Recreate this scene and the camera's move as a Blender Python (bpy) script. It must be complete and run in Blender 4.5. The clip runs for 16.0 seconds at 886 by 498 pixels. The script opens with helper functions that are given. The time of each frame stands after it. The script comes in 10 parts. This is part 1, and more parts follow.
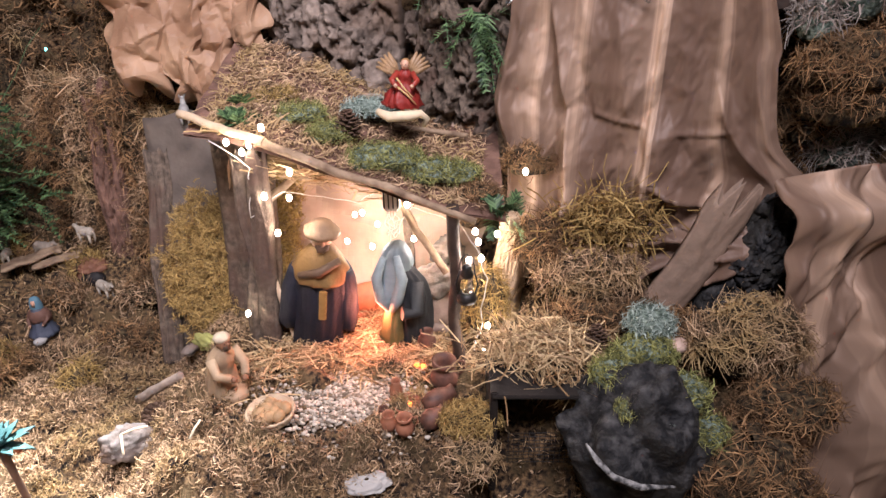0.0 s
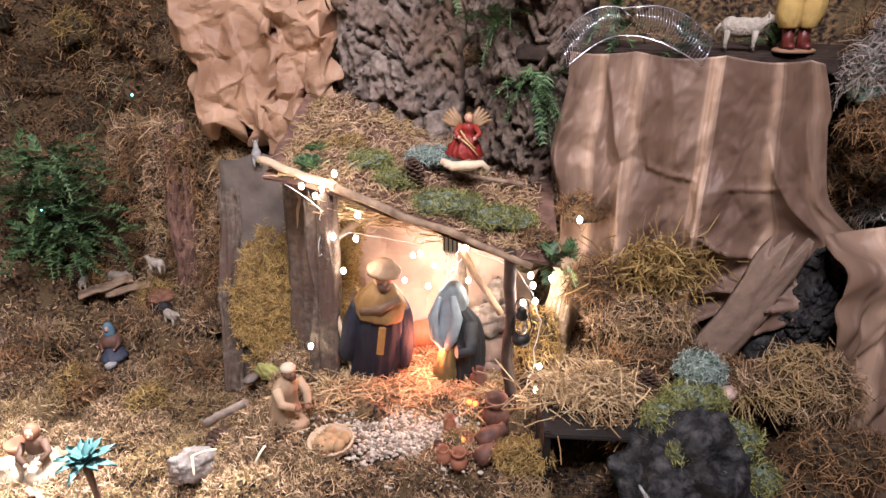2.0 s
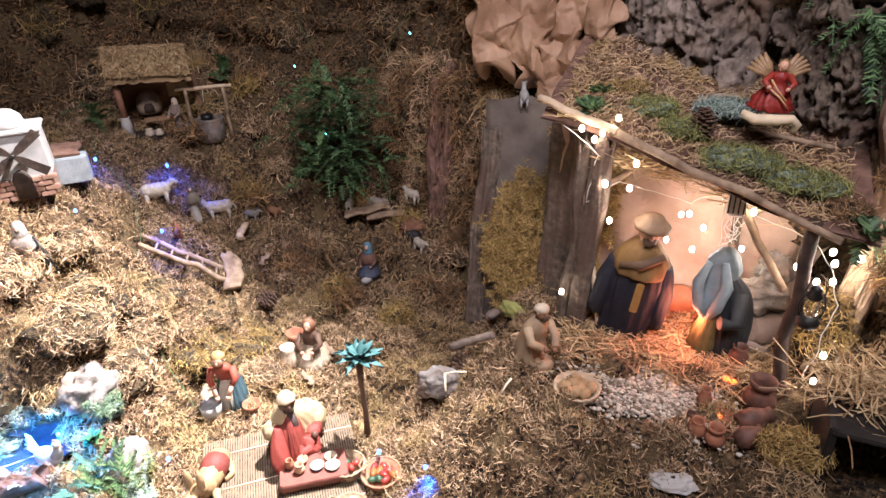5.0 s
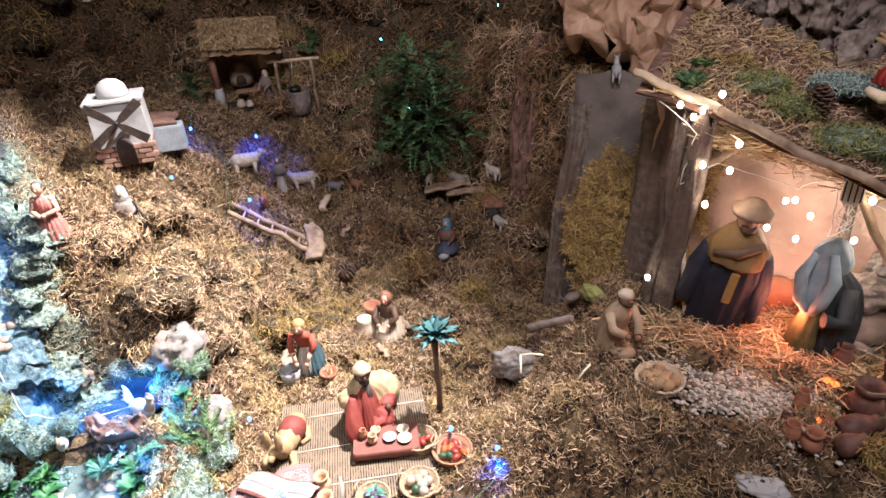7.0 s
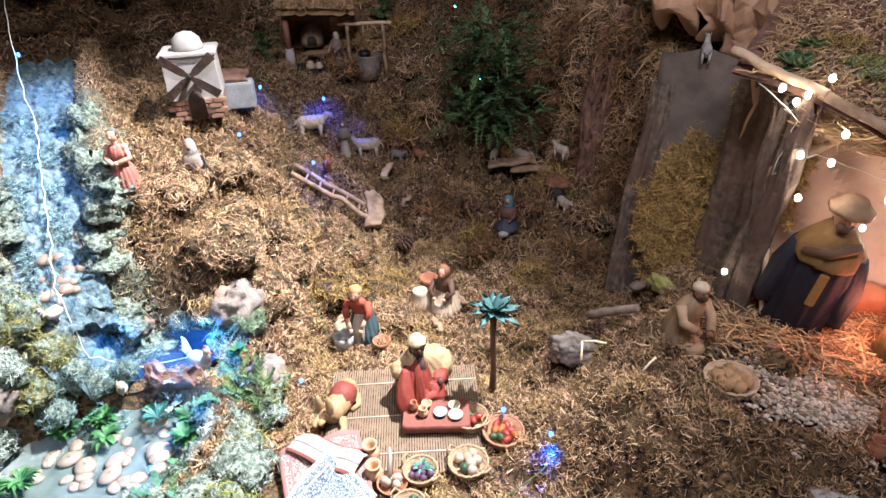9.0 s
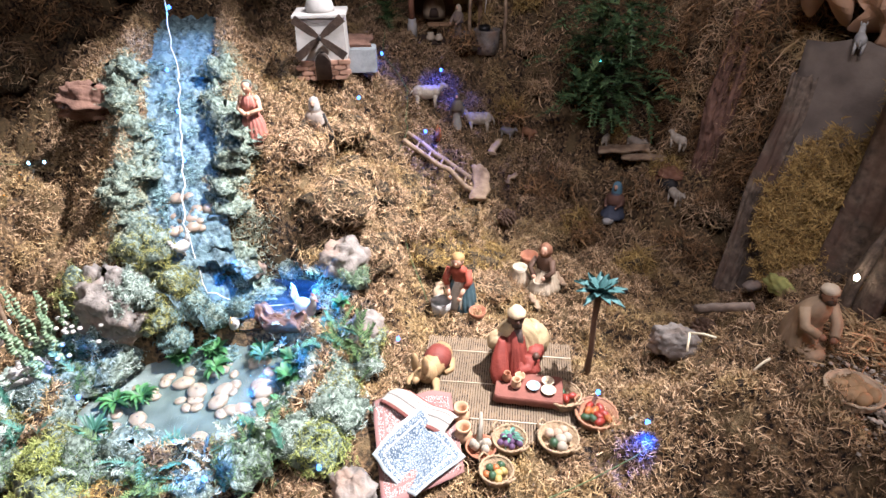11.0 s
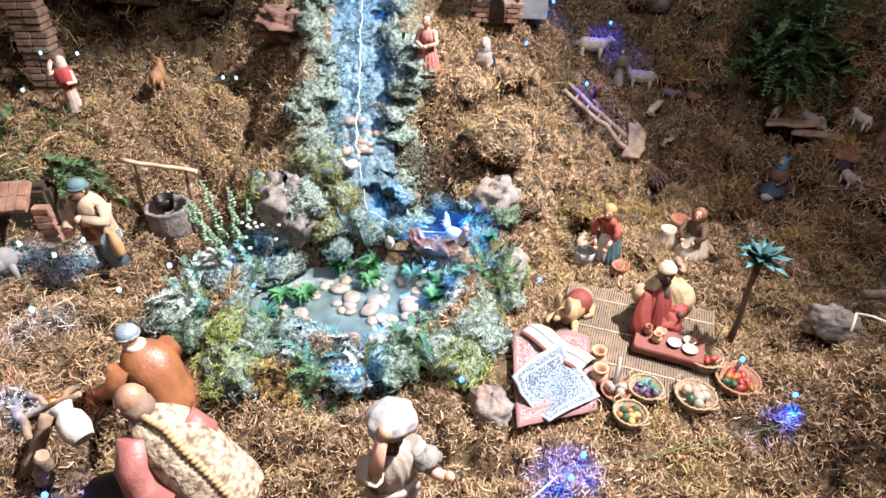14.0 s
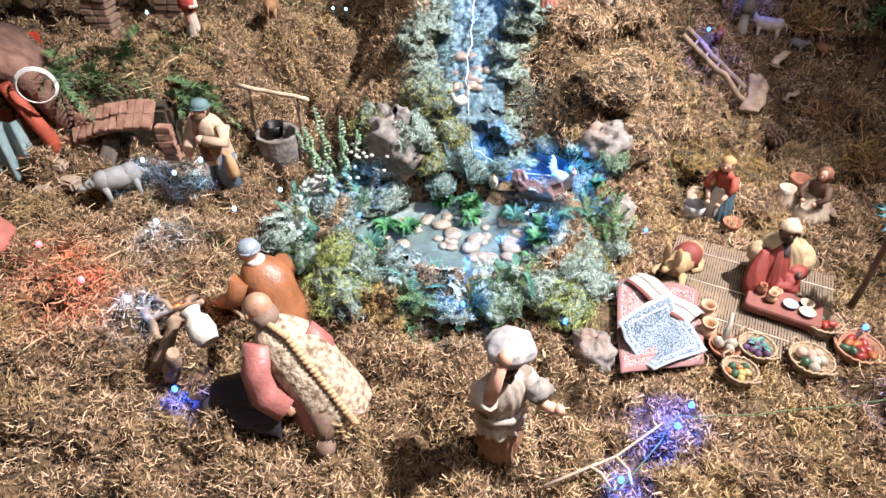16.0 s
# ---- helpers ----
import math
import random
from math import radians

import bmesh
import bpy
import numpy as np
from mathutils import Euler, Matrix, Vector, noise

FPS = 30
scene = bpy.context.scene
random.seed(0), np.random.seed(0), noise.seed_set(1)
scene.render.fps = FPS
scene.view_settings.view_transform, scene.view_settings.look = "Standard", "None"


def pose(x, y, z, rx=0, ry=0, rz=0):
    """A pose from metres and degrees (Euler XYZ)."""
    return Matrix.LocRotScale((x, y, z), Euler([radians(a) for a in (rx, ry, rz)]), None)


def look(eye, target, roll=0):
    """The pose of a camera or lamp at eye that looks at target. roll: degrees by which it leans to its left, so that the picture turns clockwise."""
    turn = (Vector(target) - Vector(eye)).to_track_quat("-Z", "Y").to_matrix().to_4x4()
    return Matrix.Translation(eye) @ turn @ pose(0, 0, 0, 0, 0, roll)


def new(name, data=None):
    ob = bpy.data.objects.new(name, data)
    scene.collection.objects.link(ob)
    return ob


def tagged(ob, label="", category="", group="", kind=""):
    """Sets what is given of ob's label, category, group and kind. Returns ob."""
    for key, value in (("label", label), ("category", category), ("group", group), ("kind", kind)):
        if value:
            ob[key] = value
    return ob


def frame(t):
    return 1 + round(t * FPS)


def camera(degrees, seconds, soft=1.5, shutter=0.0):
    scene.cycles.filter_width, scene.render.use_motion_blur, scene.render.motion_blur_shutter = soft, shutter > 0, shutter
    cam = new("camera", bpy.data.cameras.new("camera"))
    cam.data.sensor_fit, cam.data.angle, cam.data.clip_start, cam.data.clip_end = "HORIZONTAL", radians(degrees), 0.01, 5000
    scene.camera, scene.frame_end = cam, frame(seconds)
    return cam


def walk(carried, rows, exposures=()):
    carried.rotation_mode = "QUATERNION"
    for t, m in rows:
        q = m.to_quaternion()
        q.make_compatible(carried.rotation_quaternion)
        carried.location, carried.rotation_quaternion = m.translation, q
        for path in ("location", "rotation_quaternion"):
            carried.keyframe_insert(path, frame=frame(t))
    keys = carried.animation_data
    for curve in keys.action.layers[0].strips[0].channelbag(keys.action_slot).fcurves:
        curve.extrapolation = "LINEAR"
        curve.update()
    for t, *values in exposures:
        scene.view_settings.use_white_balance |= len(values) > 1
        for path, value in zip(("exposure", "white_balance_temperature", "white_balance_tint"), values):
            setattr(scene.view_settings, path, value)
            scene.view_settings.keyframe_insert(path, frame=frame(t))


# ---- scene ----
cam = camera(71.7, 16.0)
PATH = [
    (0, (0.033, 0.044, 0.989), (-0.02, 1.809, 0.051), -1.1),
    (0.5, (0.024, 0.026, 0.999), (-0.073, 1.804, 0.087), -1.1),
    (1, (0.01, 0.013, 1.006), (-0.116, 1.808, 0.134), -1.0),
    (1.5, (-0.002, 0.001, 1.015), (-0.142, 1.811, 0.177), -0.7),
    (2, (-0.007, -0.01, 1.023), (-0.172, 1.805, 0.199), -0.9),
    (2.5, (-0.025, -0.021, 1.024), (-0.264, 1.787, 0.203), -1.3),
    (3, (-0.058, -0.028, 1.021), (-0.336, 1.774, 0.199), -1.1),
    (3.5, (-0.09, -0.039, 1.014), (-0.414, 1.742, 0.164), -1.1),
    (4, (-0.107, -0.05, 1.012), (-0.534, 1.693, 0.128), -1.0),
    (4.5, (-0.12, -0.044, 1.002), (-0.775, 1.618, 0.104), -1.6),
    (5, (-0.128, -0.038, 0.996), (-0.899, 1.557, 0.067), -2.3),
    (5.2, (-0.128, -0.037, 0.992), (-0.941, 1.537, 0.063), -2.5),
    (7.5, (-0.153, -0.023, 0.981), (-1.148, 1.401, -0.011), -3.9),
    (8, (-0.162, -0.018, 0.975), (-1.183, 1.382, -0.026), -3.8),
    (8.2, (-0.166, -0.015, 0.973), (-1.193, 1.374, -0.033), -3.6),
    (10.3, (-0.212, -0.053, 0.935), (-1.419, 1.146, -0.116), -0.6),
    (10.5, (-0.212, -0.058, 0.932), (-1.438, 1.126, -0.115), -0.8),
    (11, (-0.209, -0.072, 0.932), (-1.473, 1.059, -0.127), -0.8),
    (11.5, (-0.21, -0.086, 0.925), (-1.502, 0.992, -0.156), -1.0),
    (12, (-0.221, -0.099, 0.926), (-1.54, 0.927, -0.174), -1.6),
    (12.5, (-0.223, -0.118, 0.923), (-1.557, 0.882, -0.181), -1.2),
    (13, (-0.223, -0.138, 0.923), (-1.577, 0.817, -0.198), -0.8),
    (13.5, (-0.217, -0.159, 0.92), (-1.62, 0.718, -0.204), -1.0),
    (14, (-0.208, -0.183, 0.907), (-1.629, 0.628, -0.243), 0.3),
    (14.5, (-0.202, -0.216, 0.891), (-1.638, 0.509, -0.298), 0.9),
    (15, (-0.214, -0.232, 0.88), (-1.642, 0.423, -0.358), 0.4),
    (15.5, (-0.221, -0.248, 0.878), (-1.642, 0.368, -0.387), 0.3),
    (16, (-0.228, -0.261, 0.879), (-1.661, 0.321, -0.39), -0.1),
]
EXPOSURES = [(0.0, 1.15), (3.0, 1.2), (4.0, 1.1), (4.5, 0.78), (5.0, 0.56), (7.5, 0.16), (10.5, -0.05), (13.0, -0.1), (16.0, -0.24)]
walk(cam, [(t, look(eye, target, roll)) for t, eye, target, roll in PATH], EXPOSURES)

# one ceiling panel lamp for the room, one spotlight over the display
def lamp(name, kind, where, energy, colour, **more):
    data = bpy.data.lights.new(name, kind)
    data.energy, data.color = energy, colour
    ob = new(name, data)
    ob.matrix_world = where
    if kind == "SPOT":
        data.spot_size, data.spot_blend = more["size"], more["blend"]
        data.shadow_soft_size = more["soft"]
    if kind == "POINT":
        data.shadow_soft_size = more["soft"]
    if kind == "AREA":
        data.shape, data.size, data.size_y = "RECTANGLE", more["size"], more["size_y"]
        data.spread = more["spread"]
    return ob


world = bpy.data.worlds.new("room_air")
world.use_nodes = True
world.node_tree.nodes["Background"].inputs[0].default_value = (1.0, 0.85, 0.7, 1)
world.node_tree.nodes["Background"].inputs[1].default_value = 0.02
scene.world = world

lamp("ceiling_panel_light", "AREA", look((0.04, -0.25, 2.45), (-0.88, 1.45, 0.45)), 19.5, (0.96, 0.89, 1.0), size=1.0, size_y=0.5, spread=radians(112))
lamp("spotlight", "SPOT", look((-0.40, 1.40, 2.5), (-1.17, -0.02, 0.1)), 1420, (0.99, 0.95, 1.0), size=radians(50), blend=0.85, soft=0.025)
WARM, BLUE = (1.0, 0.80, 0.72), (0.004, 0.06, 1.0)
for x, y, z, e in ((-0.27, 1.03, 0.53, 0.30), (-0.14, 1.13, 0.44, 0.50), (-0.02, 1.10, 0.45, 0.42), (0.07, 0.985, 0.48, 0.42), (-0.35, 1.00, 0.65, 0.22), (0.08, 0.95, 0.31, 0.16)):
    lamp("fairy_light_glow", "POINT", pose(x, y, z), e * 0.8, WARM, soft=0.02)
lamp("ember_glow", "POINT", pose(-0.12, 1.05, 0.32), 1.6, (1.0, 0.27, 0.16), soft=0.03)
for x, y, z, e in ((-1.80, 0.48, 0.62, 16.0), (-1.66, 0.41, 0.55, 10.0), (-1.52, 0.34, 0.46, 9.0), (-1.38, 0.27, 0.36, 6.0), (-1.30, 0.33, 0.16, 1.2), (-1.19, 0.41, 0.15, 6.0), (-1.10, 0.30, 0.13, 1.2), (-1.06, 0.06, 0.15, 0.9), (-1.29, -0.03, 0.15, 0.6), (-0.95, 0.05, 0.12, 0.8)):
    lamp("stream_light_glow", "SPOT", look((x, y, z + 0.08), (x, y + 0.001, 0)), e * (0.16 if z > 0.6 else 0.08 if z > 0.3 else 1.5), (0.02, 0.29, 1.0), size=radians(125), blend=0.8, soft=0.015)
for x, y, z, e in ((-0.61, 0.275, 0.105, 0.06), (-0.585, 0.22, 0.105, 0.03), (-1.35, 0.76, 0.20, 0.05),
                   (-1.50, 1.085, 0.455, 0.07), (-1.40, 0.955, 0.33, 0.05), (-1.60, 0.93, 0.50, 0.05), (-0.50, 0.63, 0.12, 0.04), (-0.93, -0.42, 0.095, 0.04), (-0.545, 0.135, 0.10, 0.03)):
    lamp("blue_light_glow", "SPOT", look((x, y, z + 0.022), (x, y + 0.001, 0)), e * (34 if y > 0.9 else 66), BLUE, size=radians(112), blend=0.9, soft=0.008)
for x, y, z, e in ((-1.355, -0.63, 0.15, 0.07), (-1.228, -0.555, 0.14, 0.07)):
    lamp("red_light_glow", "SPOT", look((x, y, z + 0.03), (x, y + 0.001, 0)), e * 16, (1.0, 0.07, 0.07), size=radians(135), blend=0.9, soft=0.008)

for x, y, e in ((-1.375, -0.424, 0.8), (-1.153, -0.479, 0.8), (-1.64, -0.444, 1.0), (-1.58, -0.318, 1.4)):
    lamp("white_light_glow", "SPOT", look((x, y, 0.15), (x, y + 0.001, 0)), e * 1.7, (0.18, 0.40, 1.0), size=radians(130), blend=0.9, soft=0.008)

# ---- materials ----
def mat(name, c1, c2, scale=20.0, rough=0.8, bump=0.3, fine=150.0, metal=0.0, island=0.0, detail=6.0, mid=0.5, spread=0.25, c3=None, big=3.0, spec=0.4):
    """A surface of two colours mixed by noise, with a finer grain in relief. island: share of variation from piece to piece."""
    m = bpy.data.materials.new(name)
    m.use_nodes = True
    nt = m.node_tree
    N, L = nt.nodes, nt.links
    bsdf = N["Principled BSDF"]
    bsdf.inputs["Roughness"].default_value, bsdf.inputs["Metallic"].default_value = rough, metal
    bsdf.inputs["Specular IOR Level"].default_value = spec
    geo = N.new("ShaderNodeNewGeometry")
    noise_a = N.new("ShaderNodeTexNoise")
    noise_a.inputs["Scale"].default_value, noise_a.inputs["Detail"].default_value = scale, detail
    L.new(geo.outputs["Position"], noise_a.inputs["Vector"])
    fac = noise_a.outputs["Fac"]
    if island:
        mix = N.new("ShaderNodeMix")
        mix.inputs[0].default_value = island
        L.new(fac, mix.inputs[2]), L.new(geo.outputs["Random Per Island"], mix.inputs[3])
        fac = mix.outputs[0]
    ramp = N.new("ShaderNodeValToRGB")
    e = ramp.color_ramp.elements
    e[0].position, e[0].color = max(0, mid - spread), (*c1, 1)
    e[1].position, e[1].color = min(1, mid + spread), (*c2, 1)
    L.new(fac, ramp.inputs[0])
    col = ramp.outputs[0]
    if c3:
        noise_c = N.new("ShaderNodeTexNoise")
        noise_c.inputs["Scale"].default_value, noise_c.inputs["Detail"].default_value = big, 3
        L.new(geo.outputs["Position"], noise_c.inputs["Vector"])
        r2 = N.new("ShaderNodeValToRGB")
        r2.color_ramp.elements[0].position, r2.color_ramp.elements[1].position = 0.48, 0.66
        L.new(noise_c.outputs["Fac"], r2.inputs[0])
        mc = N.new("ShaderNodeMix")
        mc.data_type = "RGBA"
        mc.inputs[7].default_value = (*c3, 1)
        L.new(r2.outputs[0], mc.inputs[0]), L.new(col, mc.inputs[6])
        col = mc.outputs[2]
    L.new(col, bsdf.inputs["Base Color"])
    if bump:
        noise_b = N.new("ShaderNodeTexNoise")
        noise_b.inputs["Scale"].default_value, noise_b.inputs["Detail"].default_value = fine, 4
        L.new(geo.outputs["Position"], noise_b.inputs["Vector"])
        b = N.new("ShaderNodeBump")
        b.inputs["Strength"].default_value, b.inputs["Distance"].default_value = bump, 0.004
        L.new(noise_b.outputs["Fac"], b.inputs["Height"])
        L.new(b.outputs[0], bsdf.inputs["Normal"])
    return m


def glow(name, colour, strength):
    m = bpy.data.materials.new(name)
    m.use_nodes = True
    bsdf = m.node_tree.nodes["Principled BSDF"]
    bsdf.inputs["Base Color"].default_value = (*colour, 1)
    bsdf.inputs["Emission Color"].default_value = (*colour, 1)
    bsdf.inputs["Emission Strength"].default_value = strength
    return m


def glass(name, colour, rough=0.02):
    m = bpy.data.materials.new(name)
    m.use_nodes = True
    bsdf = m.node_tree.nodes["Principled BSDF"]
    bsdf.inputs["Base Color"].default_value = (*colour, 1)
    bsdf.inputs["Transmission Weight"].default_value, bsdf.inputs["Roughness"].default_value, bsdf.inputs["IOR"].default_value = 1.0, rough, 1.33
    return m


PAPER_PALE = mat("pale_kraft_paper", (0.36, 0.25, 0.19), (0.54, 0.41, 0.33), 12, 0.7, 0.25, 45)
SOIL = mat("moss_soil", (0.014, 0.009, 0.006), (0.075, 0.047, 0.025), 60, 0.95, 0.9, 160, c3=(0.05, 0.042, 0.02), big=9)
MOSS = mat("dried_moss", (0.125, 0.072, 0.038), (0.64, 0.44, 0.265), 30, 0.85, 0, island=0.6, c3=(0.42, 0.29, 0.135), big=8, spread=0.24)
MOSS_FLOOR = mat("moss_floor", (0.009, 0.005, 0.003), (0.22, 0.135, 0.065), 105, 0.95, 1.0, 260, detail=8, mid=0.53, spread=0.13, c3=(0.11, 0.075, 0.035), big=17)
MOSS_BROWN = mat("brown_moss", (0.05, 0.026, 0.012), (0.46, 0.265, 0.125), 14, 0.9, 0, island=0.6, c3=(0.13, 0.075, 0.035), big=11)
MOSS_GREEN = mat("green_moss", (0.070, 0.072, 0.025), (0.36, 0.36, 0.12), 30, 0.9, 0.2, island=0.6)
MOSS_GREY = mat("grey_moss", (0.10, 0.15, 0.125), (0.50, 0.58, 0.51), 30, 0.9, 0.2, island=0.6)
LICHEN = mat("golden_lichen", (0.17, 0.10, 0.03), (0.48, 0.33, 0.12), 35, 0.9, 0.4, island=0.6)
STRAW = mat("straw", (0.22, 0.13, 0.06), (0.58, 0.43, 0.24), 20, 0.6, 0.1, island=0.8)
BARK = mat("cork_bark", (0.05, 0.036, 0.028), (0.33, 0.26, 0.21), 28, 0.92, 1.0, 90, c3=(0.15, 0.10, 0.07), big=7)
BARK_RED = mat("reddish_bark", (0.07, 0.035, 0.025), (0.25, 0.14, 0.10), 30, 0.92, 1.0, 90)
BARK_POST = mat("weathered_post_bark", (0.035, 0.026, 0.020), (0.20, 0.15, 0.11), 70, 0.92, 1.0, 120, c3=(0.10, 0.062, 0.045), big=12)
SLATE = mat("grey_wood_board", (0.06, 0.045, 0.036), (0.15, 0.12, 0.095), 16, 0.85, 0.8, 60)
WOOD = mat("branch_wood", (0.13, 0.08, 0.05), (0.40, 0.29, 0.19), 40, 0.8, 0.6, 120)
PALE_WOOD = mat("peeled_branch", (0.42, 0.30, 0.19), (0.66, 0.52, 0.37), 40, 0.65, 0.3, 120)
DARK_WOOD = mat("dark_wood", (0.016, 0.010, 0.007), (0.065, 0.040, 0.028), 40, 0.75, 0.5, 120)
PAPER = mat("crumpled_kraft_paper", (0.20, 0.105, 0.058), (0.50, 0.32, 0.20), 9, 0.58, 0.25, 45, c3=(0.24, 0.13, 0.075), big=5)
SANDSTONE = mat("sandstone", (0.24, 0.17, 0.12), (0.44, 0.35, 0.26), 40, 0.9, 0.6, 140)
ROCK = mat("grey_rock", (0.07, 0.062, 0.055), (0.30, 0.265, 0.235), 45, 0.9, 1.0, 110, c3=(0.24, 0.17, 0.13), big=14)
BLACK_ROCK = mat("black_rock", (0.006, 0.006, 0.007), (0.075, 0.072, 0.070), 60, 0.75, 1.0, 160, mid=0.58, spread=0.14, c3=(0.020, 0.018, 0.015), big=16)
PEBBLE = mat("pebble", (0.10, 0.060, 0.040), (0.33, 0.255, 0.185), 18, 0.4, 0.1, 200, island=0.7)
GRAVEL = mat("pale_gravel", (0.18, 0.14, 0.10), (0.62, 0.55, 0.46), 40, 0.9, 0.2, island=0.8)
# darker moss colours for clump cores: the shade between strands is painted in
MOSS_CORE_SHADE = mat("shaded_moss_core", (0.012, 0.009, 0.005), (0.13, 0.09, 0.045), 110, 0.95, 1.0, 240, detail=8, mid=0.52, spread=0.14)
GREEN_CORE_SHADE = mat("shaded_green_core", (0.04, 0.06, 0.045), (0.27, 0.34, 0.28), 110, 0.95, 1.0, 240, detail=8, mid=0.52, spread=0.14)
LEAF = mat("green_leaf", (0.015, 0.07, 0.025), (0.07, 0.22, 0.07), 30, 0.5, 0, island=0.6)
LEAF_DARK = mat("dark_evergreen", (0.012, 0.035, 0.014), (0.13, 0.22, 0.085), 25, 0.6, 0, island=0.6)
LEAF_BLUE = mat("blue_green_leaf", (0.02, 0.085, 0.060), (0.10, 0.26, 0.185), 25, 0.5, 0, island=0.5)
PALM_LEAF = mat("palm_leaf", (0.025, 0.085, 0.085), (0.12, 0.25, 0.245), 25, 0.5, 0.1, island=0.5)
LEAF_PALE = mat("pale_leaf", (0.09, 0.16, 0.09), (0.27, 0.36, 0.22), 25, 0.6, 0, island=0.5)
LIME = mat("lime_moss", (0.15, 0.18, 0.045), (0.42, 0.47, 0.16), 40, 0.9, 0.3, island=0.5)
WHITE = mat("white_plaster", (0.33, 0.315, 0.295), (0.50, 0.48, 0.455), 20, 0.8, 0.2)
PLASTER = mat("room_plaster", (0.26, 0.22, 0.18), (0.34, 0.29, 0.24), 4, 0.9, 0.1)
TERRACOTTA = mat("terracotta", (0.22, 0.08, 0.045), (0.36, 0.155, 0.085), 50, 0.7, 0.2)
PALE_CLAY = mat("pale_clay", (0.36, 0.21, 0.12), (0.50, 0.31, 0.19), 50, 0.7, 0.2)
DARK_CLAY = mat("dark_clay", (0.06, 0.028, 0.02), (0.17, 0.075, 0.05), 60, 0.6, 0.2)
WICKER = mat("wicker", (0.20, 0.13, 0.075), (0.40, 0.29, 0.175), 120, 0.7, 0.6, 300)
SKIN = mat("painted_skin", (0.50, 0.27, 0.18), (0.62, 0.37, 0.26), 30, 0.5, 0.05)
SKIN_DARK = mat("painted_dark_skin", (0.06, 0.03, 0.02), (0.12, 0.06, 0.04), 30, 0.5, 0.05)
FLEECE = mat("painted_fleece", (0.28, 0.24, 0.19), (0.52, 0.46, 0.38), 120, 0.8, 0.8, 220)
IRON = mat("black_iron", (0.010, 0.010, 0.011), (0.045, 0.042, 0.04), 60, 0.45, 0.2, metal=0.6)
WIRE = mat("white_wire", (0.62, 0.60, 0.55), (0.75, 0.73, 0.68), 20, 0.5, 0)
SILVER = mat("silver_wire", (0.60, 0.60, 0.62), (0.8, 0.8, 0.82), 20, 0.25, 0, metal=0.9)
BULB_WARM, BULB_BLUE, BULB_RED, BULB_WHITE = glow("bulb_warm", (1.0, 0.86, 0.72), 40), glow("bulb_blue", (0.04, 0.16, 1.0), 10), glow("bulb_red", (1.0, 0.10, 0.12), 6), glow("bulb_cold", (0.30, 0.60, 1.0), 8)
BULB_CYAN = glow("bulb_cyan", (0.1, 0.8, 0.9), 8)
EMBER = glow("ember", (1.0, 0.16, 0.03), 3)
WET_BED = mat("wet_blue_grey_rock", (0.015, 0.035, 0.045), (0.20, 0.30, 0.33), 95, 0.6, 1.0, 130, mid=0.52, spread=0.18, c3=(0.10, 0.17, 0.19), big=22)
LICHEN_PALE = mat("silvery_lichen", (0.16, 0.13, 0.11), (0.46, 0.40, 0.35), 40, 0.9, 0.2, island=0.5)
BANK_MOSS = mat("sage_bank_moss", (0.15, 0.17, 0.12), (0.36, 0.39, 0.29), 45, 0.9, 0.2, island=0.35)
WET_MOSS = mat("wet_teal_moss", (0.03, 0.08, 0.08), (0.24, 0.38, 0.38), 40, 0.6, 0.3, island=0.5)
POOL_BED = mat("dark_pool_floor", (0.003, 0.010, 0.022), (0.014, 0.035, 0.07), 45, 0.4, 0.4, 80)
POND_BED = mat("grey_pond_mud", (0.045, 0.062, 0.056), (0.12, 0.15, 0.13), 25, 0.5, 0.3, 80)
WATER = glass("water", (0.80, 0.92, 0.94))

PAINT = {}


def paint(r, g, b, rough=0.68):
    """Figurine paint, slightly worn."""
    key = (r, g, b, rough)
    if key not in PAINT:
        PAINT[key] = mat("figurine_paint", (r * 0.72, g * 0.72, b * 0.72), (min(1, r * 1.15), min(1, g * 1.15), min(1, b * 1.15)), 45, rough, 0.3, 170)
    return PAINT[key]


# ---- mesh helpers ----
rng = np.random.default_rng(7)


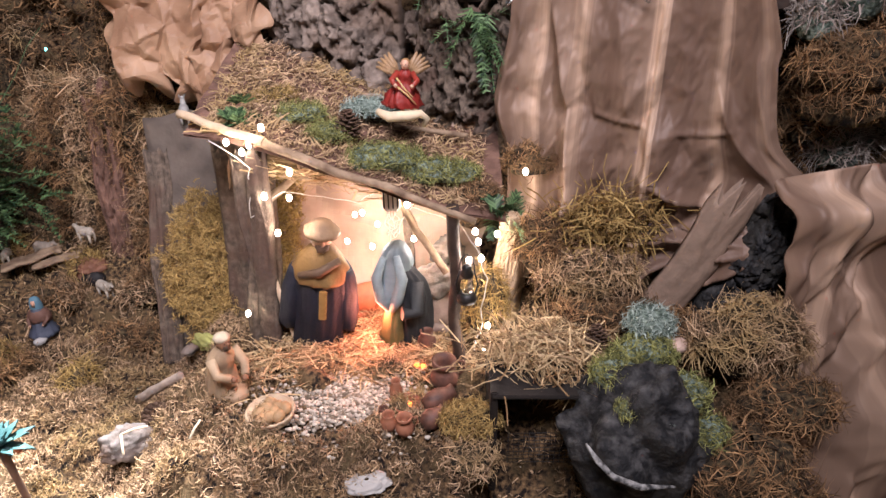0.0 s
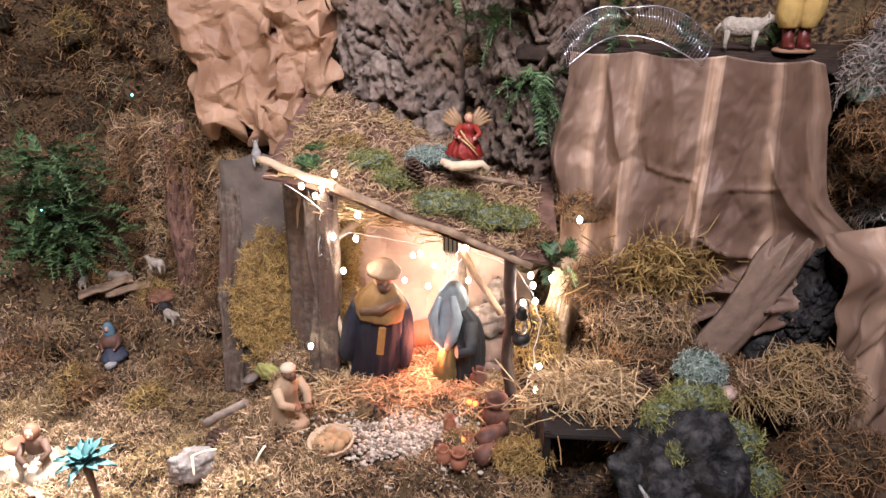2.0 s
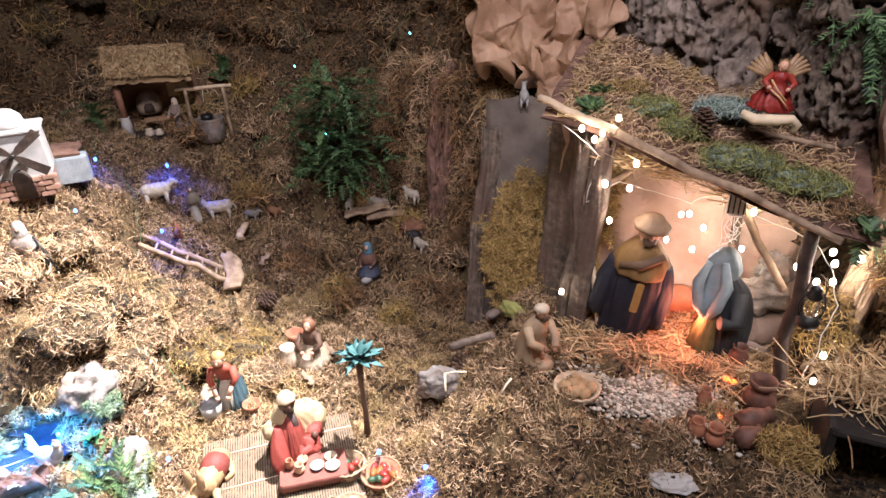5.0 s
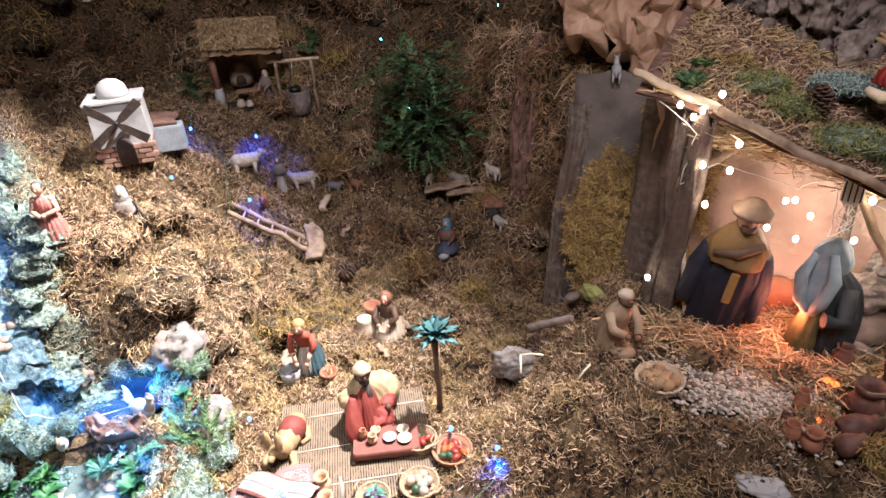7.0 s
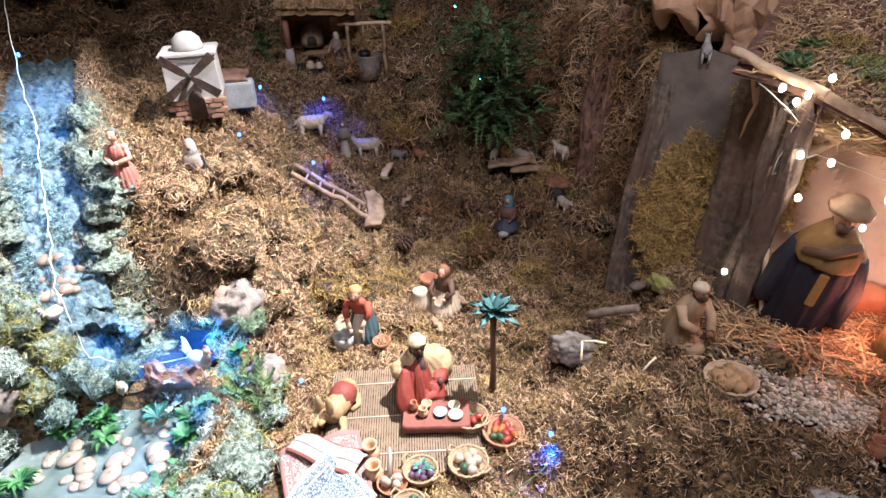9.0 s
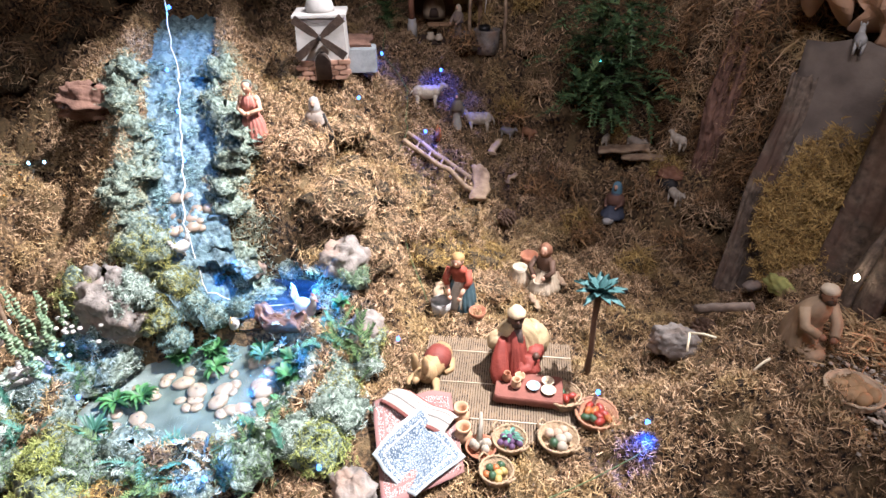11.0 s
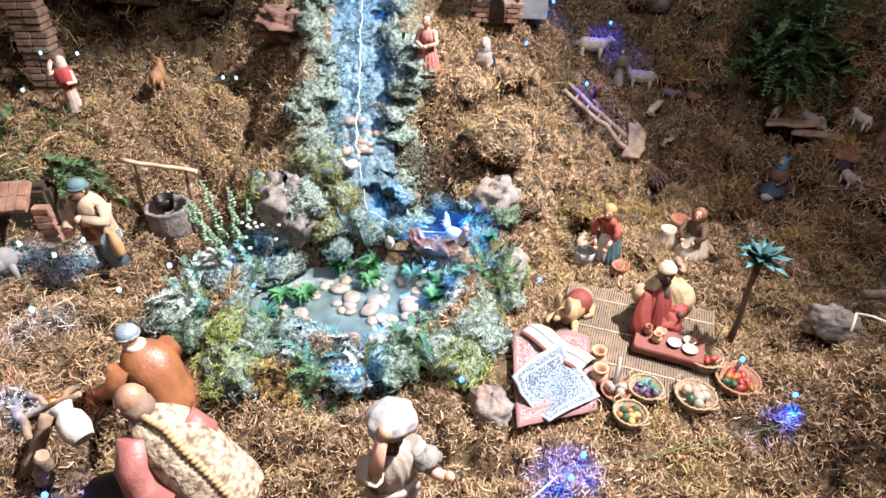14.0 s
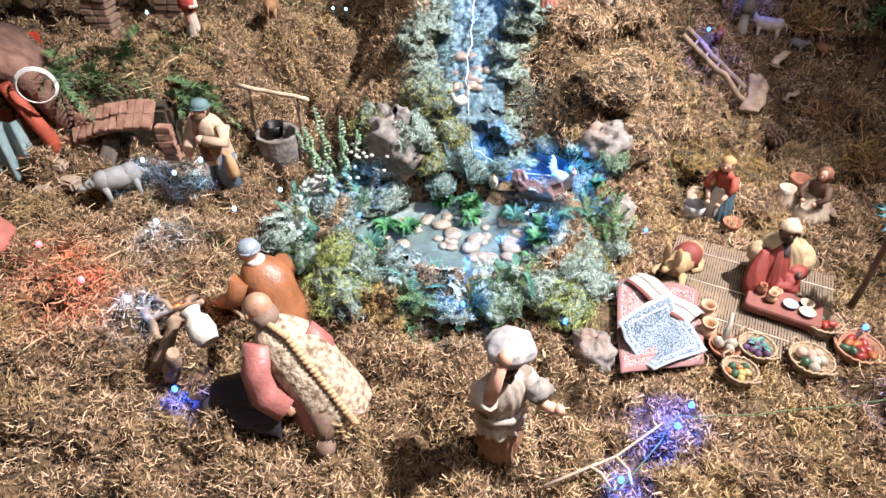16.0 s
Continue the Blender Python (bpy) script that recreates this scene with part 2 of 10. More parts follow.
class Shape:
    """A bmesh under construction, with a current transform and material slot."""

    def __init__(self):
        self.bm, self.mats, self.slot, self.m, self.smooth = bmesh.new(), [], 0, Matrix(), True

    def use(self, material):
        if material not in self.mats:
            self.mats.append(material)
        self.slot = self.mats.index(material)
        return self

    def _faces(self, rows, closed, caps=True):
        n = len(rows[0])
        vs = [[self.bm.verts.new(self.m @ Vector(p)) for p in row] for row in rows]
        for a, b in zip(vs, vs[1:]):
            for i in range(n if closed else n - 1):
                j = (i + 1) % n
                f = self.bm.faces.new((a[i], a[j], b[j], b[i]))
                f.material_index, f.smooth = self.slot, self.smooth
        if closed and caps:
            for row, flip in ((vs[0], True), (vs[-1], False)):
                f = self.bm.faces.new(row[::-1] if flip else row)
                f.material_index, f.smooth = self.slot, False
        return self

    def lathe(self, profile, seg=16, at=(0, 0, 0), sx=1.0, sy=1.0, folds=0.0, count=9, caps=True, lean=(0, 0)):
        """profile: (radius, height) rows from the bottom up. folds: relative depth of the pleats."""
        z0, z1 = profile[0][1], profile[-1][1]
        rows = []
        for r, z in profile:
            k = (z - z0) / max(1e-6, z1 - z0)
            row = []
            for i in range(seg):
                a = 2 * math.pi * i / seg
                rr = r * (1 + folds * (1 - k) * math.sin(a * count + 3 * k))
                row.append((at[0] + rr * sx * math.cos(a) + lean[0] * k, at[1] + rr * sy * math.sin(a) + lean[1] * k, at[2] + z))
            rows.append(row)
        return self._faces(rows, True, caps)

    def tube(self, points, radii, seg=7):
        pts = [Vector(p) for p in points]
        if not hasattr(radii, "__len__"):
            radii = [radii] * len(pts)
        rows = []
        side = None
        for i, p in enumerate(pts):
            d = (pts[min(i + 1, len(pts) - 1)] - pts[max(i - 1, 0)]).normalized()
            if side is None:
                side = d.orthogonal().normalized()
            side = (side - d * side.dot(d)).normalized()
            up = d.cross(side)
            rows.append([p + (side * math.cos(2 * math.pi * k / seg) + up * math.sin(2 * math.pi * k / seg)) * radii[i] for k in range(seg)])
        return self._faces(rows, True)

    def ball(self, c, r, seg=12, scale=(1, 1, 1), rough=0.0, freq=8.0, seed=0.0):
        rows = []
        for j in range(seg // 2 + 1):
            th = math.pi * (0.02 + 0.96 * j / (seg // 2))
            row = []
            for i in range(seg):
                a = 2 * math.pi * i / seg
                d = Vector((math.sin(th) * math.cos(a), math.sin(th) * math.sin(a), -math.cos(th)))
                k = 1 + (rough * noise.noise(d * freq + Vector((seed, seed, 0))) if rough else 0)
                row.append((c[0] + d.x * r * k * scale[0], c[1] + d.y * r * k * scale[1], c[2] + d.z * r * k * scale[2]))
            rows.append(row)
        return self._faces(rows, True)

    def box(self, c, size, bevel=0.0, turn=0.0):
        m = self.m @ Matrix.Translation(c) @ pose(0, 0, 0, 0, 0, turn)
        before = len(self.bm.faces)
        made = bmesh.ops.create_cube(self.bm, size=1, matrix=m @ Matrix.Diagonal((*size, 1)))
        if bevel:
            edges = list({e for v in made["verts"] for e in v.link_edges})
            bmesh.ops.bevel(self.bm, geom=edges, offset=bevel, segments=2, affect="EDGES")
        self.bm.faces.ensure_lookup_table()
        for f in self.bm.faces[before:] if not bevel else [f for f in self.bm.faces if f.index == -1 or f.index >= before]:
            f.material_index = self.slot
        return self

    def sheet(self, fn, nu, nv, thick=0.0):
        """A grid fn(u, v) over the unit square; thick gives it a back."""
        rows = [[fn(i / nu, j / nv) for i in range(nu + 1)] for j in range(nv + 1)]
        self._faces(rows, False)
        if thick:
            back = [[(p[0], p[1], p[2] - thick) for p in row][::-1] for row in rows]
            self._faces(back, False)
        return self

    def done(self, name, parent=None, m=None):
        me = bpy.data.meshes.new(name)
        self.bm.to_mesh(me)
        self.bm.free()
        for x in self.mats:
            me.materials.append(x)
        ob = new(name, me)
        if m is not None:
            ob.matrix_world = m
        if parent is not None:
            ob.parent = parent
        return ob


def thing(name, m, label, category, group=""):
    ob = new(name)
    ob.empty_display_size = 0.02
    ob.matrix_world = m
    return tagged(ob, label, category, group)


def part(name, shape, parent, label=""):
    ob = shape.done(name, parent)
    return tagged(ob, label) if label else ob


def raw_mesh(name, verts, faces, material, smooth=True):
    me = bpy.data.meshes.new(name)
    k = faces.shape[1]
    me.vertices.add(len(verts)), me.loops.add(faces.size), me.polygons.add(len(faces))
    me.vertices.foreach_set("co", np.asarray(verts, np.float32).ravel())
    me.loops.foreach_set("vertex_index", faces.astype(np.int32).ravel())
    me.polygons.foreach_set("loop_start", np.arange(0, faces.size, k, dtype=np.int32))
    if smooth:
        me.polygons.foreach_set("use_smooth", np.ones(len(faces), bool))
    me.materials.append(material)
    me.update(calc_edges=True)
    me.validate()
    return new(name, me)


def strands(name, base, normal, length, width, material, lift=0.35, curl=1.2, joints=3, seed=1, direction=None, spread=1.0):
    """Many thin curling strands, one mesh: base points, surface normals, metres."""
    r = np.random.default_rng(seed)
    n = len(base)
    d = r.normal(size=(n, 3))
    if direction is not None:
        d = d * spread + direction
    d -= (d * normal).sum(1, keepdims=True) * normal
    d /= np.linalg.norm(d, axis=1, keepdims=True) + 1e-9
    side = np.cross(normal, d)
    ln = length * r.uniform(0.5, 1.4, (n, 1))
    bend = curl * r.normal(size=(n, 1))
    up = lift * r.uniform(-0.2, 1.6, (n, 1))
    w = width * r.uniform(0.6, 1.5, (n, 1))
    twist = r.uniform(-1, 1, (n, 1))
    wide = side * np.cos(twist) + normal * np.sin(twist)
    rows = []
    for j in range(joints + 1):
        s = j / joints
        p = base + d * ln * s + side * bend * ln * s * s * 0.6 + normal * ln * (up * s - up * 0.9 * s * s) + normal * 0.0015
        k = w * (1 - 0.6 * s)
        rows += [p - wide * k / 2, p + wide * k / 2]
    verts = np.stack(rows, 1)
    m = 2 * (joints + 1)
    f = np.array([[2 * j, 2 * j + 1, 2 * j + 3, 2 * j + 2] for j in range(joints)])
    faces = (np.arange(n)[:, None, None] * m + f[None]).reshape(-1, 4)
    return raw_mesh(name, verts.reshape(-1, 3), faces, material)


def tufts(name, base, normal, length, width, material, rise=0.6, turns=2.6, seed=1, pull=None):
    """Short curling sprigs that hook out of a surface every way, one mesh."""
    r = np.random.default_rng(seed)
    n = len(base)
    d = r.normal(size=(n, 3))
    d -= (d * normal).sum(1, keepdims=True) * normal
    d /= np.linalg.norm(d, axis=1, keepdims=True) + 1e-9
    d = d + normal * r.uniform(-0.1, 1.0, (n, 1)) * rise + (0 if pull is None else pull)
    d /= np.linalg.norm(d, axis=1, keepdims=True)
    e = np.cross(d, normal + 0.7 * r.normal(size=(n, 3)))
    e /= np.linalg.norm(e, axis=1, keepdims=True) + 1e-9
    wide = np.cross(d, e) + 0.5 * r.normal(size=(n, 3))
    wide = wide * 0.5 + e
    wide /= np.linalg.norm(wide, axis=1, keepdims=True) + 1e-9
    th = turns * r.uniform(0.2, 1.3, (n, 1))
    q = length * r.uniform(0.5, 1.5, (n, 1)) / th
    w = width * r.uniform(0.6, 1.5, (n, 1))
    rows = []
    for t in (0.0, 0.5, 1.0):
        p = base + q * (d * np.sin(th * t) + e * (1 - np.cos(th * t))) + normal * length * 0.25 * math.sin(math.pi * t)
        k = w * (1 - 0.45 * t)
        rows += [p - wide * k / 2, p + wide * k / 2]
    f = np.array([[0, 1, 3, 2], [2, 3, 5, 4]])
    faces = (np.arange(n)[:, None, None] * 6 + f[None]).reshape(-1, 4)
    return raw_mesh(name, np.stack(rows, 1).reshape(-1, 3), faces, material)


def vnoise(x, y, scale, seed=0):
    """Smooth value noise from 0 to 1."""
    table = np.random.default_rng(100 + seed).uniform(0, 1, (64, 64))
    x, y = np.asarray(x, float) * scale + 1000, np.asarray(y, float) * scale + 1000
    xi, yi = np.floor(x).astype(int), np.floor(y).astype(int)
    fx, fy = x - xi, y - yi
    fx, fy = fx * fx * (3 - 2 * fx), fy * fy * (3 - 2 * fy)
    t = lambda a, b: table[a % 64, b % 64]
    return (t(xi, yi) * (1 - fx) + t(xi + 1, yi) * fx) * (1 - fy) + (t(xi, yi + 1) * (1 - fx) + t(xi + 1, yi + 1) * fx) * fy


def clods(x, y, size, seed):
    """Rounded clods with dark creases between them, 0 to 1."""
    table = np.random.default_rng(200 + seed).uniform(0, 1, (64, 64, 3))
    x, y = np.asarray(x, float) / size + 500, np.asarray(y, float) / size + 500
    xi, yi = np.floor(x).astype(int), np.floor(y).astype(int)
    best = np.zeros(x.shape)
    for di in (-1, 0, 1):
        for dj in (-1, 0, 1):
            t = table[(xi + di) % 64, (yi + dj) % 64]
            d = np.hypot(x - xi - di - t[..., 0], y - yi - dj - t[..., 1]) / (0.46 + 0.36 * t[..., 2])
            best = np.maximum(best, np.clip(1 - d * d, 0, 1) ** 0.65 * (0.45 + 0.55 * t[..., 2]))
    return best


def sm(a, b, v):
    k = np.clip((np.asarray(v, float) - a) / (b - a), 0, 1)
    return k * k * (3 - 2 * k)


def along(line, x, y):
    """Distance to a polyline of (x, y, z) and the height of its nearest point."""
    x, y = np.asarray(x, float), np.asarray(y, float)
    best, height = np.full(x.shape, 9.0), np.zeros(x.shape)
    for (ax, ay, az), (bx, by, bz) in zip(line, line[1:]):
        k = np.clip(((x - ax) * (bx - ax) + (y - ay) * (by - ay)) / ((bx - ax) ** 2 + (by - ay) ** 2), 0, 1)
        d = np.hypot(x - ax - k * (bx - ax), y - ay - k * (by - ay))
        height = np.where(d < best, az + k * (bz - az), height)
        best = np.minimum(best, d)
    return best, height


STREAM = [(-1.375, 0.255, 0.235), (-1.42, 0.275, 0.28), (-1.48, 0.313, 0.325), (-1.58, 0.37, 0.40), (-1.70, 0.43, 0.47), (-1.82, 0.49, 0.52), (-2.05, 0.62, 0.56)]
POND, POND_Z, POOL, POOL_Z = (-1.15, 0.14), 0.082, (-1.285, 0.365), 0.128


def oval(x, y, c, a, b, turn):
    u = ((x - c[0]) * math.cos(turn) + (y - c[1]) * math.sin(turn)) / a
    v = (-(x - c[0]) * math.sin(turn) + (y - c[1]) * math.cos(turn)) / b
    return np.hypot(u, v)


def ground_height(x, y, rough=True):
    x, y = np.asarray(x, float), np.asarray(y, float)
    north = sm(0.10, 0.36, y)
    h1 = 0.42 * sm(-1.08, -1.68, x) + 0.14 * np.exp(-((x + 1.32) / 0.16) ** 2 - ((y - 0.49) / 0.15) ** 2)
    h1 = h1 - 0.07 * np.exp(-((x + 1.42) / 0.15) ** 2 - ((y - 1.02) / 0.2) ** 2)
    h2 = 0.24 * sm(-1.58, -1.92, x) + 0.20 * np.exp(-((x + 1.50) / 0.16) ** 2 - ((y - 0.12) / 0.10) ** 2)
    z = 0.075 + north * h1 + (1 - north) * h2
    z = z + 0.15 * sm(-0.64, -0.44, x) * sm(0.55, 0.76, y)
    z = z + 0.12 * sm(0.06, 0.22, x) * sm(0.80, 0.94, y)
    z = z + 0.10 * sm(1.25, 1.50, y) * sm(-0.6, -0.85, x)
    z = z - 0.12 * sm(0.02, 0.08, x) * (1 - sm(0.80, 0.9, y)) * sm(0.5, 0.7, y)
    if rough:
        wx, wy = x + 0.012 * (vnoise(x, y, 40, 7) - 0.5), y + 0.012 * (vnoise(x, y, 40, 9) - 0.5)
        lump = 0.060 * (clods(wx, wy, 0.090, 1) - 0.55) + 0.036 * (clods(wx, wy, 0.042, 2) - 0.55) + 0.012 * (clods(wx, wy, 0.016, 4) - 0.5) + (vnoise(x, y, 5, 3) - 0.5) * 0.03
        flat = np.clip(np.hypot(x + 0.77, y - 0.52) / 0.26 - 0.5, 0.12, 1)
        z = z + lump * flat
    d, s = along(STREAM, x, y)
    bank = s + 0.055 * np.exp(-((d - 0.115) / 0.034) ** 2)
    flank = np.where(y < 0.255 - 0.54 * (x + 1.375), 0.34, 0.19)
    w = np.where((x + 1.375) * 0.9 - (y - 0.255) * 0.4 > 0, 1 - sm(0.015, 0.06, d), 1 - sm(0.0, 1.0, (d - 0.125) / (flank - 0.125)))
    z = z * (1 - w) + np.where(d < 0.074, s - 0.006, bank) * w
    dip = 1 - sm(0.06, 0.27, np.hypot(x + 1.19, y - 0.36))
    z = z * (1 - dip) + 0.105 * dip
    q = oval(x, y, POOL, 0.125, 0.085, 1.05)
    z = z * sm(0.95, 1.25, q) + 0.085 * (1 - sm(0.95, 1.25, q))
    q = oval(x, y, POND, 0.205, 0.135, 1.15)
    rim = 0.055 * np.exp(-((q - 1.25) / 0.16) ** 2) * (1 - sm(1.1, 1.6, q))
    z = np.where(q < 1.02, 0.05, z) + rim * (1 - sm(0.15, 0.35, z - 0.05))
    return z


def ground_normal(x, y, e=0.004):
    n = np.stack([ground_height(x - e, y) - ground_height(x + e, y), ground_height(x, y - e) - ground_height(x, y + e), np.full(np.shape(x), 2 * e)], -1)
    return n / np.linalg.norm(n, axis=-1, keepdims=True)


def gz(x, y):
    return float(ground_height(x, y, False))

# ---- the setting ----
def room():
    s = Shape().use(PLASTER)
    s.smooth = False
    for c, size, name in (((0, 2.95, 1.4), (6.2, 0.1, 3.2), "wall_north"), ((0, -2.55, 1.4), (6.2, 0.1, 3.2), "wall_south"),
                          ((-3.15, 0.2, 1.4), (0.1, 5.4, 3.2), "wall_west"), ((3.15, 0.2, 1.4), (0.1, 5.4, 3.2), "wall_east"),
                          ((0, 0.2, 2.95), (6.2, 5.4, 0.1), "ceiling"), ((0, 0.2, -0.75), (6.2, 5.4, 0.1), "floor")):
        one = Shape().use(PLASTER)
        one.box(c, size)
        tagged(one.done(name), "plain warm plaster surface closing the room", name.split("_")[0], kind="structure")


room()

X0, X1, Y0, Y1 = -2.75, 1.15, -1.25, 2.0
xs = np.concatenate([np.linspace(X0, -2.05, 50)[:-1], np.linspace(-2.05, 0.1, 290), np.linspace(0.1, X1, 60)[1:]])
ys = np.concatenate([np.linspace(Y0, -0.85, 30)[:-1], np.linspace(-0.85, 1.35, 300), np.linspace(1.35, Y1, 50)[1:]])
NX, NY = len(xs), len(ys)
gx, gy = np.meshgrid(xs, ys)
gzz = ground_height(gx, gy)
idx = np.arange(NX * NY).reshape(NY, NX)
quads = np.stack([idx[:-1, :-1], idx[:-1, 1:], idx[1:, 1:], idx[1:, :-1]], -1).reshape(-1, 4)
ground = raw_mesh("ground", np.stack([gx, gy, gzz], -1).reshape(-1, 3), quads, MOSS_FLOOR)
tagged(ground, "lumpy display ground of brown soil under dried moss", "ground", kind="structure")
s = Shape().use(DARK_WOOD)
s.box((-0.8, 0.375, -0.02), (3.9, 3.25, 0.04), 0.004)
tagged(s.done("platform"), "dark wooden platform that carries the display", "platform", kind="structure")

BACK = [(1.05, 0.80), (0.55, 1.12), (0.15, 1.24), (-0.20, 1.38), (-0.52, 1.52), (-0.80, 1.56), (-1.08, 1.76), (-1.50, 1.84), (-1.95, 1.68), (-2.22, 1.25), (-2.30, 0.70), (-2.34, 0.0), (-2.36, -0.7), (-2.30, -1.2)]


def back_line(k):
    """A place along the back cliff's foot, k from 0 to 1, and the way towards the viewer."""
    pts = [Vector(p) for p in BACK]
    t = k * (len(pts) - 1)
    i = min(int(t), len(pts) - 2)
    f = t - i
    p0, p1, p2, p3 = pts[max(i - 1, 0)], pts[i], pts[i + 1], pts[min(i + 2, len(pts) - 1)]
    p = 0.5 * ((2 * p1) + (p2 - p0) * f + (2 * p0 - 5 * p1 + 4 * p2 - p3) * f * f + (3 * p1 - p0 - 3 * p2 + p3) * f ** 3)
    d = (p2 - p1).normalized()
    return p, Vector((-d.y, d.x))


def cliff_point(k, h):
    p, n = back_line(k)
    w = Vector((p.x, p.y, h))
    lump = 0.13 * noise.noise(w * 3.2) + 0.10 * abs(noise.noise(w * 8)) + 0.08 * abs(noise.noise(w * 17)) + 0.02 * noise.noise(w * 40)
    lean = -0.16 * (h - 0.2) + lump - 0.05
    return Vector((p.x + n.x * lean, p.y + n.y * lean, h))


NU, NV, TOP = 260, 90, 1.75
grid = np.array([[cliff_point(i / NU, -0.05 + TOP * j / NV) for i in range(NU + 1)] for j in range(NV + 1)])
idx = np.arange((NU + 1) * (NV + 1)).reshape(NV + 1, NU + 1)
quads = np.stack([idx[:-1, :-1], idx[1:, :-1], idx[1:, 1:], idx[:-1, 1:]], -1).reshape(-1, 4)
cliff = raw_mesh("backdrop", grid.reshape(-1, 3), quads, MOSS_FLOOR)
tagged(cliff, "rising mossy cliff of brown soil round the display", "cliff", kind="structure")

# dried moss over the ground
def scatter(n, x0, x1, y0, y1, seed):
    r = np.random.default_rng(seed)
    return r.uniform(x0, x1, n), r.uniform(y0, y1, n)


def clear_of_water(x, y):
    d, _ = along(STREAM, x, y)
    return (d > 0.085) & (oval(x, y, POND, 0.205, 0.135, 1.15) > 1.15) & (oval(x, y, POOL, 0.125, 0.085, 1.05) > 1.1)


def bare(x, y):
    """Where the moss leaves gravel, straw or a mat uncovered."""
    gravel = np.hypot((x + 0.19) / 0.13, (y - 0.90) / 0.13) < 0.9 + 0.5 * (vnoise(x, y, 20, 8) - 0.5)
    stall = (x > -0.36) & (x < 0.04) & (y > 0.98) & (y < 1.36)
    u, v = (x + 0.79) * 0.76 + (y - 0.58) * 0.65, -(x + 0.79) * 0.65 + (y - 0.58) * 0.76
    mat_area = (np.abs(u) < 0.15) & (np.abs(v) < 0.14)
    rug = np.hypot(x + 0.80, y - 0.37) < 0.10
    return gravel | stall | mat_area | rug


for count, x0, x1, y0, y1, ln, wd, sd in ((330000, -2.02, 0.0, -0.74, 1.30, 0.0205, 0.0018, 3), (90000, -2.25, 0.75, -0.95, 1.75, 0.025, 0.0029, 4)):
    x, y = scatter(count, x0, x1, y0, y1, sd)
    inside = (x > -2.02) & (x < 0.0) & (y > -0.74) & (y < 1.30)
    wx, wy = x + 0.012 * (vnoise(x, y, 40, 7) - 0.5), y + 0.012 * (vnoise(x, y, 40, 9) - 0.5)
    thick = clods(wx, wy, 0.042, 2) + 0.5 * (clods(wx, wy, 0.090, 1) - 0.6) + 0.5 * (vnoise(x, y, 70, 12) - 0.5)
    thin = (thick < 0.27) & (np.random.default_rng(sd + 50).uniform(size=count) > 0.22)
    keep = clear_of_water(x, y) & ~bare(x, y) & ((sd == 3) | ~inside) & ~thin
    x, y = x[keep], y[keep]
    base = np.stack([x, y, ground_height(x, y)], -1)
    moss = tufts("moss", base, ground_normal(x, y), ln, wd, MOSS, 0.85, 3.8, 5 + sd)
    tagged(moss, "tangled dry golden-brown moss strands covering the ground", "moss", kind="stuff")

# brown moss over the cliff
r = np.random.default_rng(11)
n = 64000
k, h = r.uniform(0.36, 0.98, n), r.uniform(0.1, 1.5, n) ** 1.0
iu, iv = k * NU, (h + 0.05) / TOP * NV
i0, j0 = np.clip(iu.astype(int), 0, NU - 1), np.clip(iv.astype(int), 0, NV - 1)
p = grid[j0, i0] + (iu - i0)[:, None] * (grid[j0, i0 + 1] - grid[j0, i0]) + (iv - j0)[:, None] * (grid[j0 + 1, i0] - grid[j0, i0])
nr = np.cross(grid[j0 + 1, i0] - grid[j0, i0], grid[j0, i0 + 1] - grid[j0, i0])
nr /= np.linalg.norm(nr, axis=1, keepdims=True) + 1e-9
toward = np.array([-0.8, 0.4, 0.0]) - p
nr *= np.sign((nr * toward).sum(1, keepdims=True))
wall_moss = tufts("moss", p, nr, 0.034, 0.0034, MOSS_BROWN, 1.0, 2.6, 12, np.array([0, 0, -0.4]))
tagged(wall_moss, "shaggy brown moss hanging over the cliff", "moss", kind="stuff")


def water(name, c, a, b, turn, z, label):
    s = Shape().use(WATER)
    rim = []
    for i in range(48):
        t = 2 * math.pi * i / 48
        u, v = a * math.cos(t), b * math.sin(t)
        rim.append((c[0] + u * math.cos(turn) - v * math.sin(turn), c[1] + u * math.sin(turn) + v * math.cos(turn)))
    s._faces([[(px, py, z - 0.03) for px, py in rim], [(px, py, z) for px, py in rim]], True)
    ob = s.done(name)
    ob.visible_shadow = False
    return tagged(ob, label, "water", kind="structure")


water("water", POND, 0.205 * 1.08, 0.135 * 1.08, 1.15, POND_Z, "shallow clear pond water over pale pebbles")
water("water", POOL, 0.125 * 1.05, 0.085 * 1.05, 1.05, POOL_Z, "dark blue-lit pool under the little waterfall")


def bed(name, c, a, b, turn, z, material, label):
    """The uneven floor of a pond."""
    s = Shape().use(material)
    rows = []
    for j in range(13):
        k = max(0.01, j / 12)
        row = []
        for i in range(40):
            t = 2 * math.pi * i / 40
            u, v = a * k * math.cos(t), b * k * math.sin(t)
            x, y = c[0] + u * math.cos(turn) - v * math.sin(turn), c[1] + u * math.sin(turn) + v * math.cos(turn)
            row.append((x, y, z + 0.03 * k ** 6 + 0.006 * noise.noise(Vector((x * 30, y * 30, 0)))))
        rows.append(row)
    s._faces(rows, True, False)
    return tagged(s.done(name), label, "pond floor", kind="structure")


bed("pond_floor", POND, 0.205 * 1.02, 0.135 * 1.02, 1.15, 0.056, POND_BED, "muddy grey floor of the shallow pond")
bed("pond_floor", POOL, 0.125 * 1.16, 0.085 * 1.16, 1.05, 0.094, POOL_BED, "dark wet floor of the pool")


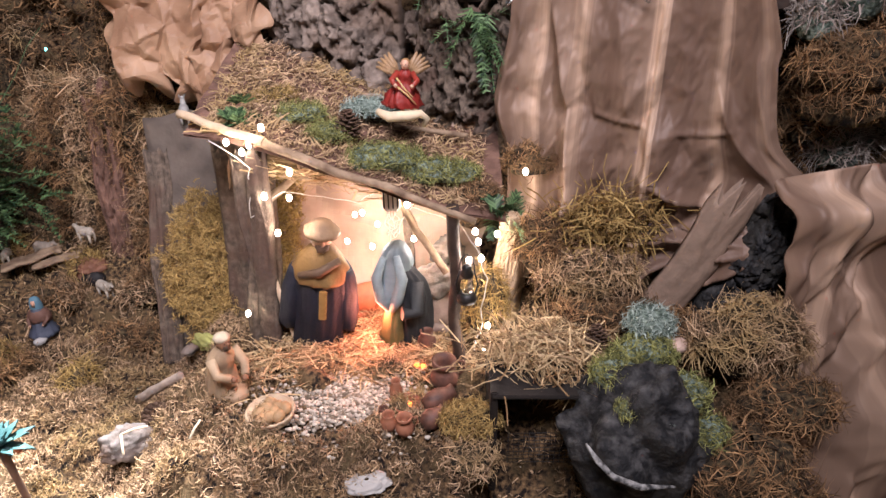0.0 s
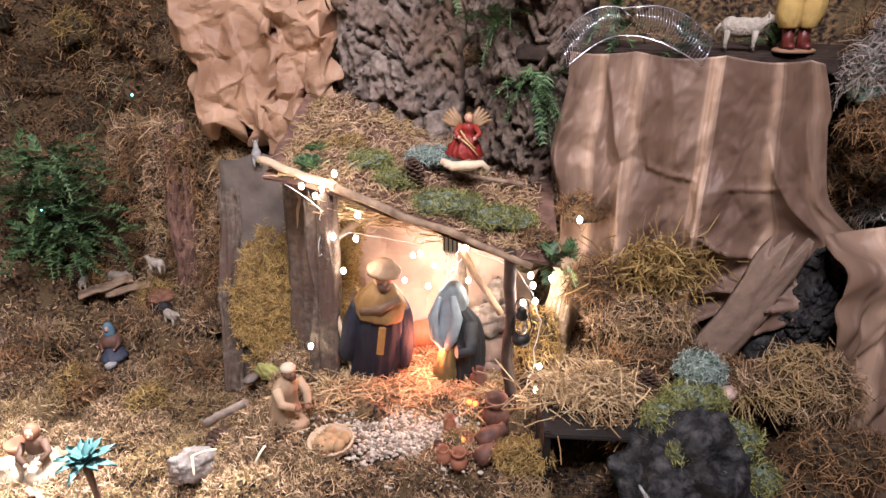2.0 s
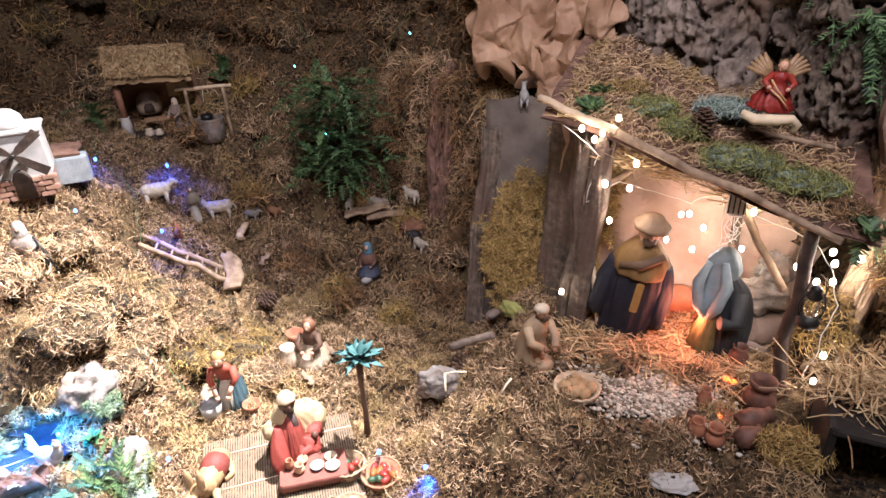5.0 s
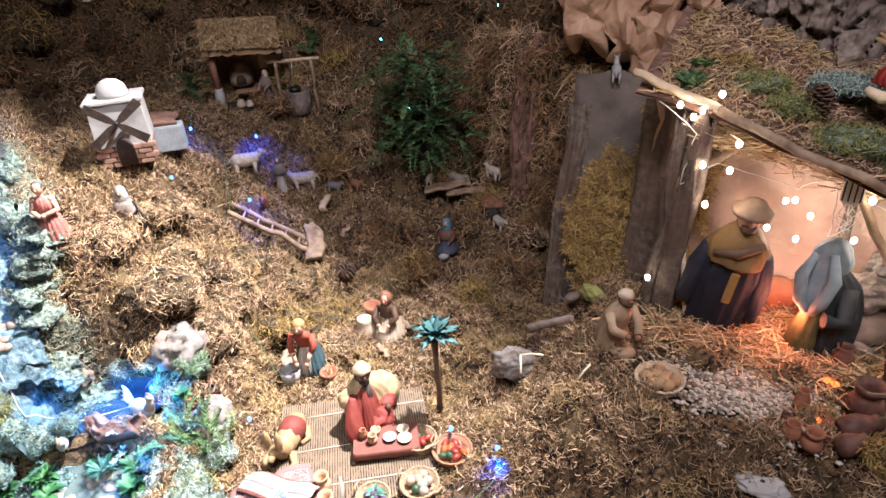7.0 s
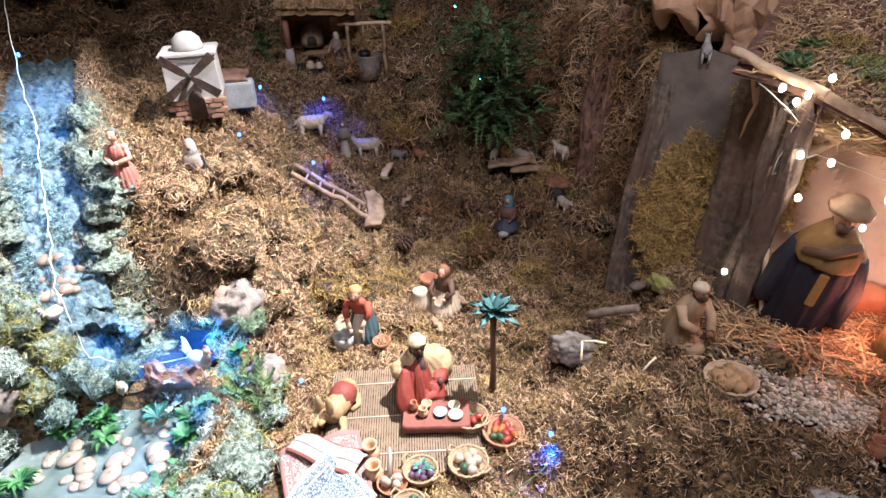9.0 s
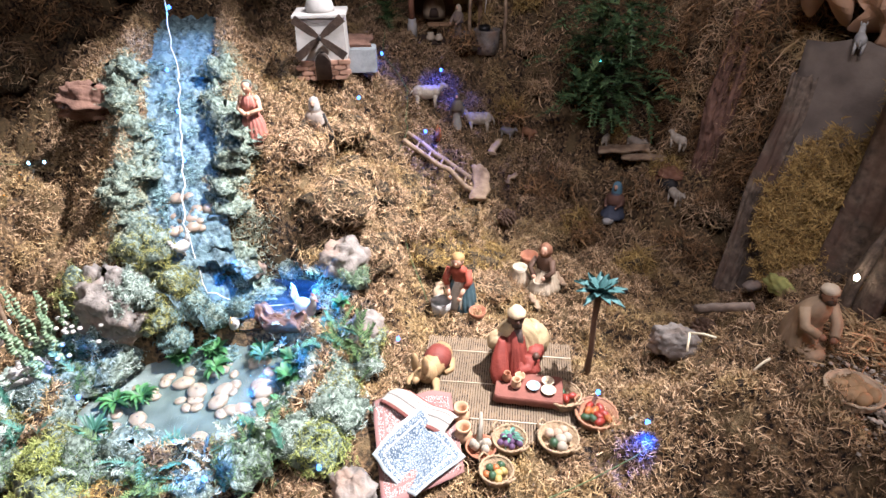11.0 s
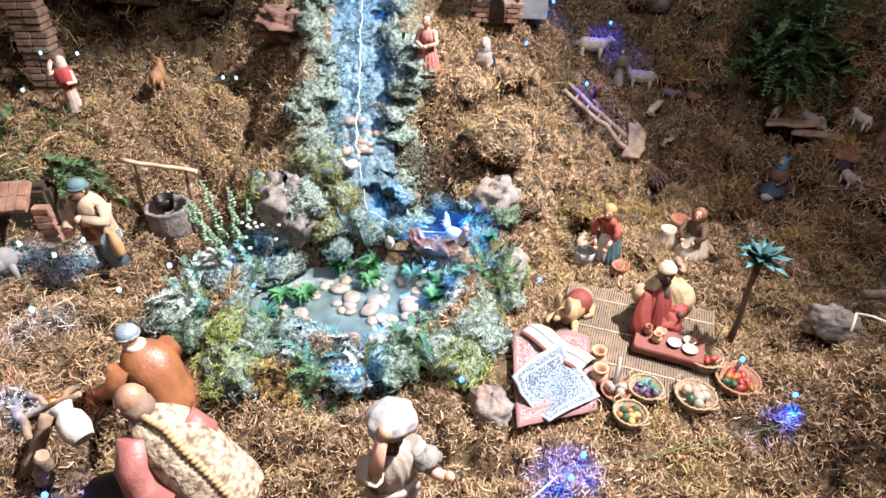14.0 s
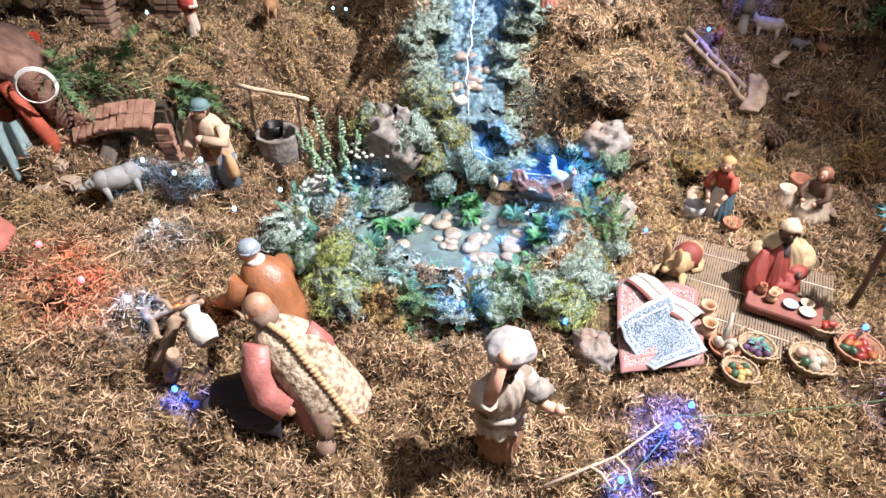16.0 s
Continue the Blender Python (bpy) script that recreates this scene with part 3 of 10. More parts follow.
def stream_bed(u, v):
    line = [(-1.315, 0.285, 0.10), (-1.335, 0.262, 0.16), (-1.352, 0.25, 0.21)] + STREAM
    t = u * (len(line) - 1.001)
    i = int(t)
    a, b = Vector(line[i]), Vector(line[i + 1])
    p = a.lerp(b, t - i)
    d = (b - a).to_2d().normalized()
    o = (v - 0.5) * 0.18
    x, y = p.x - d.y * o, p.y + d.x * o
    step = 0.014 * ((t * 1.4 + 0.5 * noise.noise(Vector((x * 14, y * 14, 7)))) % 1.0) + 0.020 * abs(noise.noise(Vector((x * 30, y * 30, 1)))) + 0.012 * noise.noise(Vector((x * 70, y * 70, 4))) + 0.006 * noise.noise(Vector((x * 160, y * 160, 4)))
    return (x, y, p.z + 0.004 + step - 0.02 * abs(v - 0.5) ** 2)


s = Shape().use(WET_BED)
s.sheet(stream_bed, 170, 30)
tagged(s.done("stream_bed"), "wet blue-grey rocky bed of the stream", "stream bed", kind="structure")

# ---- draped cloth at the east side ----
CLOTH = mat("striped_satin", (0.20, 0.115, 0.075), (0.30, 0.185, 0.125), 6, 0.54, 0.05, 400, metal=0.05, spec=0.35)
nt = CLOTH.node_tree
tex = nt.nodes.new("ShaderNodeTexNoise")
tex.noise_dimensions = "1D"
tex.inputs["Scale"].default_value, tex.inputs["Detail"].default_value = 11, 1.0
uv = nt.nodes.new("ShaderNodeUVMap")
sep = nt.nodes.new("ShaderNodeSeparateXYZ")
rampc = nt.nodes.new("ShaderNodeValToRGB")
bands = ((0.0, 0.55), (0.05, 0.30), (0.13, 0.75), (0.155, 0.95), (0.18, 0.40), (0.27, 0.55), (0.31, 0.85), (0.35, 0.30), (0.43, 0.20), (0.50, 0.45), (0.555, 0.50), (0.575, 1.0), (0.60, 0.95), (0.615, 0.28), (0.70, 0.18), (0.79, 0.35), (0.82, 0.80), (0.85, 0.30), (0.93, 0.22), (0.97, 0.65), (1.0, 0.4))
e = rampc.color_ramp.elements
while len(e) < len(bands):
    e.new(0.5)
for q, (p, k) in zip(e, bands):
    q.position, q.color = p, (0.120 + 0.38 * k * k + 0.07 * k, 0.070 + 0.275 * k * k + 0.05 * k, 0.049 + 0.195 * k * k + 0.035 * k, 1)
tex.inputs["Scale"].default_value, tex.inputs["Detail"].default_value = 60, 3.0
jit = nt.nodes.new("ShaderNodeMath")
jit.operation = "MULTIPLY_ADD"
jit.inputs[1].default_value = 0.035
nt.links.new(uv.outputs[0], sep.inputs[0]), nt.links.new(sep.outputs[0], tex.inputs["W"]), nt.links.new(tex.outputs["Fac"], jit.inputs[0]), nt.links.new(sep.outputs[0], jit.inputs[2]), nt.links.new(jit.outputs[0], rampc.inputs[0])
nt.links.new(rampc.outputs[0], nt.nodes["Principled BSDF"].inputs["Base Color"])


def drape(name, fn, nu, nv, label):
    me = bpy.data.meshes.new(name)
    pts = [fn(i / nu, j / nv) for j in range(nv + 1) for i in range(nu + 1)]
    w = nu + 1
    fs = [(j * w + i, j * w + i + 1, (j + 1) * w + i + 1, (j + 1) * w + i) for j in range(nv) for i in range(nu)]
    me.from_pydata(pts, [], fs)
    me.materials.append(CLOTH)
    layer = me.uv_layers.new(name="weave")
    for poly in me.polygons:
        poly.use_smooth = True
        for li in poly.loop_indices:
            v = me.loops[li].vertex_index
            layer.data[li].uv = ((v % w) / nu, (v // w) / nv)
    ob = new(name, me)
    sol = ob.modifiers.new("thickness", "SOLIDIFY")
    sol.thickness = 0.0015
    return tagged(ob, label, "cloth")


# folds of the hanging cloth: from, to, width, depth, in shares of its breadth and height
PLEATS = (((0.16, 0.02), (0.27, 0.42), 0.055, 0.014), ((0.27, 0.42), (0.30, 0.98), 0.05, 0.030), ((0.02, 0.20), (0.03, 1.0), 0.05, 0.020), ((0.29, 0.38), (0.13, 0.62), 0.05, 0.014),
          ((0.24, 0.66), (0.40, 0.86), 0.05, 0.016), ((0.575, 0.02), (0.585, 0.70), 0.022, 0.007), ((0.585, 0.46), (0.56, 0.98), 0.05, 0.016), ((0.40, 0.02), (0.50, 0.40), 0.10, 0.008),
          ((1.0, 0.72), (0.62, 0.60), 0.045, 0.018), ((1.0, 0.72), (0.50, 0.80), 0.055, 0.030), ((1.0, 0.72), (0.46, 0.97), 0.055, 0.032), ((1.0, 0.72), (0.70, 1.0), 0.06, 0.034),
          ((1.0, 0.72), (0.80, 0.28), 0.07, 0.020), ((1.0, 0.70), (0.93, 0.20), 0.05, 0.012), ((0.60, 0.44), (0.86, 0.40), 0.018, 0.004), ((0.34, 0.38), (0.56, 0.42), 0.016, 0.004))


def pleat(u, v):
    """Folds of the cloth: ridges along lines in the weave, steeper on one side."""
    total = 0.0
    for (ax, ay), (bx, by), w, depth in PLEATS:
        ln = math.hypot(bx - ax, by - ay)
        k = ((u - ax) * (bx - ax) + (v - ay) * (by - ay)) / ln ** 2
        off = ((u - ax) * (by - ay) - (v - ay) * (bx - ax)) / ln + 0.012 * noise.noise(Vector((u * 7, v * 7, ax * 9)))
        fade = max(0.0, min(1.0, 3 * k + 0.25)) * max(0.0, min(1.0, 3.5 * (1.15 - k)))
        d = off / w * (0.8 + 0.5 * k)
        total += 1.8 * depth * fade * math.exp(-abs(d) * (1.1 if d > 0 else 2.6))
    return total


def facets(u, v, nu, nv, seed):
    """Flat crumples with sharp creases: heights on a crooked lattice, joined by triangles."""
    x = u * nu + 0.55 * noise.noise(Vector((u * 3, v * 3, seed)))
    y = v * nv + 0.55 * noise.noise(Vector((u * 3, v * 3, seed + 4)))
    i, j = math.floor(x), math.floor(y)
    a, b = x - i, y - j
    h = lambda m, n: noise.cell(Vector((m + 0.5, n + 0.5, seed)))
    if (i + j) % 2:
        a, i0, i1 = 1 - a, i + 1, i
    else:
        i0, i1 = i, i + 1
    if a > b:
        return h(i0, j) + a * (h(i1, j) - h(i0, j)) + b * (h(i1, j + 1) - h(i1, j))
    return h(i0, j) + b * (h(i0, j + 1) - h(i0, j)) + a * (h(i1, j + 1) - h(i0, j + 1))


def big_drape(u, v):
    a, b = Vector((0.128, 1.178, 0.897)), Vector((0.535, 1.022, 0.893))
    p = a.lerp(b, u)
    side = 0.018 * math.sin(math.pi * min(1, v / 0.75)) ** 2 * max(0, (u - 0.7) / 0.3) ** 2
    p.z -= v * (0.61 + 0.05 * u) + 0.004 + 0.008 * abs(math.sin(u * 9.5 + 0.6)) * (1 - v) ** 4
    p.x += 0.05 * v * (u - 0.6) + 0.05 * max(0, v - 0.55) * u - side - 0.025 * math.exp(-((v - 0.30) / 0.12) ** 2) * (1 - u) ** 6 + 0.035 * v * (1 - u) ** 2
    out = pleat(u, v * 1.22) + 0.006 * math.sin(u * 21 + 1.5 * v) * (0.4 + 0.6 * v) + 0.022 * v * noise.noise(Vector((u * 4, v * 2.2, 0.3))) + 0.040 * v * v
    w = Vector((u * 8 + v * 2.5, v * 5, 2))
    out += 0.026 * (0.35 - abs(noise.noise(w))) * (0.25 + 0.75 * v) + 0.015 * (0.3 - abs(noise.noise(w * 2.3))) * (0.25 + 0.75 * v) + 0.003 * (0.3 - abs(noise.noise(w * 5.1)))
    out += (0.030 * facets(u, v, 6.0, 3.4, 1.5) + 0.015 * facets(u, v, 13, 8, 6.5)) * (0.22 + 0.78 * min(1, v / 0.6))
    edge = max(0.0, (u - 0.6) / 0.4) ** 2
    out *= 1 - 0.45 * edge
    p.x += edge * (0.030 * min(1, v / 0.12) - 0.035 + 0.045 * max(0, min(1, (v - 0.15) / 0.25)) + 0.055 * math.exp(-((v - 0.46) / 0.07) ** 2))
    p.x -= out * 0.36
    p.y -= out * 0.93
    return p


drape("cloth", big_drape, 200, 170, "brown striped satin cloth hanging in folds from the ledge")


def low_drape(u, v):
    a, b = Vector((0.520, 1.00, 0.60)), Vector((1.02, 0.86, 0.68))
    p = a.lerp(b, u)
    p += Vector((0.05 * v, -0.27 * v, -(0.68 - 0.15 * u) * v ** 1.1 + 0.03 * math.sin(math.pi * u) * (1 - v)))
    w = Vector((u * 4 + v * 1.5, v * 2.2, 5))
    ridge = 0.5 - abs(noise.noise(w)) * 1.6
    fold = 0.055 * math.sin(u * 11 + 2.2 * v + 1.4) * (0.35 + 0.65 * v) + 0.085 * ridge * (0.35 + 0.65 * v) + 0.040 * (0.3 - abs(noise.noise(w * 2.2))) + 0.018 * (0.3 - abs(noise.noise(w * 4.7)))
    fold += 0.05 * math.exp(-((v - 0.10 - 0.15 * u) / 0.06) ** 2)
    fold += 0.045 * facets(u, v, 6, 5, 3.5) + 0.018 * facets(u, v, 13, 10, 8.5)
    return p + Vector((0.3, -0.8, 0.45)) * fold


drape("cloth", low_drape, 150, 130, "brown striped satin cloth slumped over the display edge")

s = Shape().use(DARK_WOOD)
s.box((0.36, 1.26, 0.875), (0.62, 0.24, 0.03), 0.004, -22)
tagged(s.done("ledge"), "dark ledge above the hanging cloth", "ledge", kind="structure")


# ---- the stable ----
def crooked(a, b, r0, r1, wob=0.012, n=9, seed=0.0):
    a, b = Vector(a), Vector(b)
    pts = []
    for i in range(n):
        k = i / (n - 1)
        w = Vector((noise.noise(Vector((k * 4, seed, 0))), noise.noise(Vector((k * 4, seed, 9))), noise.noise(Vector((k * 4, seed, 17)))))
        pts.append(a.lerp(b, k) + w * wob * math.sin(math.pi * k + 0.2))
    return pts, [(r0 + (r1 - r0) * i / (n - 1)) * (1 + 0.15 * noise.noise(Vector((i * 0.9, seed, 3)))) for i in range(n)]


def slab(material, w, h, t, seed, nu=14, nv=26, ragged=0.12):
    """An upright irregular bark or board slab, its foot at the origin, facing -y."""
    s = Shape().use(material)
    front, back = [], []
    for j in range(nv + 1):
        v = j / nv
        half = w / 2 * (1 + ragged * noise.noise(Vector((0, v * 4, seed))))
        rowf, rowb = [], []
        for i in range(nu + 1):
            u = i / nu * 2 - 1
            x = u * half + ragged * 0.1 * noise.noise(Vector((v * 3, seed, 2)))
            top = h * (1 + ragged * 0.8 * noise.noise(Vector((u * 2.2, seed, 5))))
            y = -t * (1 - 0.5 * u * u) - t * 0.55 * noise.noise(Vector((u * 5, v * 6, seed))) - t * 0.5 * abs(noise.noise(Vector((u * 9, v * 3, seed + 4))))
            rowf.append((x, y, v * top))
            rowb.append((x, 0.3 * t, v * top))
        front.append(rowf), back.append(rowb[::-1])
    s._faces([f + b for f, b in zip(front, back)], True)
    return s


stable = thing("stable", pose(-0.17, 1.12, 0.225), "small stable of branches, bark and straw strung with fairy lights", "stable")


def world_part(name, shape, parent, label="", m=Matrix()):
    """A part whose mesh is given in world coordinates, or at the pose m."""
    ob = shape.done(name)
    ob.parent = parent
    ob.matrix_parent_inverse = parent.matrix_basis.inverted()
    ob.matrix_basis = m
    return tagged(ob, label) if label else ob


def stable_part(name, shape, label="", m=Matrix()):
    return world_part(name, shape, stable, label, m)


FLOOR = 0.222
s = slab(BARK_POST, 0.040, 0.43, 0.016, 3.1, 12, 60, 0.16)
stable_part("post", s, "weathered brown bark post", pose(-0.350, 1.066, 0.21, 0, 4, -15))
s = slab(BARK_POST, 0.022, 0.42, 0.014, 8.1, 10, 60, 0.16)
stable_part("post", s, "weathered brown bark post", pose(-0.383, 1.074, 0.21, 0, 3, 5))
for a, b, r0, r1, sd, mt, nm in (((0.03, 0.985, 0.21), (0.022, 0.975, 0.575), 0.012, 0.011, 1, DARK_WOOD, "post"),
                                 ((-0.46, 1.10, 0.700), (-0.30, 1.045, 0.665), 0.008, 0.008, 2, PALE_WOOD, "beam"),
                                 ((-0.31, 1.05, 0.665), (0.06, 0.955, 0.555), 0.009, 0.006, 4, WOOD, "beam"),
                                 ((-0.12, 1.10, 0.60), (0.01, 1.02, 0.42), 0.008, 0.007, 5, WOOD, "brace"),
                                 ((-0.37, 1.08, 0.50), (-0.20, 1.17, 0.63), 0.009, 0.007, 6, WOOD, "brace"),
                                 ((-0.30, 1.06, 0.225), (-0.345, 1.06, 0.50), 0.006, 0.005, 7, PALE_WOOD, "pole"),
                                 ((-0.41, 1.14, 0.655), (0.05, 1.05, 0.60), 0.006, 0.005, 9, WOOD, "rafter"),
                                 ((-0.42, 1.24, 0.675), (0.05, 1.18, 0.63), 0.006, 0.005, 10, WOOD, "rafter")):
    pts, rad = crooked(a, b, r0, r1, 0.012, 11, sd)
    s = Shape().use(mt)
    s.tube(pts, rad, 8)
    stable_part(nm, s)


def crumple(a, b, c, d, amp, seed, nu=16, nv=16, out=(0, -1, 0), cells=6, material=None):
    """A crumpled sheet between four corners: broad facets, creases and a ragged rim."""
    a, b, c, d, out = (Vector(q) for q in (a, b, c, d, out))
    rr = np.random.default_rng(int(seed * 10))
    wide, tall = ((b - a).length + (c - d).length) / 2, ((d - a).length + (c - b).length) / 2
    mean = math.sqrt(wide * tall)
    layers = [(cells * q * wide / mean, cells * q * tall / mean, h, rr.uniform(0, 1, (48, 48)), rr.uniform(-0.42, 0.42, (48, 48, 2))) for q, h in ((0.6, 1.0), (1.0, 0.75), (2.2, 0.20), (5.0, 0.05))]

    def facets(u, v):
        """Height over a jittered net of triangles, several sizes laid over one another."""
        total = 0.0
        for cu, cv, height, table, jit in layers:
            x, y = (u + 0.45 * v) * cu + 8 + 0.20 * noise.noise(Vector((u * 3, v * 3, seed))), (v - 0.35 * u) * cv + 8 + 0.20 * noise.noise(Vector((u * 3, v * 3, seed + 7)))
            i, j = int(x), int(y)
            fx, fy = x - i, y - j
            q = lambda m, n: table[(i + m) % 48, (j + n) % 48]
            if (i * 7 + j * 13) % 2:
                fx, q = 1 - fx, (lambda m, n: table[(i + 1 - m) % 48, (j + n) % 48])
            if fx > fy:
                w = q(0, 0) + fx * (q(1, 0) - q(0, 0)) + fy * (q(1, 1) - q(1, 0))
            else:
                w = q(0, 0) + fy * (q(0, 1) - q(0, 0)) + fx * (q(1, 1) - q(0, 1))
            total += (w - 0.5) * height
        return total

    def fn(u, v):
        p = a.lerp(b, u).lerp(d.lerp(c, u), v)
        rim = 1 - min(1, 9 * min(u, 1 - u, v, 1 - v))
        side = Vector((noise.noise(Vector((u * 6, v * 6, seed))), 0, noise.noise(Vector((u * 6, v * 6, seed + 5)))))
        return p + out * amp * (1.7 * facets(u, v) + 0.7) + side * amp * (0.2 + 1.0 * rim) - out * amp * 0.8 * rim
    s = Shape().use(material or PAPER)
    s.smooth = False
    s.sheet(fn, nu, nv)
    return s


s = crumple((-0.42, 1.30, 0.21), (0.10, 1.24, 0.21), (0.10, 1.25, 0.66), (-0.44, 1.32, 0.70), 0.040, 1.5, 40, 34, (0, -1, 0), 3.5, PAPER_PALE)
stable_part("back_wall", s, "crumpled brown paper back wall")
s = crumple((-0.44, 1.215, 0.21), (-0.43, 1.31, 0.21), (-0.43, 1.31, 0.70), (-0.44, 1.215, 0.66), 0.012, 3.5, 14, 18, (1, 0, 0))
stable_part("side_wall", s, "crumpled brown paper side wall")


def roof_fn(u, v):
    x = -0.45 + 0.56 * u
    front = 0.672 - 0.115 * sm(0, 1, u)
    y0 = 1.075 - 0.12 * u
    return (x, y0 + (1.42 - y0) * v, float(front) + 0.10 * v + 0.01 * noise.noise(Vector((u * 6, v * 5, 2))))


s = Shape().use(BARK_RED)
s.sheet(roof_fn, 24, 14, 0.004)
stable_part("roof", s, "roof covered with moss and straw")


# ---- growth: clumps, leaves, stones ----
def mesh_of(name, pieces, material, smooth=True):
    """One mesh out of several (verts, quads) pieces."""
    vs, fs, k = [], [], 0
    for v, f in pieces:
        vs.append(np.asarray(v, float)), fs.append(np.asarray(f) + k)
        k += len(v)
    return raw_mesh(name, np.concatenate(vs), np.concatenate(fs), material, smooth)


def strand_piece(base, normal, length, width, r, lift=0.6, curl=1.0, joints=2, direction=None, taper=0.6):
    n = len(base)
    d = r.normal(size=(n, 3)) * (1.0 if direction is None else 0.6) + (0 if direction is None else direction)
    d -= (d * normal).sum(1, keepdims=True) * normal
    d /= np.linalg.norm(d, axis=1, keepdims=True) + 1e-9
    side = np.cross(normal, d)
    ln = length * r.uniform(0.5, 1.4, (n, 1))
    bend = curl * r.normal(size=(n, 1))
    up = lift * r.uniform(0.3, 1.6, (n, 1))
    tw = r.uniform(-1.3, 1.3, (n, 1))
    wide = side * np.cos(tw) + normal * np.sin(tw)
    w = width * r.uniform(0.6, 1.5, (n, 1))
    rows = []
    for j in range(joints + 1):
        s = j / joints
        p = base + d * ln * s + side * bend * ln * s * s * 0.5 + normal * ln * up * (s - 0.5 * s * s)
        rows += [p - wide * w * (1 - taper * s) / 2, p + wide * w * (1 - taper * s) / 2]
    verts = np.stack(rows, 1).reshape(-1, 3)
    m = 2 * (joints + 1)
    f = np.array([[2 * j, 2 * j + 1, 2 * j + 3, 2 * j + 2] for j in range(joints)])
    return verts, (np.arange(n)[:, None, None] * m + f[None]).reshape(-1, 4)


def lump_piece(c, radii, rough, seed, nu=14, nv=9, low=-0.5):
    vs = []
    for j in range(nv + 1):
        th = math.pi * (0.03 + 0.94 * j / nv)
        for i in range(nu):
            a = 2 * math.pi * i / nu
            d = Vector((math.sin(th) * math.cos(a), math.sin(th) * math.sin(a), math.cos(th)))
            k = 1 + rough * noise.noise(d * 2.2 + Vector((seed, 0, 0))) + 0.5 * rough * noise.noise(d * 5 + Vector((0, seed, 0)))
            vs.append((c[0] + d.x * radii[0] * k, c[1] + d.y * radii[1] * k, c[2] + max(d.z, low) * radii[2] * k))
    fs = [(j * nu + i, j * nu + (i + 1) % nu, (j + 1) * nu + (i + 1) % nu, (j + 1) * nu + i) for j in range(nv) for i in range(nu)]
    return np.array(vs), np.array(fs)[:, ::-1]


def clump(name, c, radii, n, length, width, material, label, category, seed, lift=0.8, curl=1.0, rough=0.35, group="", kind=""):
    r = np.random.default_rng(seed)
    length, curl = min(length, 0.026), curl * 1.4
    v, f = lump_piece(c, [q * 0.88 for q in radii], rough, seed * 1.7)
    d = r.normal(size=(n, 3))
    d[:, 2] = np.abs(d[:, 2]) * 0.9 - 0.15
    d /= np.linalg.norm(d, axis=1, keepdims=True)
    k = np.array([1 + rough * noise.noise(Vector(q) * 2.2 + Vector((seed * 1.7, 0, 0))) + 0.5 * rough * noise.noise(Vector(q) * 5 + Vector((0, seed * 1.7, 0))) for q in d])[:, None]
    base = np.array(c) + d * np.array(radii) * 0.86 * k
    piece = strand_piece(base, d, length, width, r, lift, curl)
    ob = mesh_of(name, [(v, f), piece], material)
    # the lump under the strands takes the colour with shade painted in
    ob.data.materials.append(MOSS_CORE_SHADE if material in (MOSS, MOSS_BROWN, LICHEN) else GREEN_CORE_SHADE)
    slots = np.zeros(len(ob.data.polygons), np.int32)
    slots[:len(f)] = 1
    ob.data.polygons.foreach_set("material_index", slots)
    return tagged(ob, label, category, group, kind)


def leaves(name, c, n, length, width, material, label, seed, spread=0.9, rise=0.8, group="", droop=0.7):
    """A rosette of bent, pointed leaves with a crease down the middle."""
    r = np.random.default_rng(seed)
    vs, fs = [], []
    for i in range(n):
        a, el = r.uniform(0, 2 * math.pi), r.uniform(0.25, 1.0) * rise
        ln, w = length * r.uniform(0.6, 1.25), width * r.uniform(0.7, 1.2)
        out, up, side = Vector((math.cos(a), math.sin(a), 0)), Vector((0, 0, 1)), Vector((-math.sin(a), math.cos(a), 0))
        start = Vector(c) + out * r.uniform(0, 0.25) * length * spread
        k0 = len(vs)
        for j, (s, ww) in enumerate(((0, 0.25), (0.35, 1.0), (0.7, 0.75), (1.0, 0.05))):
            p = start + out * ln * s * spread + up * ln * (el * s * 1.4 - droop * s * s)
            crease = up * 0.25 * w * ww
            vs += [p - side * w * ww / 2 + crease, p, p + side * w * ww / 2 + crease]
        for j in range(3):
            for q in range(2):
                fs.append((k0 + 3 * j + q, k0 + 3 * j + q + 1, k0 + 3 * j + q + 4, k0 + 3 * j + q + 3))
    return tagged(mesh_of(name, [(np.array(vs), np.array(fs))], material), label, "plant", group)


def sprig_piece(start, way, length, r, needle=0.02, width=0.0016, pairs=26, droop=0.5, flat=True):
    """A frond: a bent rib with many needles along it."""
    way = Vector(way).normalized()
    side0 = way.cross(Vector((0, 0, 1))).normalized() if abs(way.z) < 0.95 else Vector((1, 0, 0))
    base, nrm, dirs = [], [], []
    vs, fs = [], []
    prev = None
    for i in range(pairs):
        s = i / (pairs - 1)
        p = Vector(start) + way * length * s - Vector((0, 0, 1)) * droop * length * s * s
        if prev is not None:
            k0 = len(vs)
            w = 0.0012
            vs += [prev - side0 * w, prev + side0 * w, p + side0 * w * 0.7, p - side0 * w * 0.7]
            fs.append((k0, k0 + 1, k0 + 2, k0 + 3))
        prev = p
        ln = needle * (1 - 0.6 * s) * r.uniform(0.7, 1.2)
        for sg in (-1, 1):
            d = (side0 * sg + way * 0.8 + Vector((0, 0, r.uniform(-0.3, 0.5)))).normalized()
            up = d.cross(way).normalized() * width
            k0 = len(vs)
            e = p + d * ln
            vs += [p - way * width, p + way * width, e + way * width * 0.4, e - way * width * 0.4]
            fs.append((k0, k0 + 1, k0 + 2, k0 + 3))
    return np.array(vs), np.array(fs)


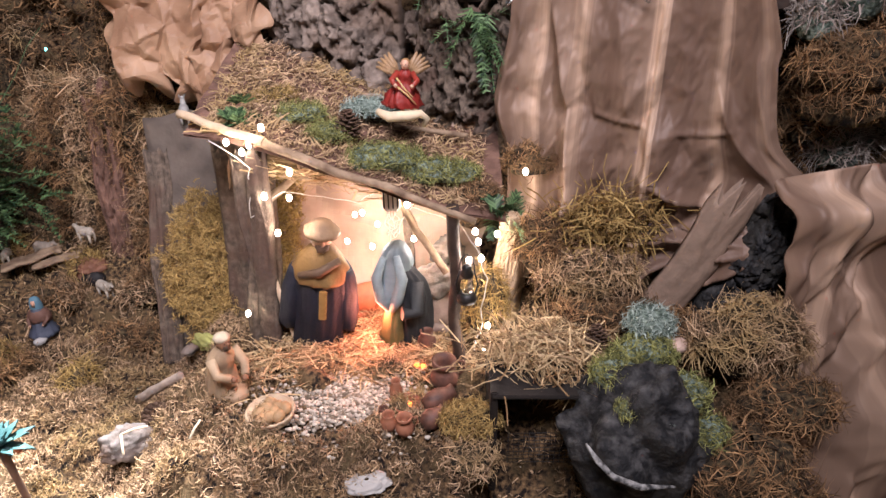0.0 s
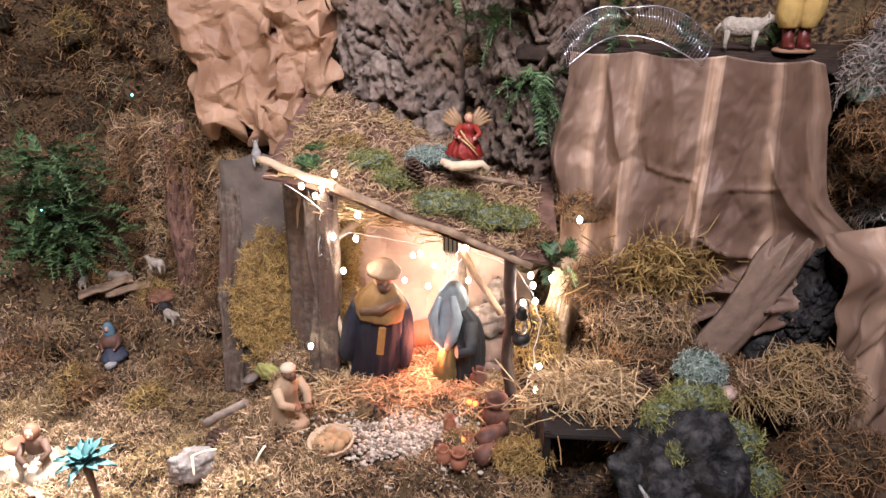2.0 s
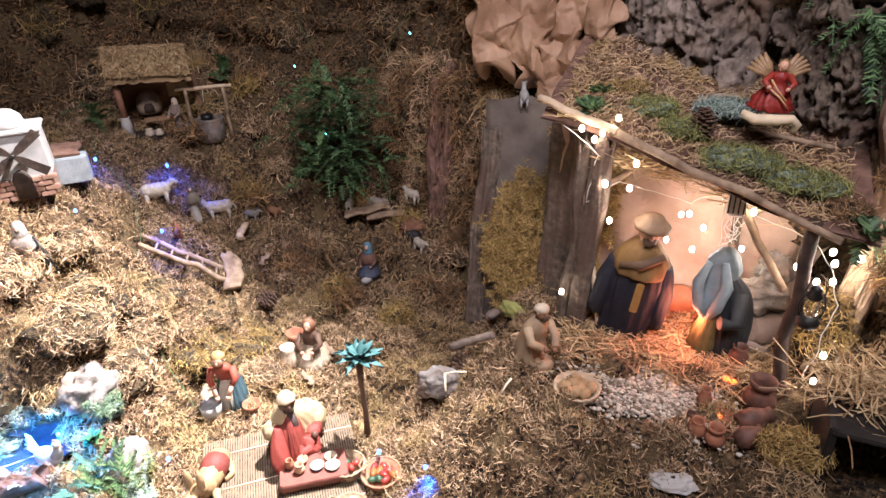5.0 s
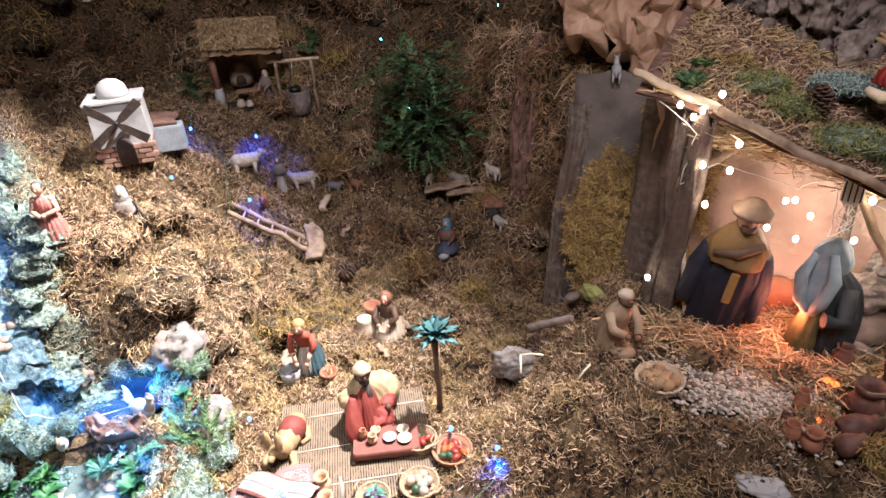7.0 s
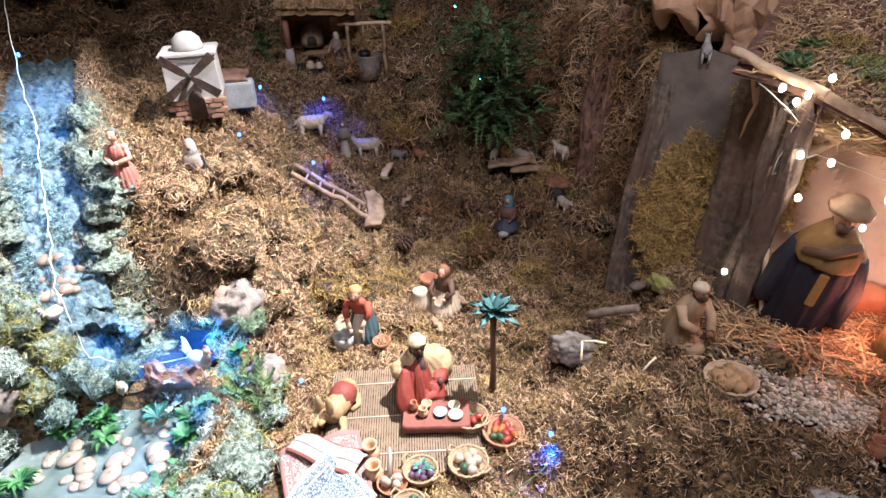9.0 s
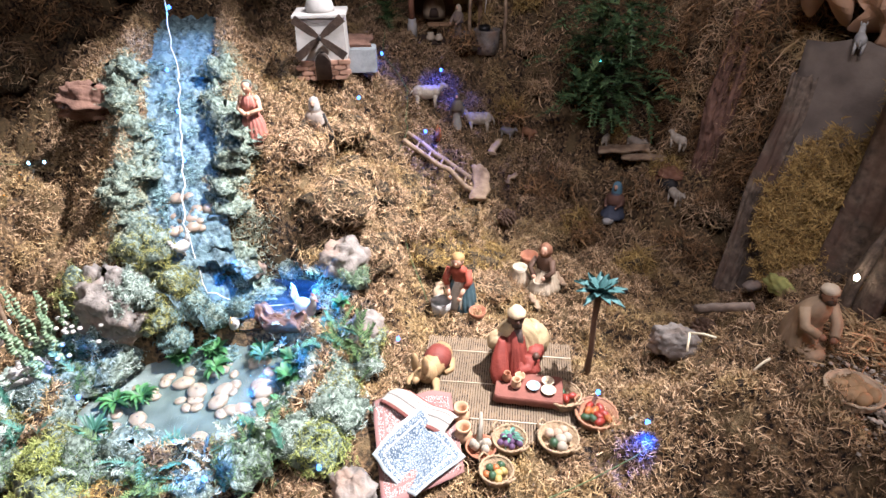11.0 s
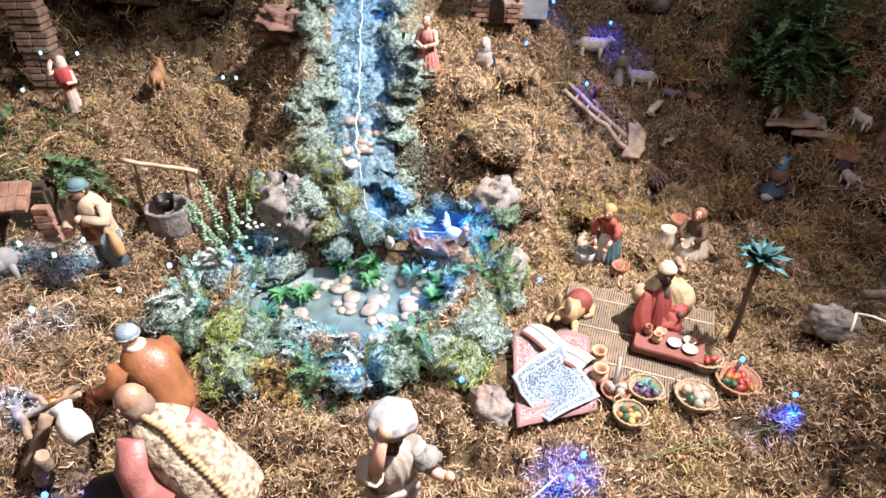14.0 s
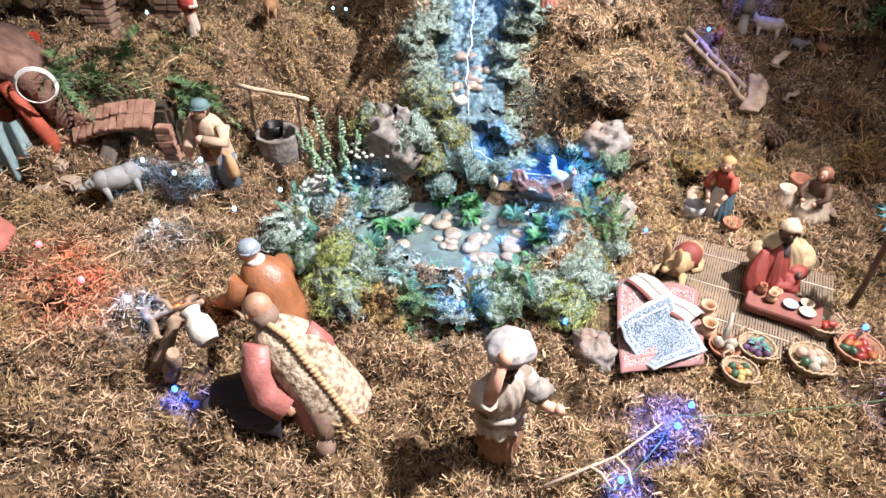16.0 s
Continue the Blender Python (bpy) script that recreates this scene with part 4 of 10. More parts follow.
def sprigs(name, c, n, length, material, label, seed, needle=0.02, width=0.0016, aim=(0, 0, 1), fan=0.8, droop=0.5, pairs=22, category="plant", radius=0.02):
    r = np.random.default_rng(seed)
    pieces = []
    for _ in range(n):
        way = Vector(aim) + Vector(r.normal(size=3)) * fan
        st = Vector(c) + Vector(r.normal(size=3)) * radius
        pieces.append(sprig_piece(st, way, length * r.uniform(0.6, 1.2), r, needle, width, pairs, droop))
    return tagged(mesh_of(name, pieces, material), label, category, kind="stuff" if n > 12 else "")


def stone(name, c, radii, material, label, seed, rough=0.25, turn=0.0, group="", category="stone"):
    fine = max(radii) > 0.03 and rough > 0.15
    v, f = lump_piece((0, 0, 0), radii, rough, seed, 44 if fine else 14, 28 if fine else 9, -0.7)
    if fine:
        v = v * np.array([1 - 0.13 * abs(noise.noise(Vector(q) * 24)) - 0.08 * abs(noise.noise(Vector(q) * 70)) + 0.05 * noise.noise(Vector(q) * 160) for q in v])[:, None]
    ob = raw_mesh(name, v, f, material)
    ob.matrix_world = pose(c[0], c[1], c[2], 0, 0, turn)
    return tagged(ob, label, category, group)


# straw laid in heaps
def straw_heap(name, n, place, length, width, material, label, seed, lift=0.5, curl=0.25):
    r = np.random.default_rng(seed)
    base, nrm = place(r, n)
    v, f = strand_piece(base, nrm, length, width, r, lift, curl, 2, None, 0.1)
    return tagged(mesh_of(name, [(v, f)], material), label, "straw", kind="stuff")


def stall_floor(r, n):
    x, y = r.uniform(-0.36, 0.03, n), r.uniform(0.985, 1.28, n)
    z = ground_height(x, y, False) + r.uniform(0, 0.012, n) + 0.02 * sm(1.1, 1.28, y)
    return np.stack([x, y, z], -1), np.tile([0, 0, 1.0], (n, 1))


straw_heap("straw", 5600, stall_floor, 0.050, 0.0018, STRAW, "loose straw bedding strewn over the stable floor", 21)


def stall_front(r, n):
    x, y = r.normal(-0.22, 0.09, n), r.normal(0.985, 0.035, n)
    return np.stack([x, y, ground_height(x, y, False) + r.uniform(0, 0.012, n)], -1), np.tile([0, 0, 1.0], (n, 1))


straw_heap("straw", 700, stall_front, 0.045, 0.002, STRAW, "pale straw scattered before the stable", 22)


def hay_bundle(r, n):
    a = r.normal(size=(n, 3)) * np.array([0.050, 0.026, 0.012]) + np.array([0.175, 0.882, 0.352])
    return a, np.tile([0, -0.2, 1.0], (n, 1)) / 1.02


straw_heap("straw", 1500, hay_bundle, 0.044, 0.0019, STRAW, "heap of pale straw over the little cave", 23, 0.35, 0.25)


def roof_straw(r, n):
    u, v = r.uniform(0.05, 0.95, n), r.uniform(0.02, 0.95, n)
    p = np.array([roof_fn(a, b) for a, b in zip(u, v)])
    return p + np.array([0, 0, 0.004]), np.tile([0, -0.25, 0.97], (n, 1))


straw_heap("moss", 7000, roof_straw, 0.016, 0.0019, MOSS, "dry moss spread over the stable roof", 24, 0.8, 1.2)


def under_roof(r, n):
    x, y = r.uniform(-0.33, 0.0, n), r.uniform(1.07, 1.26, n)
    return np.stack([x, y, 0.628 - 0.21 * (x + 0.4) + 0.10 * (y - 1.06) + r.normal(0, 0.010, n)], -1), np.tile([0, -0.6, -0.8], (n, 1))


straw_heap("straw", 1900, under_roof, 0.060, 0.0022, STRAW, "straw thatch showing under the stable roof", 25, 0.2, 0.2)

for i, (cx, cy, cz, rx, ry, rz, m, n, lab) in enumerate((
        (-0.10, 1.07, 0.624, 0.075, 0.042, 0.026, MOSS_GREEN, 2000, "bright green moss cushion on the stable roof"),
        (-0.01, 1.05, 0.606, 0.055, 0.038, 0.024, MOSS_GREEN, 1400, "bright green moss cushion on the stable roof"),
        (0.03, 1.06, 0.60, 0.040, 0.030, 0.020, MOSS_GREEN, 900, "olive moss cushion on the stable roof"),
        (-0.26, 1.16, 0.682, 0.050, 0.040, 0.016, MOSS_GREEN, 1200, "grey-green moss cushion on the stable roof"),
        (-0.13, 1.20, 0.680, 0.060, 0.040, 0.016, MOSS_GREY, 1300, "pale grey moss cushion on the stable roof"),
        (-0.33, 1.22, 0.700, 0.055, 0.040, 0.014, LICHEN, 1200, "golden moss cushion on the stable roof"),
        (-0.20, 1.11, 0.660, 0.045, 0.030, 0.016, MOSS_GREEN, 1400, "grey-green moss cushion on the stable roof"),
        (0.07, 1.02, 0.575, 0.040, 0.025, 0.020, MOSS_BROWN, 800, "brown moss cushion on the stable roof"))):
    clump("moss_cushion", (cx, cy, cz), (rx, ry, rz), n, 0.012, 0.0014, m, lab, "moss", 40 + i)



def hay_fringe(r, n):
    x = r.triangular(0.12, 0.27, 0.29, n)
    a = np.stack([x, 0.812 + r.normal(0, 0.006, n), 0.335 - np.abs(r.normal(0, 0.022, n)) * (x > 0.2)], -1)
    return a, np.tile([0, -1.0, 0.0], (n, 1))


straw_heap("straw", 190, hay_fringe, 0.030, 0.0018, STRAW, "straw hanging over the mouth of the hollow", 26, 0.3, 0.5)


def twig_bunch(r, n):
    a = r.normal(size=(n, 3)) * np.array([0.045, 0.014, 0.026]) + np.array([0.30, 1.035, 0.515])
    d = r.normal(size=(n, 3)) * np.array([0.5, 0.3, 0.5]) + np.array([0.15, -0.7, 0.25])
    return a, d / np.linalg.norm(d, axis=1, keepdims=True)


straw_heap("dry_twigs", 900, twig_bunch, 0.036, 0.0022, LICHEN, "bunch of dry golden twigs hanging beside the stable", 28, 0.9, 0.9)


def yard_straw(r, n):
    x, y = r.uniform(-1.85, -1.15, n), r.uniform(-0.82, -0.27, n)
    return np.stack([x, y, ground_height(x, y) + 0.006], -1), np.tile([0, 0, 1.0], (n, 1))


straw_heap("straw", 2600, yard_straw, 0.030, 0.0014, STRAW, "thin straw strewn over the western yard", 27, 0.25, 0.5)

# gravel before the stable
r = np.random.default_rng(31)
pieces = []
for _ in range(2800):
    x, y = r.normal(-0.175, 0.062), r.normal(0.895, 0.048)
    q = r.uniform(0.0014, 0.0044)
    v, f = lump_piece((x, y, gz(x, y) + 0.006 + r.uniform(0, 0.004)), (q * 1.3, q, q * 0.8), 0.5, r.uniform(0, 50), 5, 3, -1)
    pieces.append((v, f))
tagged(mesh_of("gravel", pieces, GRAVEL), "pale gravel and grit strewn before the stable", "gravel", kind="stuff")

# boards, bark and rocks at the back
s = slab(SLATE, 0.25, 0.56, 0.009, 5.5, 16, 30, 0.06)
tagged(s.done("board", m=pose(-0.545, 1.222, 0.08, -20, 3, 12)), "grey weathered board leaning beside the stable", "board")
s = slab(BARK_POST, 0.050, 0.50, 0.024, 6.5, 20, 80, 0.07)
tagged(s.done("bark", m=pose(-0.645, 1.195, 0.08, -20, 5, 18)), "furrowed grey bark strip leaning beside the board", "bark")


s = slab(BARK_POST, 0.12, 0.46, 0.016, 9.5, 24, 60, 0.08)
stable_part("side_board", s, "grey weathered board closing the side", pose(-0.425, 1.195, 0.19, -6, 3, 0))


def lichen_mat():
    r = np.random.default_rng(77)
    m = pose(-0.535, 1.165, 0.08, -17, 3, 8)
    pts = []
    while len(pts) < 21000:
        u, h = r.uniform(-0.13, 0.22), r.uniform(0.04, 0.62)
        wob = -0.12 + 0.30 * noise.noise(Vector((u * 17, h * 17, 3))) + 0.22 * noise.noise(Vector((u * 45, h * 45, 8)))
        if math.hypot((u - 0.050) / 0.130, (h - 0.25) / 0.165) + wob < 1 or math.hypot((u - 0.125) / 0.080, (h - 0.40) / 0.18) + wob < 1:
            bulge = 0.010 + 0.045 * abs(noise.noise(Vector((u * 22, h * 22, 0)))) * r.uniform(0.3, 1.0)
            pts.append(m @ Vector((u, -0.012 - bulge, h)))
    nrm = np.tile(np.array(m.to_3x3() @ Vector((0, -1, 0.2))), (len(pts), 1))
    v, f = strand_piece(np.array(pts), nrm, 0.011, 0.0022, r, 0.9, 1.2)
    return tagged(mesh_of("lichen", [(v, f)], LICHEN), "golden dried lichen mat hanging on the grey board", "lichen")


lichen_mat()


def rock_face(name, m, w, h, t, seed, material, label, nu=84, nv=90):
    """A craggy bark or rock face with ledges and cracks, its foot at the origin, facing -y."""
    s = Shape().use(material)
    rows = []
    for j in range(nv + 1):
        v = j / nv
        half = w / 2 * (1 + 0.22 * noise.noise(Vector((1, v * 3, seed))))
        row, back = [], []
        for i in range(nu + 1):
            u = i / nu * 2 - 1
            k = Vector((u * w * 10, v * h * 18, seed)) if name == "rock" else Vector((u * w * 30, v * h * 7, seed))
            k = k + Vector((noise.noise(k * 0.8), noise.noise(k * 0.8 + Vector((7, 0, 0))), 0)) * 0.20
            cell, spots = noise.voronoi(k * 0.7, distance_metric="DISTANCE")
            small = noise.voronoi(k * 1.9, distance_metric="DISTANCE")
            crag = 0.60 * noise.cell(spots[0] * 3.3) + 0.35 * noise.cell(small[1][0] * 5.1) + min(0.05, cell[1] - cell[0]) * 10 + min(0.04, small[0][1] - small[0][0]) * 3.5 + 0.26 * noise.noise(k * 2.7) + 0.20 * noise.noise(k * 6) + 0.14 * noise.noise(k * 13) - 0.35 + 0.8 * noise.noise(k * 0.3)
            row.append((u * half, -t * (0.6 + crag) * (1 - 0.6 * u ** 4), v * h * (1 + 0.15 * noise.noise(Vector((u * 2, seed, 1))))))
            back.append((u * half, 0.06, v * h))
        rows.append(row + back[::-1][::6])
    s._faces(rows, True)
    ob = s.done(name, m=m)
    return tagged(ob, label, "rock")


rock_face("rock", pose(-0.235, 1.40, 0.66, -8, 0, -12), 0.30, 0.44, 0.05, 4.0, BARK, "craggy grey cork-bark rock behind the stable")
rock_face("rock", pose(0.045, 1.275, 0.56, -6, 0, -22), 0.22, 0.50, 0.05, 9.0, BARK_POST, "dark cracked bark rock beside the hanging cloth")
rock_face("rock", pose(-0.06, 1.43, 0.76, -5, 8, -15), 0.13, 0.36, 0.04, 19.0, BARK, "narrow bark pillar behind the stable")
rock_face("bark", pose(-0.86, 1.56, 0.12, -8, 2, 20), 0.16, 0.50, 0.035, 23.0, BARK_RED, "brown bark slab half hidden in moss")
v, f = lump_piece((0, 0, 0), (0.090, 0.050, 0.048), 0.35, 33.0, 60, 36, -0.7)
v = v * np.array([1 - 0.30 * abs(noise.noise(Vector((q[0] * 14, q[1] * 30, q[2] * 60)))) - 0.16 * abs(noise.noise(Vector(q) * 60)) for q in v])[:, None]
chunk = raw_mesh("bark", v, f, BARK_RED, False)
chunk.matrix_world = pose(-1.775, 0.262, 0.475, 12, 10, 62)
tagged(chunk, "reddish bark chunk beside the head of the stream", "bark")

for i in range(34):
    x, y = -0.72 - 0.036 * i + 0.05 * math.sin(i * 5.1), 1.10 + 0.17 * (1 + math.sin(i * 2.4)) + 0.006 * i
    clump("moss_clump", (x, y, gz(x, y) + 0.012), (0.040 + 0.02 * math.sin(i * 1.7), 0.035, 0.028 + 0.012 * math.sin(i * 3.3)), 420, 0.024, 0.0026, (MOSS_BROWN, MOSS, LICHEN, MOSS_BROWN)[i % 4], "shaggy moss tuft on the back slope", "moss", 1300 + i, 1.0, 1.6, 0.8, "moss on the back slope")

# crumpled kraft paper above the stable
for i, (a, b, c, d, amp) in enumerate((
        ((-0.725, 1.50, 0.665), (-0.545, 1.46, 0.645), (-0.50, 1.50, 1.00), (-0.84, 1.55, 1.01), 0.060),
        ((-0.545, 1.47, 0.735), (-0.385, 1.43, 0.755), (-0.36, 1.50, 0.96), (-0.56, 1.52, 0.98), 0.050),
        ((-0.575, 1.43, 0.585), (-0.435, 1.40, 0.615), (-0.46, 1.47, 0.76), (-0.57, 1.48, 0.76), 0.035),
        ((-0.10, 1.42, 1.0), (0.10, 1.36, 1.0), (0.12, 1.40, 1.14), (-0.08, 1.46, 1.14), 0.05))):
    s = crumple(a, b, c, d, amp, 2.3 + 3.1 * i, 64, 64, (0, -1, 0), 4.2 if i < 2 else 3.0)
    tagged(s.done("crumpled_paper"), "crumpled brown kraft paper forming a rock", "paper")

# dry growth beside the stable and under the cloth
for i, (c, rad, n, ln, w, m, lab, lift) in enumerate((
        ((0.30, 1.06, 0.505), (0.060, 0.025, 0.040), 1100, 0.030, 0.0018, MOSS_BROWN, "bunch of dry golden twigs beside the stable", 1.0),
        ((0.165, 1.125, 0.595), (0.050, 0.03, 0.035), 1300, 0.013, 0.0016, MOSS_BROWN, "dry reddish-brown moss tuft at the roof corner", 1.0),
        ((0.20, 1.05, 0.46), (0.07, 0.04, 0.07), 1500, 0.030, 0.002, MOSS_BROWN, "brown moss clump beside the stable", 0.9),
        ((0.27, 1.01, 0.415), (0.095, 0.05, 0.055), 2000, 0.028, 0.002, MOSS, "dry moss clump at the stable's side", 0.9),
        ((0.30, 0.965, 0.355), (0.11, 0.045, 0.045), 2200, 0.022, 0.002, MOSS_BROWN, "brown moss clump below the hanging cloth", 0.9),
        ((0.43, 0.955, 0.325), (0.08, 0.045, 0.045), 1500, 0.020, 0.002, MOSS_BROWN, "dark moss clump below the hanging cloth", 0.9),
        ((0.085, 1.04, 0.33), (0.04, 0.03, 0.09), 900, 0.022, 0.002, LICHEN, "golden moss on the stable's side", 0.9),
        ((0.66, 1.03, 0.735), (0.10, 0.06, 0.08), 2400, 0.018, 0.0015, MOSS_BROWN, "nest of dry golden moss beside the cloth", 0.9),
        ((0.625, 1.03, 0.90), (0.055, 0.04, 0.09), 1500, 0.020, 0.002, LICHEN_PALE, "silvery lichen branch beside the cloth", 1.0),
        ((0.74, 1.02, 0.86), (0.09, 0.05, 0.10), 1800, 0.026, 0.0022, MOSS_BROWN, "dark dry moss beside the cloth", 0.9),
        ((0.045, 0.775, 0.205), (0.045, 0.045, 0.065), 1300, 0.016, 0.0018, MOSS, "dry moss clump beside the dark hollow", 0.9),
        ((0.52, 0.88, 0.36), (0.10, 0.05, 0.09), 2000, 0.034, 0.002, MOSS, "bushy dry moss below the cloth", 0.9),
        ((0.625, 1.01, 0.785), (0.08, 0.05, 0.055), 2200, 0.019, 0.0015, MOSS_BROWN, "nest of dry brown moss on the ledge", 0.8),
        ((0.575, 1.03, 0.855), (0.035, 0.03, 0.065), 1100, 0.018, 0.002, LICHEN_PALE, "silvery lichen branch on the ledge", 1.0),
        ((0.325, 0.835, 0.375), (0.055, 0.04, 0.028), 1600, 0.012, 0.0018, MOSS_GREEN, "olive moss cushion over the black rock", 0.9),
        ((0.275, 0.790, 0.375), (0.045, 0.03, 0.022), 1100, 0.010, 0.0018, MOSS_GREEN, "olive moss cushion over the black rock", 0.9),
        ((0.375, 0.765, 0.355), (0.035, 0.035, 0.032), 900, 0.010, 0.0018, MOSS_GREEN, "green moss cushion over the black rock", 0.9),
        ((0.290, 0.735, 0.350), (0.030, 0.02, 0.022), 700, 0.008, 0.0016, MOSS_GREEN, "olive moss patch on the black rock", 0.9),
        ((0.340, 0.705, 0.325), (0.024, 0.02, 0.020), 500, 0.008, 0.0016, MOSS_GREY, "grey lichen patch on the black rock", 0.9),
        ((0.400, 0.725, 0.310), (0.030, 0.025, 0.035), 800, 0.010, 0.0016, MOSS_GREEN, "olive moss patch on the black rock", 0.9),
        ((0.345, 0.880, 0.400), (0.040, 0.03, 0.035), 1200, 0.012, 0.0016, MOSS_GREY, "grey-green lichen tuft behind the black rock", 1.0),
        ((0.048, 0.80, 0.268), (0.045, 0.034, 0.028), 1500, 0.014, 0.0018, LICHEN, "ball of golden moss beside the pots", 0.9),
        ((-0.99, 0.79, 0.10), (0.07, 0.05, 0.02), 900, 0.02, 0.0018, MOSS, "dry golden moss tuft on the ground", 0.8),
        ((0.46, 0.72, 0.24), (0.10, 0.08, 0.08), 1800, 0.028, 0.002, MOSS_BROWN, "dark brown moss clump by the black rock", 0.9),
        ((0.55, 0.80, 0.30), (0.08, 0.06, 0.05), 1200, 0.02, 0.0018, MOSS_BROWN, "dry brown moss clump below the cloth", 0.9))):
    clump("moss_clump", c, rad, n, ln, w, m, lab, "moss", 60 + i, lift)

for i in range(26):
    x, z = 0.585 + 0.42 * ((i * 0.618) % 1), 0.60 + 0.42 * (i / 25)
    clump("moss_clump", (x, 1.10 - 0.12 * (x - 0.58) + 0.03 * math.sin(i * 2.1), z), (0.055, 0.03, 0.05), 900, 0.026, 0.0020, (MOSS_BROWN, MOSS_BROWN, LICHEN_PALE, MOSS_BROWN, MOSS)[i % 5], "shaggy dry moss hanging beside the cloth", "moss", 1600 + i, 1.0, 1.4, 0.7, "moss beside the cloth")

for i in range(46):
    k = i / 45
    x, y = -0.70 - 0.42 * k + 0.03 * math.sin(i * 2.3), 1.47 + 0.17 * k
    z = 0.12 + 0.50 * ((i * 0.618) % 1)
    clump("moss_clump", (x, y + 0.10 * z, z), (0.045, 0.03, 0.055), 500, 0.034, 0.0024, MOSS_BROWN if i % 3 else MOSS, "shaggy brown moss hanging on the cliff bark", "moss", 900 + i, 1.0, 1.6, 0.5, "moss on the cliff bark")

for i in range(64):
    k = 0.50 + 0.42 * i / 63
    h = 0.22 + 0.75 * ((i * 0.618) % 1)
    p, toward = back_line(k)
    q = cliff_point(k, h)
    clump("moss_clump", (q.x, q.y, q.z), (0.05 + 0.03 * ((i * 0.37) % 1), 0.06, 0.06 + 0.04 * ((i * 0.73) % 1)), 480, 0.026, 0.0028, (MOSS_BROWN, MOSS, MOSS_BROWN, LICHEN)[i % 4], "shaggy brown moss hanging on the cliff", "moss", 1100 + i, 1.0, 1.6, 0.6, "moss on the cliff")

# boulder clumps of the mound beside the stream
r = np.random.default_rng(5)
for i, (x, y, rad, m) in enumerate(((-1.22, 0.60, 0.055, MOSS), (-1.27, 0.70, 0.05, MOSS), (-1.19, 0.78, 0.06, LICHEN), (-1.30, 0.58, 0.06, MOSS), (-1.36, 0.66, 0.055, MOSS),
                                   (-1.33, 0.78, 0.055, MOSS), (-1.25, 0.52, 0.05, MOSS), (-1.13, 0.86, 0.06, LICHEN), (-1.24, 0.90, 0.05, MOSS), (-1.41, 0.56, 0.05, MOSS), (-1.18, 0.50, 0.045, MOSS), (-1.47, 0.72, 0.05, MOSS))):
    clump("moss_hummock", (x, y, gz(x, y) - 0.006), (rad * 1.5, rad * 1.25, rad * 0.72), 2400, 0.013, 0.0018, m, "rounded hummock of dry golden moss", "moss", 300 + i, 0.7, 1.6, 0.9, "hummocks beside the stream")

# ---- pond rim, stones and water plants ----
turn = 1.15
for i in range(44):
    a = 2 * math.pi * i / 22 + (0.14 if i >= 22 else 0)
    k = (1.22 if i < 22 else 1.48) + 0.11 * r.normal()
    u, v = 0.205 * k * math.cos(a), 0.135 * k * 1.08 * math.sin(a)
    x, y = POND[0] + u * math.cos(turn) - v * math.sin(turn), POND[1] + u * math.sin(turn) + v * math.cos(turn)
    if oval(x, y, POOL, 0.125, 0.085, 1.05) < 1.15 or along(STREAM, x, y)[0] < 0.09:
        continue
    q = r.uniform(0.022, 0.052)
    clump("rim_stone", (x, y, 0.085 + 0.45 * q), (q * 1.2, q, q * (0.75 if i < 22 else 0.6)), 1400, 0.0065, 0.0013, (MOSS_GREY, MOSS_GREY, MOSS_GREEN, MOSS_GREY, LEAF_DARK)[i % 5], "grey-green mossy stone of the pond rim", "stone", 400 + i, 0.9, 1.0, 0.8, "stones of the pond rim")
for x, y, z, rx, ry, rz, k in ((-0.010, 1.155, 0.325, 0.060, 0.035, 0.038, 6.0), (0.010, 1.185, 0.375, 0.035, 0.030, 0.035, 9.0)):
    stone("rock", (x, y, z), (rx, ry, rz), ROCK, "pinkish-grey rock lying inside the stable", k, 0.35, 20)
for i, (x, y, z, q, m, lab) in enumerate(((-1.375, 0.095, 0.205, 0.080, ROCK, "pinkish-grey rock above the pond"), (-1.375, -0.075, 0.11, 0.045, WHITE, "pale rock at the pond's edge"),
                                          (-1.20, 0.525, 0.20, 0.050, ROCK, "grey rock at the foot of the stream bank"), (-1.06, 0.47, 0.11, 0.045, ROCK, "grey rock at the pond's edge"),
                                          (-0.775, 0.235, 0.085, 0.040, ROCK, "grey angular rock beside the rug"), (-1.395, 0.385, 0.15, 0.040, ROCK, "dark wet rock under the waterfall"))):
    stone("rock", (x, y, z), (q * 1.15, q * 0.9, q * 0.95), m, lab, 3.3 * i + 1, 0.30, 40 * i)
stone("rock", (-1.320, 0.239, 0.108), (0.060, 0.042, 0.034), WET_BED, "flat wet teal rock between pool and pond", 71.0, 0.35, 60)
